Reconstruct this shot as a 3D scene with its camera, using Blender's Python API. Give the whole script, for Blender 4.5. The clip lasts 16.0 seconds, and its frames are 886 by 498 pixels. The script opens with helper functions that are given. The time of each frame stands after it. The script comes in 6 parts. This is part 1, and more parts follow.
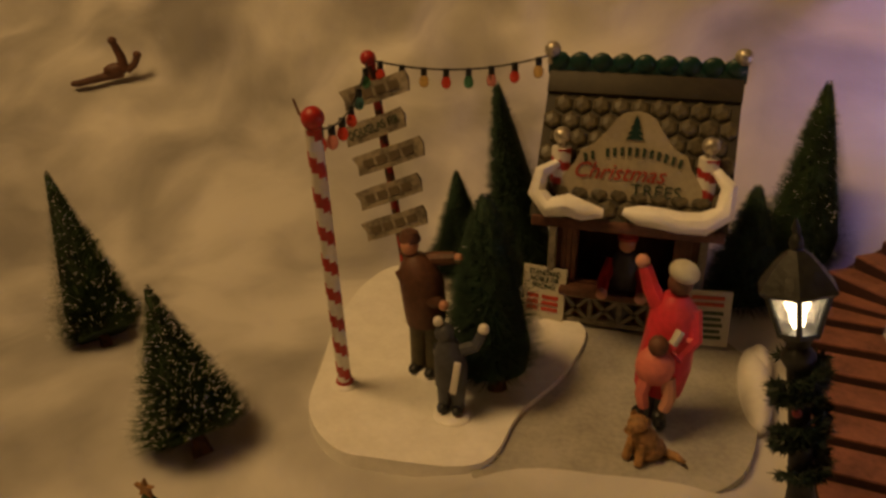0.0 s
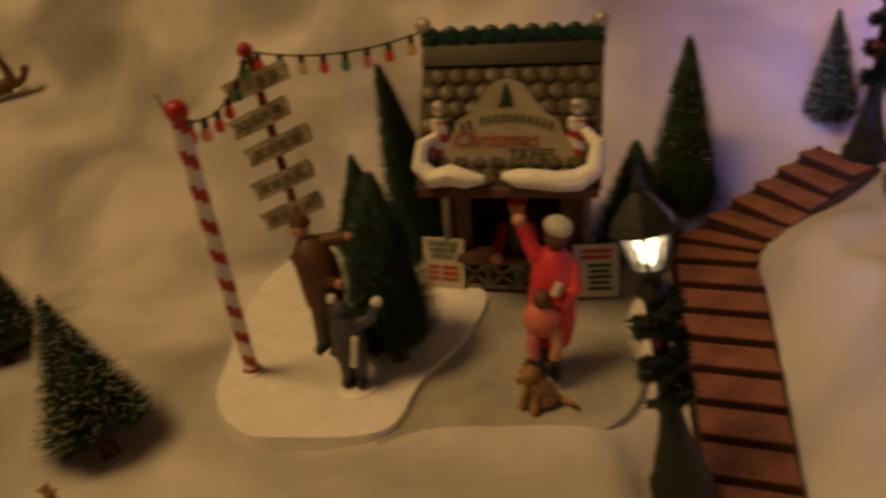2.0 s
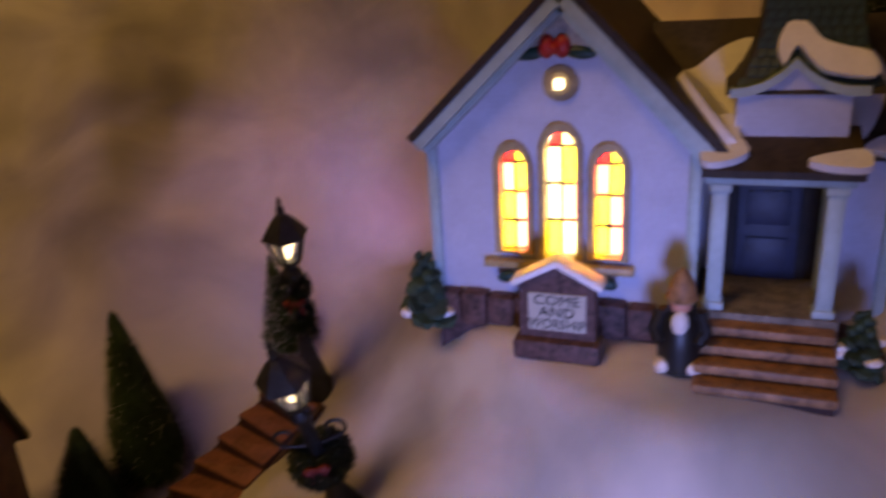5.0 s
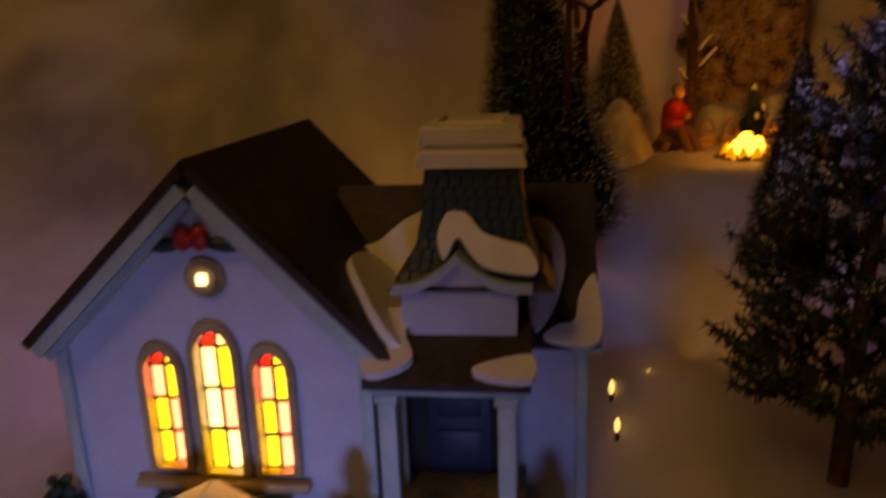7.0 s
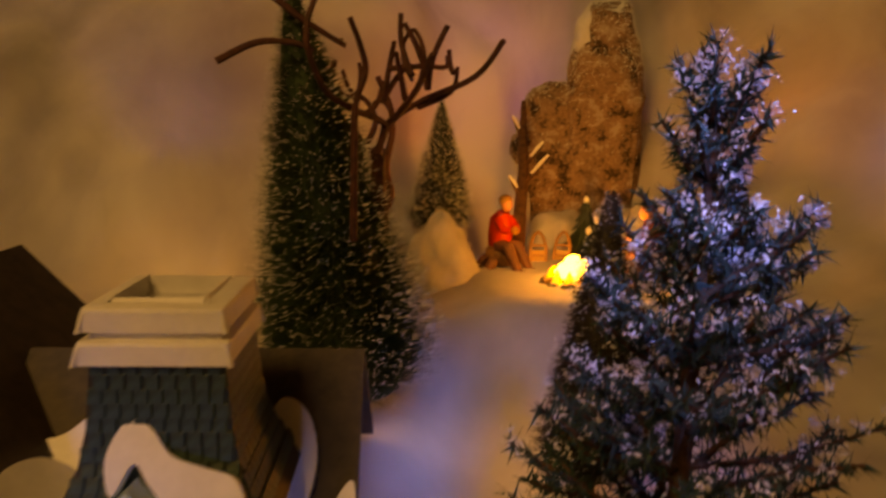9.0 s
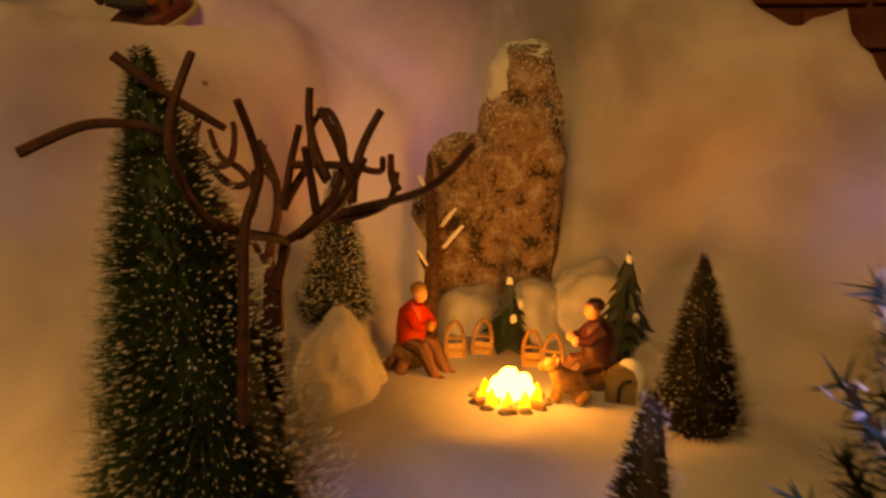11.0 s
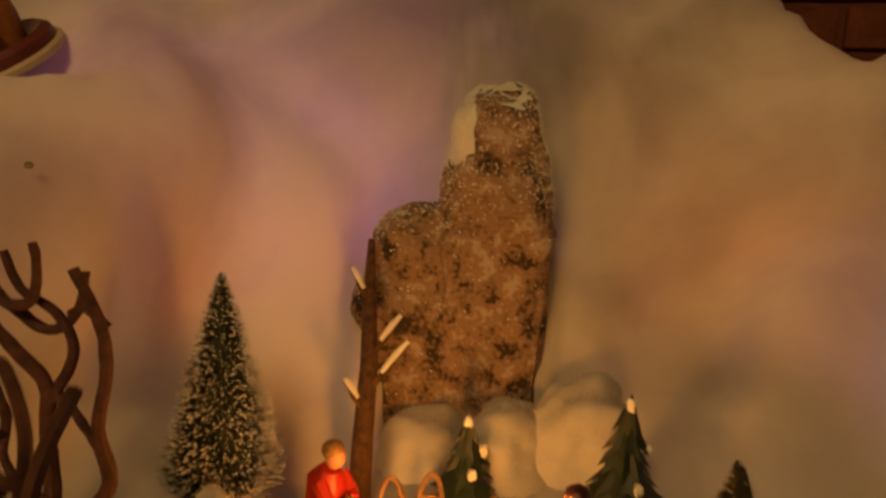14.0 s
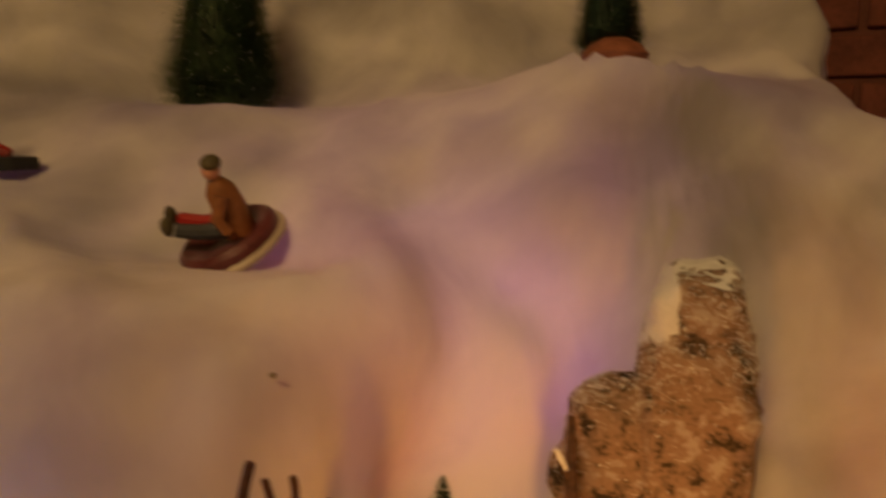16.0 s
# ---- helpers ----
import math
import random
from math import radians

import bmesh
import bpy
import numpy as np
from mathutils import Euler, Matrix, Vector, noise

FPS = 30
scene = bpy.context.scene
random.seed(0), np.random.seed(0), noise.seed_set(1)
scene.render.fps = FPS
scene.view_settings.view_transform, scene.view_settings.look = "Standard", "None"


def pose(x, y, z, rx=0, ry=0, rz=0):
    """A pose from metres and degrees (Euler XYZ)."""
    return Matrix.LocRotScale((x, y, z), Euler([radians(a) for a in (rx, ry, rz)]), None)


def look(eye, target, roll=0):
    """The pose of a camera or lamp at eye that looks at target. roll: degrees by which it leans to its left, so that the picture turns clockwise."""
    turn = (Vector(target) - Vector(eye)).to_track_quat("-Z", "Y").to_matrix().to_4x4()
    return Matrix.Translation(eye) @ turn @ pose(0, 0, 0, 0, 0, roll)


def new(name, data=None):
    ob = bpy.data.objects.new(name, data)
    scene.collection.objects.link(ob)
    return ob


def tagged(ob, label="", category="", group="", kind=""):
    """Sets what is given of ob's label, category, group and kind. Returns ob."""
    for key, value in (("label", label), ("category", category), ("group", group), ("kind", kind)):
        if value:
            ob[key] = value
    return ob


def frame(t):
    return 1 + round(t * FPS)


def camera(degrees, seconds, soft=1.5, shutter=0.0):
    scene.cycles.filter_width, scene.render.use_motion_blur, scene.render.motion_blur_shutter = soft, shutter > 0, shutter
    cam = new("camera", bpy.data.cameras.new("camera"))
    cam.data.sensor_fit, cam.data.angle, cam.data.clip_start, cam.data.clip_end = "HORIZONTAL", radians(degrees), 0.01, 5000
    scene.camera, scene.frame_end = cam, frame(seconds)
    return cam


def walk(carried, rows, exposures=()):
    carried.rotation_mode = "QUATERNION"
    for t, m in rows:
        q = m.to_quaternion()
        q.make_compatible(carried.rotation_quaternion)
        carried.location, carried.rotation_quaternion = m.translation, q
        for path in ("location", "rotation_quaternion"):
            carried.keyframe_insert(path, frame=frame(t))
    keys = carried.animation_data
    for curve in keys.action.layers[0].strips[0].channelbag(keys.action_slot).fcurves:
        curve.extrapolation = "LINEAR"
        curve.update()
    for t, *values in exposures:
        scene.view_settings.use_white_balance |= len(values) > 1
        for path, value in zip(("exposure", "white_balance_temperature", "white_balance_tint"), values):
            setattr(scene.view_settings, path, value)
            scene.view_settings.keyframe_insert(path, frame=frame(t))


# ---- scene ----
cam = camera(62.0, 16.0, soft=2.7, shutter=0.7)
PATH = [
    (0, (0.1412, -0.3193, 0.1960), (0.0330, 0.0307, 0.0353), -0.20),
    (0.5, (0.1357, -0.3214, 0.1993), (0.0273, 0.0306, 0.0433), 0.50),
    (1, (0.1326, -0.3184, 0.2001), (0.0230, 0.0318, 0.0409), -0.50),
    (1.5, (0.1430, -0.3219, 0.1949), (0.0348, 0.0244, 0.0265), -2.50),
    (2, (0.1682, -0.3250, 0.1937), (0.0896, 0.0296, 0.0261), -4.20),
    (2.5, (0.1903, -0.3263, 0.1979), (0.1413, 0.0343, 0.0319), -5.20),
    (3, (0.2068, -0.3282, 0.2003), (0.1936, 0.0368, 0.0373), -5.00),
    (3.5, (0.2221, -0.3276, 0.2053), (0.2287, 0.0388, 0.0451), -4.10),
    (4, (0.2524, -0.3085, 0.2281), (0.2800, 0.0659, 0.0899), -2.70),
    (4.2, (0.2593, -0.3000, 0.2420), (0.3039, 0.0728, 0.1042), -2.70),
    (6.3, (0.3566, -0.2657, 0.2867), (0.5196, 0.0773, 0.1611), -3.60),
    (6.5, (0.3642, -0.2608, 0.2906), (0.5368, 0.0790, 0.1690), -3.00),
    (7, (0.3796, -0.2546, 0.3054), (0.5703, 0.0813, 0.2014), -2.00),
    (7.5, (0.3979, -0.2462, 0.3120), (0.6057, 0.0826, 0.2188), -1.50),
    (8, (0.4191, -0.2403, 0.3181), (0.6425, 0.0801, 0.2317), -0.70),
    (8.5, (0.4426, -0.2295, 0.3252), (0.6807, 0.0822, 0.2470), -0.00),
    (9, (0.4593, -0.2178, 0.3280), (0.7087, 0.0866, 0.2560), 0.90),
    (9.5, (0.4827, -0.1996, 0.3371), (0.7437, 0.0957, 0.2687), 1.60),
    (10, (0.4959, -0.1773, 0.3482), (0.7719, 0.1043, 0.2806), 1.60),
    (12.3, (0.5497, -0.0821, 0.3776), (0.8721, 0.1429, 0.3040), 3.60),
    (12.5, (0.5630, -0.0868, 0.3803), (0.8781, 0.1474, 0.3037), 3.00),
    (13, (0.5850, -0.0811, 0.3884), (0.8934, 0.1603, 0.3072), 3.20),
    (13.5, (0.6054, -0.0751, 0.3967), (0.9072, 0.1741, 0.3141), 3.00),
    (14, (0.6235, -0.0706, 0.4073), (0.9196, 0.1856, 0.3255), 2.80),
    (14.5, (0.6325, -0.0610, 0.4207), (0.9180, 0.2075, 0.3405), 2.00),
    (15, (0.6357, -0.0609, 0.4427), (0.9127, 0.2173, 0.3663), 1.30),
    (15.5, (0.6248, -0.0527, 0.4545), (0.8926, 0.2371, 0.3893), 1.00),
    (16, (0.5988, -0.0385, 0.4668), (0.8512, 0.2663, 0.4090), 1.10),
]
walk(cam, [(t, look(eye, target, roll)) for t, eye, target, roll in PATH],
     [(0, 0.2, 6500, 10), (2.0, 0.22, 6350, 10), (3.0, 0.24, 6700, 10), (4.2, 0.1, 7200, 10), (5.3, -1.1, 8200, 10), (6.3, -2.2, 10000, 10),
      (7.0, -1.8, 10200, 10), (7.5, -1.38, 10200, 10), (8.0, -0.95, 10400, 10), (8.5, -0.5, 10000, 10), (9.0, -0.12, 9600, 10), (10.0, -0.03, 9200, 10),
      (12.5, -0.05, 7850, 10), (14.0, -0.03, 7050, 10), (15.0, 0.12, 6600, 10), (16.0, 0.38, 5950, 10)])

# ---- world and lights ----
world = bpy.data.worlds.new("room_dusk")
scene.world = world
world.use_nodes = True
world.node_tree.nodes["Background"].inputs[0].default_value = (0.9, 0.55, 0.22, 1)
world.node_tree.nodes["Background"].inputs[1].default_value = 0.050


def lamp(name, kind, place, watts, colour, size=0.02, target=None):
    data = bpy.data.lights.new(name, kind)
    data.energy, data.color = watts, colour
    if kind == "AREA":
        data.shape, data.size = "DISK", size
    else:
        data.shadow_soft_size = size
    ob = new(name, data)
    ob.matrix_world = look(place, target) if target else Matrix.Translation(place)
    return ob


lamp("room_light", "AREA", (-0.60, -0.50, 1.63), 16.0, (1.0, 0.58, 0.20), 0.7, (0.3, 0.1, 0.1))
# Added blue spot on church and slope, standing in for glow under the snow
blue = lamp("blue_fill_spot", "SPOT", (0.27, -0.38, 0.115), 10.5, (0.22, 0.30, 1.0), 0.04, (0.41, -0.05, 0.10))
blue.data.spot_size, blue.data.spot_blend = radians(50), 1.0
# Second added blue spot, aimed at the pine; no fixture stands there
side = lamp("blue_side_fill", "SPOT", (0.53, -0.29, 0.50), 7.5, (0.16, 0.26, 1.0), 0.03, (0.626, -0.118, 0.305))
side.data.spot_size, side.data.spot_blend = radians(22), 0.9
lamp("church_light", "POINT", pose(0.4317, 0.0114, 0.115, 0, 0, -36.87) @ Vector((-0.002, 0.05, 0.075)), 80.0, (1.0, 0.78, 0.44), 0.012)
lamp("camp_fire_light", "POINT", (0.787, 0.061, 0.262), 0.28, (1.0, 0.36, 0.06), 0.010)
lamp("pink_light_under_snow", "POINT", (0.892, 0.278, 0.34), 0.18, (1.0, 0.35, 0.62), 0.02)
lamp("amber_light_under_snow", "POINT", (1.045, 0.060, 0.315), 0.075, (1.0, 0.22, 0.045), 0.02)
lamp("amber_light_beside_vine", "POINT", (0.782, 0.262, 0.325), 0.05, (1.0, 0.22, 0.045), 0.02)
lamp("violet_light_beside_camp", "POINT", (1.02, -0.05, 0.30), 0.03, (0.60, 0.38, 1.0), 0.02)
lamp("amber_light_behind_church", "POINT", (0.60, 0.17, 0.22), 0.05, (1.0, 0.45, 0.10), 0.01)
lamp("warm_light_beside_church", "POINT", (0.71, -0.01, 0.115), 0.14, (1.0, 0.46, 0.20), 0.02)
lamp("blue_light_under_snow", "POINT", (0.43, -0.100, 0.035), 0.16, (0.26, 0.36, 1.0), 0.02)
lamp("violet_light_under_snow", "POINT", (0.34, 0.30, 0.08), 0.27, (0.50, 0.34, 1.0), 0.02)
lamp("blue_light_behind_stairs", "POINT", (0.285, 0.195, 0.035), 0.05, (0.38, 0.36, 1.0), 0.02)
lamp("rose_light_under_snow", "POINT", (0.40, 0.24, 0.07), 0.16, (0.80, 0.34, 0.90), 0.02)

# ---- materials ----


def material(name, colour, rough=0.6, metal=0.0, vary=0.12, scale=60.0, bump=0.15, fine=400.0, spread=None, emit=None,
             power=0.0, through_light=0.0, spec=0.5):
    m = bpy.data.materials.new(name)
    m.use_nodes = True
    nt = m.node_tree
    b = nt.nodes["Principled BSDF"]
    link = nt.links.new
    co = nt.nodes.new("ShaderNodeTexCoord")
    n1 = nt.nodes.new("ShaderNodeTexNoise")
    n1.inputs["Scale"].default_value, n1.inputs["Detail"].default_value = scale, 4
    link(co.outputs["Object"], n1.inputs["Vector"])
    n2 = nt.nodes.new("ShaderNodeTexNoise")
    n2.inputs["Scale"].default_value, n2.inputs["Detail"].default_value = fine, 3
    link(co.outputs["Object"], n2.inputs["Vector"])
    ramp = nt.nodes.new("ShaderNodeValToRGB")
    low = tuple(c * (1 - 2 * vary) for c in colour) if spread is None else spread
    high = tuple(min(1, c * (1 + vary)) for c in colour)
    ramp.color_ramp.elements[0].position, ramp.color_ramp.elements[1].position = 0.34, 0.62
    ramp.color_ramp.elements[0].color = (*low, 1)
    ramp.color_ramp.elements[1].color = (*high, 1)
    mix = nt.nodes.new("ShaderNodeMath")
    mix.operation = "MULTIPLY_ADD"
    link(n2.outputs["Fac"], mix.inputs[0])
    mix.inputs[1].default_value = 0.35
    sub = nt.nodes.new("ShaderNodeMath")
    sub.operation = "MULTIPLY_ADD"
    link(n1.outputs["Fac"], sub.inputs[0])
    sub.inputs[1].default_value, sub.inputs[2].default_value = 0.65, 0.0
    link(sub.outputs[0], mix.inputs[2])
    link(mix.outputs[0], ramp.inputs["Fac"])
    link(ramp.outputs["Color"], b.inputs["Base Color"])
    b.inputs["Roughness"].default_value, b.inputs["Metallic"].default_value = rough, metal
    b.inputs["Specular IOR Level"].default_value = spec
    if bump:
        bp = nt.nodes.new("ShaderNodeBump")
        bp.inputs["Strength"].default_value, bp.inputs["Distance"].default_value = bump, 0.001
        link(mix.outputs[0], bp.inputs["Height"])
        link(bp.outputs["Normal"], b.inputs["Normal"])
    if emit:
        b.inputs["Emission Color"].default_value = (*emit, 1)
        b.inputs["Emission Strength"].default_value = power
    if through_light:
        tr = nt.nodes.new("ShaderNodeBsdfTranslucent")
        link(ramp.outputs["Color"], tr.inputs["Color"])
        ms = nt.nodes.new("ShaderNodeMixShader")
        ms.inputs[0].default_value = through_light
        link(b.outputs[0], ms.inputs[1])
        link(tr.outputs[0], ms.inputs[2])
        link(ms.outputs[0], nt.nodes["Material Output"].inputs["Surface"])
    return m


def ruled(m, axis, pitch, depth, strength=0.6):
    """Adds evenly spaced ridges (clapboards, shingle courses) to a material's relief."""
    nt = m.node_tree
    co = nt.nodes.new("ShaderNodeTexCoord")
    sep = nt.nodes.new("ShaderNodeSeparateXYZ")
    nt.links.new(co.outputs["Object"], sep.inputs[0])
    div = nt.nodes.new("ShaderNodeMath")
    div.operation = "DIVIDE"
    nt.links.new(sep.outputs["XYZ".index(axis)], div.inputs[0])
    div.inputs[1].default_value = pitch
    fr = nt.nodes.new("ShaderNodeMath")
    fr.operation = "FRACT"
    nt.links.new(div.outputs[0], fr.inputs[0])
    bp = nt.nodes.new("ShaderNodeBump")
    bp.inputs["Strength"].default_value, bp.inputs["Distance"].default_value = strength, depth
    nt.links.new(fr.outputs[0], bp.inputs["Height"])
    b = nt.nodes["Principled BSDF"]
    old = b.inputs["Normal"].links
    if old:
        nt.links.new(old[0].from_socket, bp.inputs["Normal"])
    nt.links.new(bp.outputs["Normal"], b.inputs["Normal"])
    return m


COTTON = material("cotton_batting", (0.70, 0.68, 0.65), 1.0, vary=0.05, scale=11, bump=0.25, fine=70, through_light=0.3, spec=0.05)


def cloudy(m):
    """Uneven batting: billowing thick and thin places, which differ in tone and in the light they pass."""
    nt = m.node_tree
    co = nt.nodes.new("ShaderNodeTexCoord")
    warp = nt.nodes.new("ShaderNodeTexNoise")
    warp.inputs["Scale"].default_value, warp.inputs["Detail"].default_value = 5.0, 2
    nt.links.new(co.outputs["Object"], warp.inputs["Vector"])
    add = nt.nodes.new("ShaderNodeVectorMath")
    add.operation = "MULTIPLY_ADD"
    nt.links.new(warp.outputs["Color"], add.inputs[0])
    add.inputs[1].default_value = (0.16, 0.16, 0.16)
    nt.links.new(co.outputs["Object"], add.inputs[2])
    cloud = nt.nodes.new("ShaderNodeTexNoise")
    cloud.inputs["Scale"].default_value, cloud.inputs["Detail"].default_value, cloud.inputs["Roughness"].default_value = 9.0, 5, 0.55
    nt.links.new(add.outputs[0], cloud.inputs["Vector"])
    tone = nt.nodes.new("ShaderNodeValToRGB")
    tone.color_ramp.elements[0].position, tone.color_ramp.elements[1].position = 0.33, 0.62
    tone.color_ramp.elements[0].color, tone.color_ramp.elements[1].color = (0.55, 0.54, 0.525, 1), (0.82, 0.80, 0.78, 1)
    nt.links.new(cloud.outputs["Fac"], tone.inputs["Fac"])
    nt.links.new(tone.outputs["Color"], nt.nodes["Principled BSDF"].inputs["Base Color"])
    thin = nt.nodes.new("ShaderNodeMapRange")
    thin.inputs["From Min"].default_value, thin.inputs["From Max"].default_value = 0.35, 0.65
    thin.inputs["To Min"].default_value, thin.inputs["To Max"].default_value = 0.50, 0.18
    nt.links.new(cloud.outputs["Fac"], thin.inputs["Value"])
    for node in nt.nodes:
        if node.type == "MIX_SHADER":
            nt.links.new(thin.outputs["Result"], node.inputs[0])
        if node.type == "BSDF_TRANSLUCENT":
            nt.links.new(tone.outputs["Color"], node.inputs["Color"])
    return m


cloudy(COTTON)
SNOW = material("painted_snow", (0.90, 0.89, 0.87), 0.45, vary=0.04, scale=80, bump=0.2)
GREY = material("grey_path_paint", (0.40, 0.39, 0.36), 0.7, vary=0.12, scale=50)
NEEDLE = material("bristle_green", (0.040, 0.078, 0.032), 0.7, vary=0.3, scale=90, bump=0, through_light=0.15)
NEEDLE2 = material("bristle_dark", (0.028, 0.064, 0.038), 0.7, vary=0.3, scale=90, bump=0)
BRISTLE = material("bristle_brown_green", (0.050, 0.040, 0.022), 0.7, vary=0.3, scale=90, bump=0)
FROST = material("frosted_blue_bristle", (0.20, 0.24, 0.28), 0.8, vary=0.2, scale=90, bump=0)
NEEDLE3 = material("bristle_blue_green", (0.03, 0.07, 0.06), 0.7, vary=0.3, scale=90, bump=0)
FLOCK = material("white_flock", (0.80, 0.80, 0.80), 0.9, vary=0.06, bump=0)
WIRE = material("twisted_wire", (0.06, 0.05, 0.04), 0.5, 0.4)
FIR = material("dark_moulded_fir", (0.012, 0.024, 0.016), 0.5, vary=0.3, scale=150, bump=0.4)
BARK = material("brown_bark", (0.10, 0.045, 0.022), 0.8, vary=0.3, scale=200, bump=0.6)
VINE = material("dark_vine", (0.085, 0.030, 0.022), 0.75, vary=0.3, scale=150, bump=0.4)
WINE = material("dull_red_ribbon", (0.16, 0.016, 0.018), 0.6, vary=0.2)
RED = material("red_paint", (0.42, 0.022, 0.018), 0.4, vary=0.1)
WHITE = material("white_paint", (0.76, 0.73, 0.68), 0.45, vary=0.06)
BLACK = material("black_paint", (0.010, 0.011, 0.011), 0.42, vary=0.2)
IRON = material("dark_iron_paint", (0.015, 0.016, 0.015), 0.5, vary=0.25, scale=200, bump=0.5)
GREEN = material("dark_green_paint", (0.006, 0.045, 0.040), 0.4, vary=0.2)
SHINGLE = material("grey_green_shingle", (0.105, 0.088, 0.052), 0.4, vary=0.3, scale=120, bump=0.3)
ROOFTAR = material("dark_roof_felt", (0.035, 0.028, 0.015), 0.6, vary=0.2)
BROWN = material("brown_wood_paint", (0.13, 0.055, 0.034), 0.6, vary=0.25, scale=120, bump=0.3)
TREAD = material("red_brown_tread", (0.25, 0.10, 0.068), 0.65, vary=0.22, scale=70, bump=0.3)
# Near-black brown that puts the shade between stair treads into the colour
RISER_SHADE = material("riser_shade_brown", (0.045, 0.016, 0.012), 0.7, vary=0.2)
GREYWOOD = material("grey_weathered_wood", (0.20, 0.18, 0.14), 0.7, vary=0.25, scale=150, bump=0.4)
PLANK = material("grey_brown_plank", (0.29, 0.25, 0.19), 0.7, vary=0.3, scale=100, bump=0.4)
CREAM = material("cream_sign_board", (0.42, 0.37, 0.26), 0.55, vary=0.1, scale=60)
INK = material("dark_green_ink", (0.030, 0.055, 0.030), 0.6, bump=0)
REDINK = material("red_ink", (0.42, 0.05, 0.03), 0.6, bump=0)
PAPER = material("off_white_card", (0.52, 0.50, 0.42), 0.6, vary=0.05)
SKIN = material("painted_skin", (0.62, 0.30, 0.20), 0.5, vary=0.05)
COAT = material("brown_coat_paint", (0.115, 0.048, 0.028), 0.55, vary=0.25)
DENIM = material("slate_blue_paint", (0.060, 0.065, 0.080), 0.55, vary=0.2)
OLIVE = material("olive_trouser_paint", (0.085, 0.070, 0.035), 0.6, vary=0.2)
TAN = material("tan_fur_paint", (0.34, 0.18, 0.065), 0.6, vary=0.25, scale=200)
CRIMSON = material("crimson_coat_paint", (0.60, 0.035, 0.055), 0.45, vary=0.12, scale=120, bump=0.3)
PINK = material("rose_coat_paint", (0.70, 0.20, 0.16), 0.5, vary=0.1)
GOLD = material("gilt_paint", (0.60, 0.40, 0.15), 0.35, 0.6, vary=0.2)
SILVER = material("silver_glitter", (0.62, 0.58, 0.50), 0.3, 0.7, vary=0.3, scale=600, fine=1500, bump=0.5)
SIDING = ruled(material("pale_blue_clapboard", (0.58, 0.62, 0.76), 0.45, vary=0.05, scale=70, bump=0.05), "Z", 0.0024, 0.0006, 0.5)
TRIM = material("pale_aqua_trim", (0.42, 0.56, 0.58), 0.45, vary=0.08)
CHROOF = ruled(material("brown_black_roof", (0.042, 0.029, 0.016), 0.6, vary=0.25, scale=150, bump=0.4), "Z", 0.0042, 0.0010, 0.8)
SLATE = material("blue_green_slate", (0.030, 0.060, 0.055), 0.45, vary=0.3, scale=200, bump=0.4)
CHBRICK = material("dull_red_foundation", (0.11, 0.060, 0.055), 0.7, vary=0.3, scale=200, bump=0.7)
BRASS = material("mustard_window_surround", (0.42, 0.33, 0.17), 0.45, vary=0.15)
LEAD = material("black_window_lead", (0.02, 0.015, 0.012), 0.5, bump=0)
INSIDE = material("pale_inner_wall", (0.75, 0.70, 0.6), 0.8, bump=0)
DARK = material("dark_interior", (0.022, 0.019, 0.018), 0.8, bump=0)
ROCK = material("mottled_bark_rock", (0.25, 0.165, 0.115), 0.9, vary=0.2, scale=75, bump=1.0, fine=420, spread=(0.035, 0.022, 0.014))
for node in ROCK.node_tree.nodes:
    if node.type == "VALTORGB":
        node.color_ramp.elements[0].position, node.color_ramp.elements[1].position = 0.40, 0.50
        extra = node.color_ramp.elements.new(0.60)
        extra.color = (0.44, 0.36, 0.31, 1)
        node.color_ramp.elements.new(0.55).color = (0.30, 0.195, 0.135, 1)
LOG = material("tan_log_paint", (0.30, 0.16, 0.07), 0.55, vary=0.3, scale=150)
TUBE = material("plum_tube_paint", (0.13, 0.035, 0.040), 0.35, vary=0.2)
RIM = material("cream_tube_rim", (0.55, 0.47, 0.36), 0.4, vary=0.1)
JACKET = material("orange_brown_jacket", (0.36, 0.14, 0.045), 0.5, vary=0.2)
STONE = material("grey_hearth_stone", (0.22, 0.18, 0.13), 0.7, vary=0.3, scale=150, bump=0.4)
WALLPAINT = material("beige_wall_paint", (0.45, 0.36, 0.25), 0.8, vary=0.06, scale=3, bump=0.1, fine=60)
MORTAR = material("dark_red_mortar", (0.20, 0.075, 0.05), 0.9, vary=0.15, scale=20, bump=0.4)
BRICK = material("dark_red_brick", (0.22, 0.072, 0.045), 0.85, vary=0.2, scale=18, bump=0.5, fine=120)
EMBER = material("glowing_ember", (0.8, 0.4, 0.05), 0.6, bump=0, emit=(1.0, 0.52, 0.08), power=17)
FLAMETIP = material("glowing_amber_flame", (0.8, 0.4, 0.05), 0.4, bump=0, emit=(1.0, 0.42, 0.03), power=2.2)
BULB_ON = material("lit_lamp_bulb", (1, 0.9, 0.7), 0.4, bump=0, emit=(1.0, 0.80, 0.50), power=9)
MINI_ON = material("lit_fairy_bulb", (1, 0.8, 0.5), 0.4, bump=0, emit=(1.0, 0.62, 0.22), power=6)


def glass(name, colour, rough=0.1):
    m = bpy.data.materials.new(name)
    m.use_nodes = True
    b = m.node_tree.nodes["Principled BSDF"]
    b.inputs["Base Color"].default_value = (*colour, 1)
    b.inputs["Roughness"].default_value = rough
    b.inputs["Transmission Weight"].default_value = 0.9
    b.inputs["IOR"].default_value = 1.3
    return m


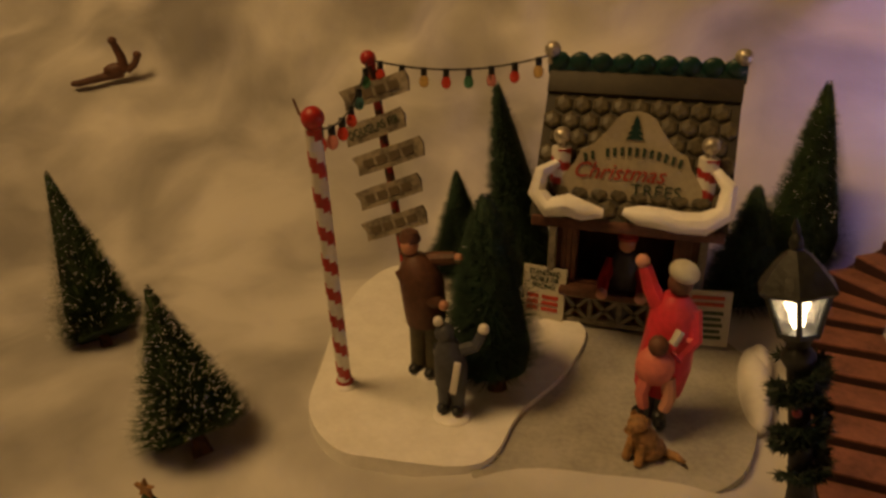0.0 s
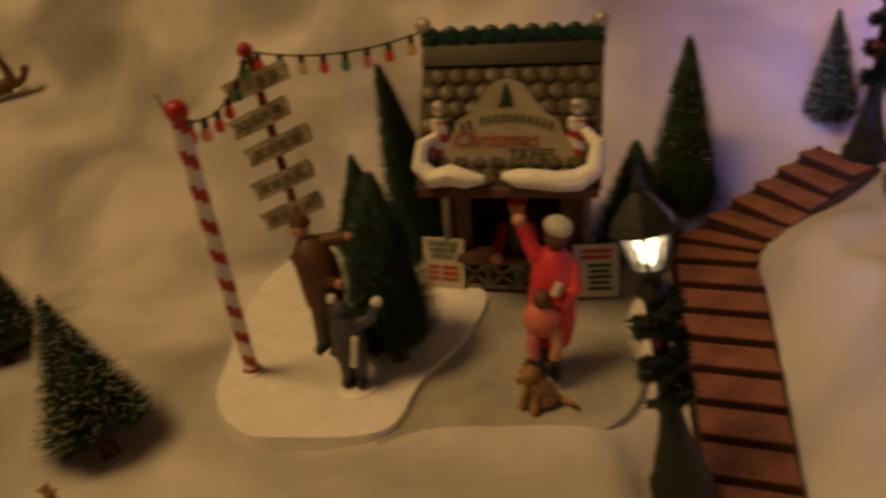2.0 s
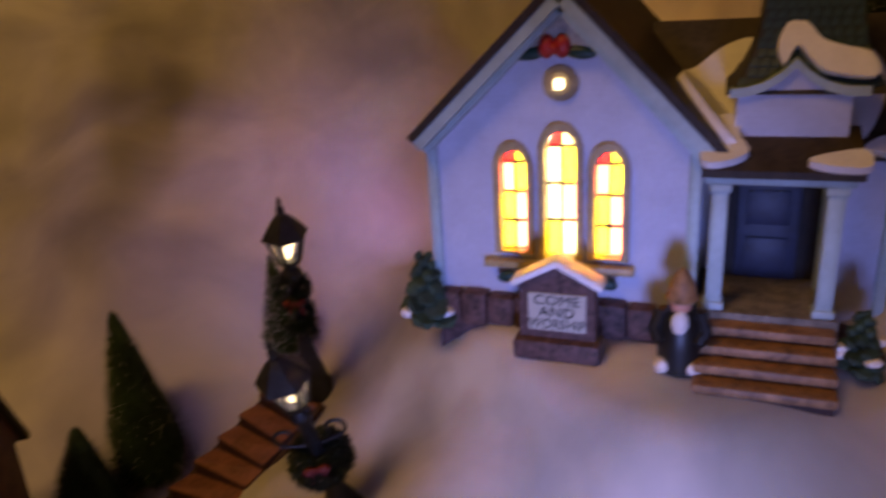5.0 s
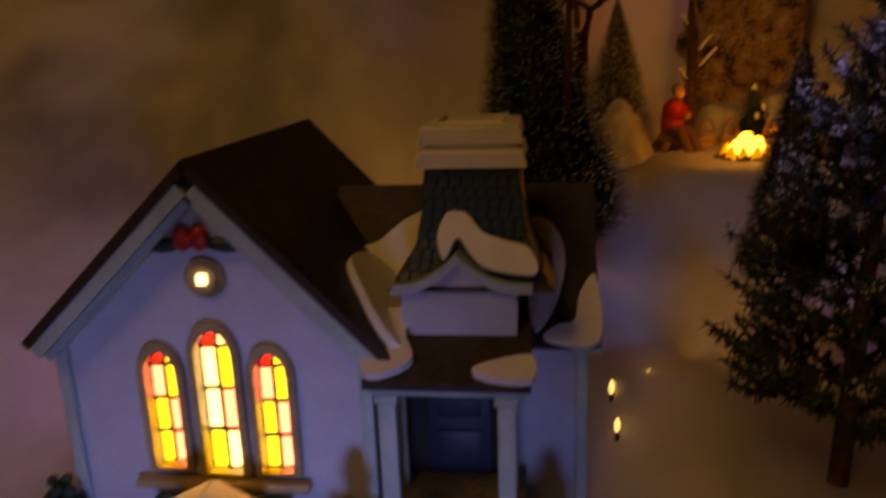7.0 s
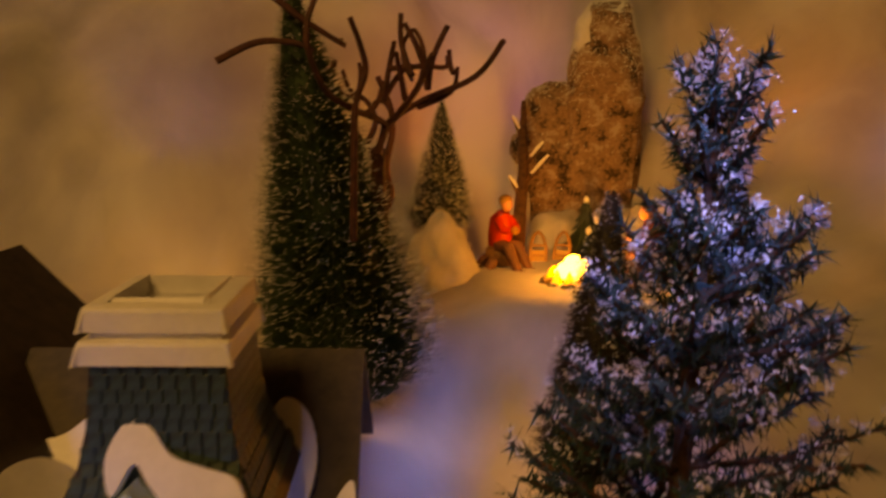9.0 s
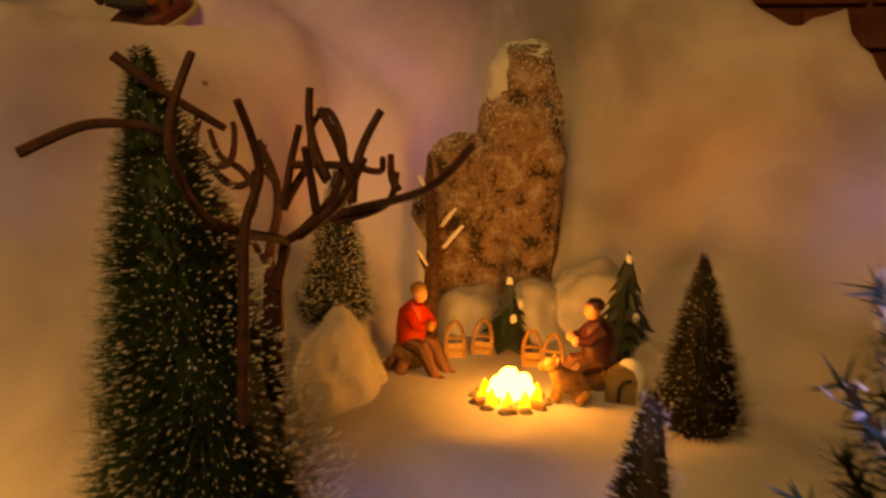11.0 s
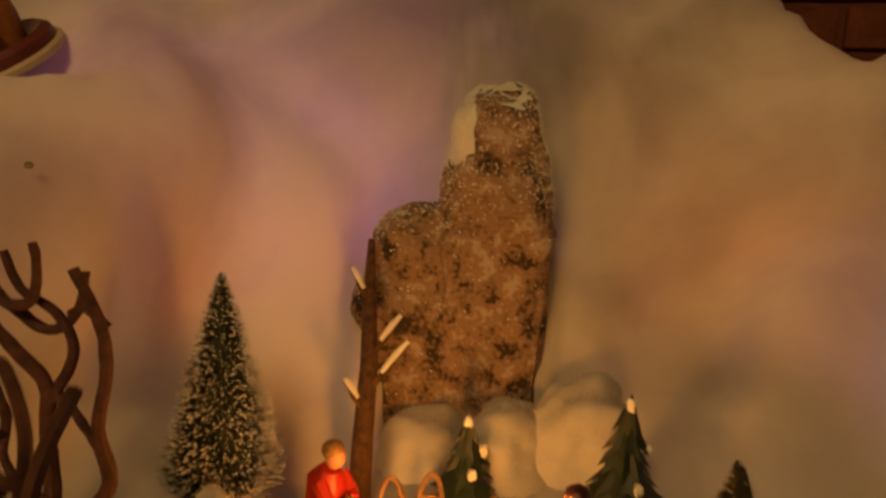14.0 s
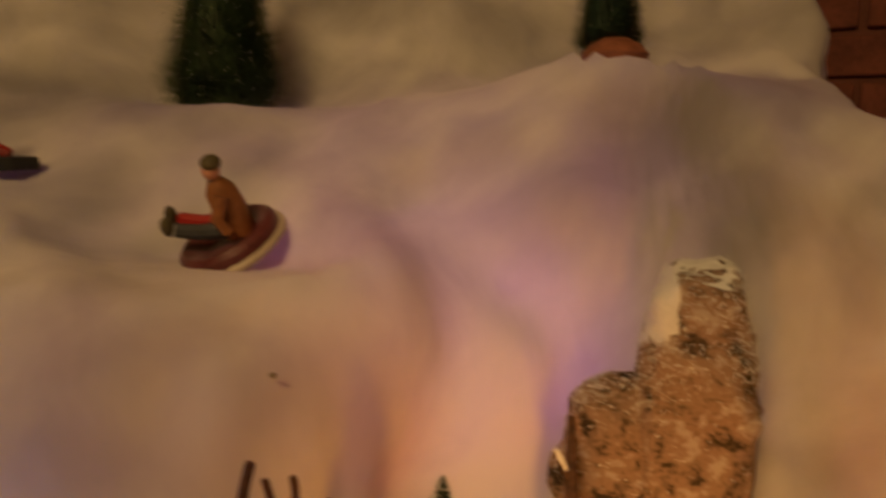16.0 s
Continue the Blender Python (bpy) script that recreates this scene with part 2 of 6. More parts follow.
LANTERN_GLASS = glass("lantern_pane", (0.95, 0.93, 0.88), 0.15)
BULB_COLOURS = [glass("bulb_" + n, c, 0.2) for n, c in (("red", (0.75, 0.08, 0.05)), ("green", (0.10, 0.30, 0.16)), ("amber", (0.80, 0.55, 0.20)),
                                                     ("rose", (0.75, 0.30, 0.25)), ("teal", (0.10, 0.25, 0.25)))]
STAINED = [material("stained_" + n, c, 0.3, bump=0, vary=0.03, through_light=0.85) for n, c in
           (("yellow", (0.95, 0.84, 0.27)), ("cream", (0.95, 0.92, 0.72)), ("red", (0.80, 0.11, 0.14)), ("pink", (0.95, 0.52, 0.48)))]

# ---- building helpers ----


def part(name, bm, mat, parent=None, label="", smooth=True, flip=True):
    """Links a bmesh as one mesh object, under a thing or a part."""
    if flip:
        bmesh.ops.recalc_face_normals(bm, faces=bm.faces)
    me = bpy.data.meshes.new(name)
    bm.to_mesh(me)
    bm.free()
    for m in (mat if isinstance(mat, (list, tuple)) else [mat]):
        me.materials.append(m)
    if smooth:
        me.shade_smooth()
        me.set_sharp_from_angle(angle=radians(38))
    ob = new(name, me)
    ob.parent = parent
    if label:
        ob["label"] = label
    return ob


def thing(name, m, label, category, group="", kind=""):
    ob = new(name)
    ob.empty_display_size = 0.01
    ob.matrix_world = m if isinstance(m, Matrix) else pose(*m)
    return tagged(ob, label, category, group, kind)


def mat_of(faces, index):
    for f in faces:
        f.material_index = index


def box(bm, c, s, rot=None, bevel=0.0, mi=0):
    """A box of size s round c, with an optional turn and bevelled edges."""
    m = Matrix.Translation(c) @ (rot.to_4x4() if rot else Matrix()) @ Matrix.Diagonal((*s, 1))
    r = bmesh.ops.create_cube(bm, size=1, matrix=m)
    fs = {f for v in r["verts"] for f in v.link_faces}
    mat_of(fs, mi)
    if bevel:
        es = list({e for v in r["verts"] for e in v.link_edges})
        out = bmesh.ops.bevel(bm, geom=es, offset=bevel, segments=2, affect="EDGES", profile=0.5)
        mat_of(out["faces"], mi)
    return r


def rod(bm, a, b, r0, r1=None, seg=8, mi=0, cap=True):
    a, b = Vector(a), Vector(b)
    r1 = r0 if r1 is None else r1
    d = b - a
    q = d.to_track_quat("Z", "Y").to_matrix().to_4x4()
    r = bmesh.ops.create_cone(bm, cap_ends=cap, segments=seg, radius1=r0, radius2=max(r1, 1e-6), depth=d.length,
                              matrix=Matrix.Translation((a + b) / 2) @ q)
    mat_of({f for v in r["verts"] for f in v.link_faces}, mi)
    return r


def ball(bm, c, r, sub=2, mi=0, rot=None):
    s = r if isinstance(r, (tuple, list)) else (r, r, r)
    m = Matrix.Translation(c) @ (rot.to_4x4() if rot else Matrix()) @ Matrix.Diagonal((*s, 1))
    g = bmesh.ops.create_icosphere(bm, subdivisions=sub, radius=1, matrix=m)
    mat_of({f for v in g["verts"] for f in v.link_faces}, mi)
    return g


def tube(bm, pts, radii, seg=7, mi=0):
    """A round tube along a polyline, with its own radius at each point."""
    pts = [Vector(p) for p in pts]
    rings, q, last = [], None, None
    for i, p in enumerate(pts):
        d = (pts[min(i + 1, len(pts) - 1)] - pts[max(i - 1, 0)]).normalized()
        q = last.rotation_difference(d) @ q if q else d.to_track_quat("Z", "Y")
        last = d
        r = radii[i] if isinstance(radii, (list, tuple)) else radii
        rings.append([bm.verts.new(p + q @ Vector((r * math.cos(k * math.tau / seg), r * math.sin(k * math.tau / seg), 0))) for k in range(seg)])
    for a, b in zip(rings, rings[1:]):
        for k in range(seg):
            bm.faces.new((a[k], a[(k + 1) % seg], b[(k + 1) % seg], b[k])).material_index = mi
    bm.faces.new(rings[0][::-1]).material_index = mi
    bm.faces.new(rings[-1]).material_index = mi


def lathe(bm, profile, seg=16, mi=0, at=(0, 0, 0)):
    """A turned body from (radius, height) pairs."""
    at = Vector(at)
    rings = [[bm.verts.new(at + Vector((max(r, 1e-5) * math.cos(k * math.tau / seg), max(r, 1e-5) * math.sin(k * math.tau / seg), z)))
              for k in range(seg)] for r, z in profile]
    for a, b in zip(rings, rings[1:]):
        for k in range(seg):
            bm.faces.new((a[k], a[(k + 1) % seg], b[(k + 1) % seg], b[k])).material_index = mi
    bm.faces.new(rings[0][::-1]).material_index = mi
    bm.faces.new(rings[-1]).material_index = mi


def slab(bm, outer, thick, m=None, holes=(), mi=0):
    """A plate from a flat outline (x, y), thick along z, with holes right through it; m places it."""
    m = m or Matrix()
    loops = [list(outer)] + [list(h) for h in holes]
    top, low, edges = [], [], []
    for lp in loops:
        t = [bm.verts.new(m @ Vector((x, y, thick))) for x, y in lp]
        b = [bm.verts.new(m @ Vector((x, y, 0))) for x, y in lp]
        top.append(t), low.append(b)
        for k in range(len(t)):
            bm.faces.new((t[k], b[k], b[(k + 1) % len(t)], t[(k + 1) % len(t)])).material_index = mi
    for rings in (top, low):
        if not holes:
            bm.faces.new(rings[0]).material_index = mi
            continue
        es = [bm.edges.get((r[k], r[(k + 1) % len(r)])) for r in rings for k in range(len(r))]
        out = bmesh.ops.triangle_fill(bm, edges=es, use_beauty=True, normal=m.to_3x3() @ Vector((0, 0, 1)))
        mat_of([f for f in out["geom"] if isinstance(f, bmesh.types.BMFace)], mi)


def rounded(bm, width, segments=2):
    bmesh.ops.bevel(bm, geom=[e for e in bm.edges if len(e.link_faces) == 2 and e.calc_face_angle(0) > 0.6], offset=width, segments=segments,
                    affect="EDGES", profile=0.5)


def upright(m=None):
    """Stands a flat outline up: its y becomes z, its thickness goes back along y."""
    return (m or Matrix()) @ Matrix(((1, 0, 0, 0), (0, 0, 1, 0), (0, 1, 0, 0), (0, 0, 0, 1)))


def writing(text, size, m, mat, parent, name="lettering", squeeze=1.0, shear=0.0):
    """Raised letters in the built-in font, centred at m."""
    cu = bpy.data.curves.new(name, "FONT")
    cu.body, cu.size, cu.align_x, cu.align_y, cu.extrude, cu.shear, cu.resolution_u = text, size, "CENTER", "CENTER", 0.00015, shear, 3
    tmp = bpy.data.objects.new(name, cu)
    scene.collection.objects.link(tmp)
    me = bpy.data.meshes.new_from_object(tmp.evaluated_get(bpy.context.evaluated_depsgraph_get()))
    bpy.data.objects.remove(tmp)
    me.transform(m @ Matrix.Diagonal((squeeze, 1, 1, 1)))
    me.materials.clear()
    me.materials.append(mat)
    ob = new(name, me)
    ob.parent = parent
    return ob


def smooth_step(a, b, x):
    t = min(1.0, max(0.0, (x - a) / (b - a)))
    return t * t * (3 - 2 * t)


# ---- the ground: cotton snow draped over a stepped hillside ----
TERRACES = [  # centre x, y, flat radius, slope width, height
    (0.08, -0.02, 0.11, 0.07, -0.005), (-0.10, -0.07, 0.05, 0.12, -0.004), (0.10, -0.30, 0.14, 0.14, -0.012),
    (0.230, -0.05, 0.02, 0.05, -0.006), (0.31, 0.045, 0.03, 0.05, 0.034), (0.305, 0.115, 0.03, 0.05, 0.056),
    (0.285, -0.085, 0.02, 0.06, 0.032), (0.53, 0.06, 0.115, 0.075, 0.113), (0.46, -0.03, 0.045, 0.070, 0.113),
    (0.64, 0.08, 0.04, 0.06, 0.185), (0.80, 0.075, 0.06, 0.07, 0.230), (0.62, -0.12, 0.04, 0.06, 0.150),
    (0.83, -0.02, 0.02, 0.05, 0.228), (0.748, 0.312, 0.02, 0.08, 0.405),
    (0.612, -0.030, 0.020, 0.045, 0.162),
    (0.82, 0.47, 0.06, 0.09, 0.487), (0.99, 0.26, 0.05, 0.16, 0.511), (0.120, -0.145, 0.050, 0.03, -0.0005), (0.165, -0.130, 0.045, 0.03, -0.0005),
    (0.888, 0.150, 0.034, 0.038, 0.232), (0.922, 0.118, 0.032, 0.036, 0.234)]


def ground_z(x, y):
    low = -0.03 + 0.29 * max(x, 0.0) + 0.12 * y + 0.10 * min(max(-x - 0.15, 0.0), 0.5)
    high = 0.385 + 0.30 * (y - 0.2) + 0.25 * (max(x, 0.05) - 0.72)
    high += 0.55 * max(0.0, x + y - 1.30) + 0.3 * max(0.0, y - 0.5)
    high = min(high + 0.25 * max(0.0, x - 0.95), 0.85)
    foot = 0.085 + 0.10 * smooth_step(0.15, 0.5, x) - 0.06 * smooth_step(0.55, 0.75, x) + 0.085 * smooth_step(0.70, 0.97, x)
    wide = 0.42 - 0.31 * smooth_step(0.3, 0.7, x)
    rise = smooth_step(foot, foot + wide, y)
    rise = max(rise, smooth_step(0.90, 1.06, x) if y > -0.3 else 0.0)
    z = max(low + (high - low) * rise, -0.16)
    calm = 0.0
    for cx, cy, r, soft, h in TERRACES:
        d = math.hypot(x - cx, y - cy)
        if d < r + soft:
            w = 1 - smooth_step(r, r + soft, d)
            z += (h - z) * w
            calm = max(calm, w)
    lump = noise.noise((x * 9, y * 9, 3.1)) * 0.020 + noise.noise((x * 20, y * 20, 7.7)) * 0.012 + abs(noise.noise((x * 38, y * 38, 5.5))) * 0.006 + noise.noise((x * 75, y * 75, 1.3)) * 0.0020
    z += lump * (1 - 0.85 * calm) * (1 - 3.6 * rise * (1 - rise))
    sx, sz = 0.231, -0.0155 + 0.182 * (y + 0.09)
    if y > 0.055:
        u = min(1.0, max(0.0, (x - 0.236) * 11.0))
        sx, sz = x, 0.014 + 0.034 * u
        near = 1 - smooth_step(0.030, 0.060, abs(y - (0.062 + 0.045 * u))) if 0.20 < x < 0.32 else 0.0
    else:
        near = 1 - smooth_step(0.022, 0.046, abs(x - sx)) if y > -0.16 else 0.0
    z += (min(sz - 0.004, z) - z) * near
    fall = smooth_step(1.06, 1.28, x - 0.34 * y + 0.04 * noise.noise((x * 5, y * 5, 0)))
    return z - 0.7 * fall


def build_ground():
    nx, ny, step, x0, y0 = 330, 260, 0.0075, -0.95, -0.75
    verts = [(x0 + i * step, y0 + j * step, ground_z(x0 + i * step, y0 + j * step)) for j in range(ny) for i in range(nx)]
    z = np.array([v[2] for v in verts]).reshape(ny, nx)
    gy, gx = np.gradient(z, step)
    steep = np.clip(np.hypot(gx, gy) * 1.5 - 0.3, 0.0, 1.0)
    for _ in range(14):
        pad = np.pad(z, 1, mode="edge")
        mean = sum(pad[a:a + ny, b:b + nx] for a in range(3) for b in range(3)) / 9
        z = z + (mean - z) * steep
    verts = [(x, y, float(h)) for (x, y, _), h in zip(verts, z.ravel())]
    gy, gx = np.gradient(z, step)
    soft = np.clip(np.hypot(gx, gy) * 1.3 - 0.15, 0.0, 1.0)
    out = []
    for k, (x, y, h) in enumerate(verts):
        j, i = divmod(k, nx)
        if soft[j, i] > 0.01:
            n = Vector((-gx[j, i], -gy[j, i], 1.0)).normalized()
            p = Vector((x, y, h))
            puff = noise.noise(p * 7) * 0.024 + noise.noise(p * 17 + Vector((3, 1, 0))) * 0.017 + noise.noise(p * 36) * 0.006 + noise.noise(p * 80) * 0.0015
            puff *= 0.3 + 0.7 * max(smooth_step(0.15, 0.28, y), smooth_step(0.62, 0.72, x))
            puff *= 1 - 0.8 * smooth_step(0.34, 0.42, y)
            p += n * puff * float(soft[j, i])
            out.append(tuple(p))
        else:
            out.append((x, y, h))
    verts = out
    faces = [(j * nx + i, j * nx + i + 1, (j + 1) * nx + i + 1, (j + 1) * nx + i) for j in range(ny - 1) for i in range(nx - 1)]
    rim = [i for i in range(nx)] + [j * nx + nx - 1 for j in range(1, ny)]
    rim += [(ny - 1) * nx + i for i in range(nx - 2, -1, -1)] + [j * nx for j in range(ny - 2, 0, -1)]
    base = len(verts)
    verts += [(verts[i][0], verts[i][1], -0.846) for i in rim]
    faces += [(rim[k], base + k, base + (k + 1) % len(rim), rim[(k + 1) % len(rim)]) for k in range(len(rim))]
    me = bpy.data.meshes.new("ground")
    me.from_pydata(verts, [], faces)
    me.materials.append(COTTON)
    me.shade_smooth()
    return tagged(new("ground", me), "white cotton batting snow draped over a stepped hillside", "snow", kind="structure")


build_ground()

# ---- trees ----


def frame_along(base, tip, spin=0.0):
    d = Vector(tip) - Vector(base)
    return Matrix.Translation(base) @ d.to_track_quat("Z", "Y").to_matrix().to_4x4() @ Matrix.Rotation(spin, 4, "Z"), d.length


def brush_tree(base, tip, radius, label, seed, count=5200, flecks=0.06, needle=None, taper=1.0, start=0.06, fleck_size=0.00048, name="bottle_brush_tree", droop=0.12):
    rnd = random.Random(seed)
    m, h = frame_along(base, tip, seed)
    root = thing(name, m, label, "tree", "bottle brush trees")
    bm = bmesh.new()
    rod(bm, (0, 0, -0.002), (0, 0, h * 0.97), radius * 0.05, radius * 0.02, 6)
    rod(bm, (0, 0, -0.004), (0, 0, h * start), radius * 0.16, radius * 0.10, 8)
    part("trunk", bm, BARK, root)
    verts, faces, fv, ff = [], [], [], []

    def girth(s):
        return radius * ((1 - s) ** taper * 0.94 + 0.055) * (0.75 + 0.25 * smooth_step(0, 0.08, s))
    core = [(girth(s) * 0.62, h * (start + (1 - start) * s)) for s in (0.0, 0.15, 0.35, 0.55, 0.75, 0.9, 0.98)]
    for i in range(count):
        s = 1 - math.sqrt(rnd.random()) if rnd.random() < 0.8 else rnd.random()
        a = rnd.random() * math.tau
        ragged = 1 + 0.10 * noise.noise((math.cos(a) * 2, math.sin(a) * 2, s * 7 + seed))
        r = girth(s) * rnd.uniform(0.80, 1.08) * ragged
        z0 = h * (start + (1 - start) * s)
        z1 = z0 + r * rnd.uniform(-droop, 0.30)
        ca, sa = math.cos(a), math.sin(a)
        w = rnd.uniform(0.00030, 0.00055)
        k = len(verts)
        r0 = r * 0.35
        verts += [(r0 * ca - w * sa, r0 * sa + w * ca, z0), (r0 * ca + w * sa, r0 * sa - w * ca, z0 + w), (r * ca, r * sa, z1)]
        faces.append((k, k + 1, k + 2))
        if rnd.random() < flecks:
            c = Vector((r * ca, r * sa, z1)) * 1.0
            e = fleck_size * rnd.uniform(0.5, 1.3)
            k = len(fv)
            back = Vector((-ca, -sa, -(z1 - z0) / max(r, 1e-4))) * e * rnd.uniform(2.5, 6.0)
            for q in (back, Vector((-e * .5 * sa, e * .5 * ca, e * .2)), Vector((e * .5 * sa, -e * .5 * ca, e * .2)), Vector((0, 0, e * 0.9))):
                fv.append(tuple(c + q))
            ff += [(k, k + 1, k + 3), (k + 1, k + 2, k + 3), (k + 2, k, k + 3), (k, k + 2, k + 1)]
    bm = bmesh.new()
    lathe(bm, core, 12)
    me = bpy.data.meshes.new("crown")
    me.from_pydata(verts, [], faces)
    bm.from_mesh(me)
    part("crown", bm, needle or NEEDLE, root, smooth=False, flip=False)
    if ff:
        me2 = bpy.data.meshes.new("flocking")
        me2.from_pydata(fv, [], ff)
        me2.materials.append(FLOCK)
        ob = tagged(new("flocking", me2), kind="stuff")
        ob.parent = root
        ob["label"] = "white flocking on the bristle tips"
    return root


def on_ground(x, y, dz=0.0):
    return (x, y, ground_z(x, y) + dz)


brush_tree((-0.126, -0.052, -0.006), (-0.184, -0.011, 0.072), 0.027, "dark green bottle brush tree leaning in the snow", 1, 7000, 0.16)
brush_tree((-0.032, -0.108, -0.006), (-0.067, -0.083, 0.053), 0.0285, "frosted green bottle brush tree leaning in the snow", 2, 7500, 0.2)
brush_tree((0.074, 0.085, -0.006), (0.051, 0.070, 0.119), 0.029, "tall smooth dark green tree behind the tree stand", 3, 9000, 0.0, NEEDLE2, 0.8)
brush_tree((0.080, -0.038, 0.004), (0.069, -0.024, 0.089), 0.030, "dark green cut fir held up for sale", 4, 9500, 0.003, NEEDLE2, 0.65)
brush_tree((0.196, 0.078, -0.005), (0.192, 0.090, 0.068), 0.033, "small dark green tree beside the kiosk", 5, 6000, 0.0, NEEDLE2, 0.8)
brush_tree((0.226, 0.112, 0.012), (0.219, 0.106, 0.122), 0.029, "frosted green tree with a silver tip behind the stairs", 6, 8500, 0.06, taper=0.8)
brush_tree((0.034, 0.085, -0.005), (0.026, 0.080, 0.064), 0.030, "dark tree behind the signpost", 7, 6000, 0.0, NEEDLE2)
brush_tree((0.289, -0.086, 0.028), (0.307, -0.074, 0.083), 0.0170, "small blue-white flocked tree leaning in the snow", 8, 6000, 0.25, FROST, fleck_size=0.0006)
brush_tree((0.312, 0.150, 0.060), (0.303, 0.140, 0.128), 0.022, "flocked garland tree at the head of the stairs", 9, 5000, 0.25)
brush_tree((0.643, 0.071, 0.183), (0.625, 0.096, 0.381), 0.0505, "tall frosted green tree beside the church", 10, 21000, 0.26, taper=0.75, fleck_size=0.0006)
brush_tree((0.769, 0.163, 0.247), (0.774, 0.170, 0.337), 0.0255, "snow-dusted dark tree beside the bare vine", 11, 9000, 0.42, FIR, taper=0.85, fleck_size=0.0006)
brush_tree((0.827, -0.018, 0.224), (0.827, -0.010, 0.309), 0.026, "dark brown-green tree beyond the camp", 12, 8000, 0.12, BRISTLE, taper=0.8)
brush_tree((0.812, 0.463, 0.482), (0.818, 0.478, 0.64), 0.050, "dark green tree on the crest of the hill", 13, 12000, 0.06, taper=0.6, start=0.03)
brush_tree((0.6480, -0.0680, 0.200), (0.6640, -0.0590, 0.303), 0.022, "brown-green frosted tree beside the flocked pine", 14, 8000, 0.22, BRISTLE, taper=0.7)

# ---- the tree stand ----


def curve_round(points, steps=5):
    """A closed smooth outline through a few points."""
    n, out = len(points), []
    for i in range(n):
        p0, p1, p2, p3 = (Vector(points[(i + k) % n]) for k in (-1, 0, 1, 2))
        for s in range(steps):
            t = s / steps
            q = 0.5 * (2 * p1 + (p2 - p0) * t + (2 * p0 - 5 * p1 + 4 * p2 - p3) * t * t + (3 * p1 - p0 - 3 * p2 + p3) * t ** 3)
            out.append((q.x, q.y))
    return out


def build_stand_base():
    base = thing("display_base", (0, 0, 0), "glossy white snow base with a grey painted path", "base")
    bm = bmesh.new()
    slab(bm, curve_round([(-0.006, -0.045), (0.004, -0.078), (0.024, -0.098), (0.045, -0.100), (0.086, -0.091), (0.094, -0.0535), (0.108, -0.0165),
                          (0.1135, 0.021), (0.106, 0.040), (0.09, 0.07), (0.05, 0.092), (-0.006, 0.078), (-0.020, 0.050), (-0.018, 0.0035)]), 0.011,
         Matrix.Translation((0, 0, -0.011)))
    rounded(bm, 0.0028, 3)
    part("snow_top", bm, SNOW, base)
    bm = bmesh.new()
    slab(bm, curve_round([(0.083, -0.094), (0.12, -0.096), (0.158, -0.088), (0.186, -0.064), (0.197, -0.01), (0.204, 0.05), (0.19, 0.094), (0.09, 0.094), (0.085, 0.03)]), 0.009,
         Matrix.Translation((0, 0, -0.012)))
    rounded(bm, 0.001, 1)
    part("path", bm, GREY, base, "matt grey painted path")
    bm = bmesh.new()
    ball(bm, (0.1945, 0.0, -0.003), (0.0075, 0.033, 0.012), 3)
    ball(bm, (0.1975, 0.016, -0.002), (0.006, 0.017, 0.011), 3)
    part("snow_bank", bm, SNOW, base)
    for x, y, r in ((0.0665, -0.064, 0.0085), (0.046, -0.034, 0.0075), (0.0118, -0.056, 0.006)):
        bm = bmesh.new()
        lathe(bm, [(r, -0.002), (r, 0.0005), (r * 0.85, 0.0016), (r * 0.3, 0.0019)], 18, at=(x, y, 0))
        part("snow_pad", bm, SNOW, base)


build_stand_base()


def striped_pole(bm, a, b, r, pitch, seg=14, rows=60):
    """A pole with a barber stripe: faces take slot 0 or 1 along a helix."""
    m, h = frame_along(a, b)
    ring = []
    for j in range(rows + 1):
        z = h * j / rows
        ring.append([bm.verts.new(m @ Vector((r * math.cos(k * math.tau / seg), r * math.sin(k * math.tau / seg), z))) for k in range(seg)])
    for j in range(rows):
        for k in range(seg):
            f = bm.faces.new((ring[j][k], ring[j][(k + 1) % seg], ring[j + 1][(k + 1) % seg], ring[j + 1][k]))
            f.material_index = 1 if (h * j / rows / pitch + k / seg) % 1 < 0.45 else 0
    bm.faces.new(ring[0][::-1])
    bm.faces.new(ring[-1])


def build_candy_pole():
    top = (0.0199, -0.0847, 0.130)
    pole = thing("candy_striped_pole", (0, 0, 0), "red and white candy-striped pole on the snow base", "pole")
    bm = bmesh.new()
    striped_pole(bm, (0.0117, -0.0559, 0.001), top, 0.0032, 0.0155)
    part("shaft", bm, [WHITE, RED], pole)
    bm = bmesh.new()
    lathe(bm, [(0.0040, 0), (0.0042, 0.001), (0.0036, 0.003)], 14, at=(0.0117, -0.0559, 0.001))
    part("collar", bm, RED, pole)
    bm = bmesh.new()
    ball(bm, (0.0205, -0.0855, 0.1335), 0.0043, 3)
    part("knob", bm, RED, pole, "glossy red ball")
    bm = bmesh.new()
    tube(bm, [(0.0185, -0.0845, 0.131), (0.014, -0.083, 0.134), (0.0115, -0.082, 0.139)], [0.0007, 0.0006, 0.0004])
    part("hook", bm, BROWN, pole)


build_candy_pole()


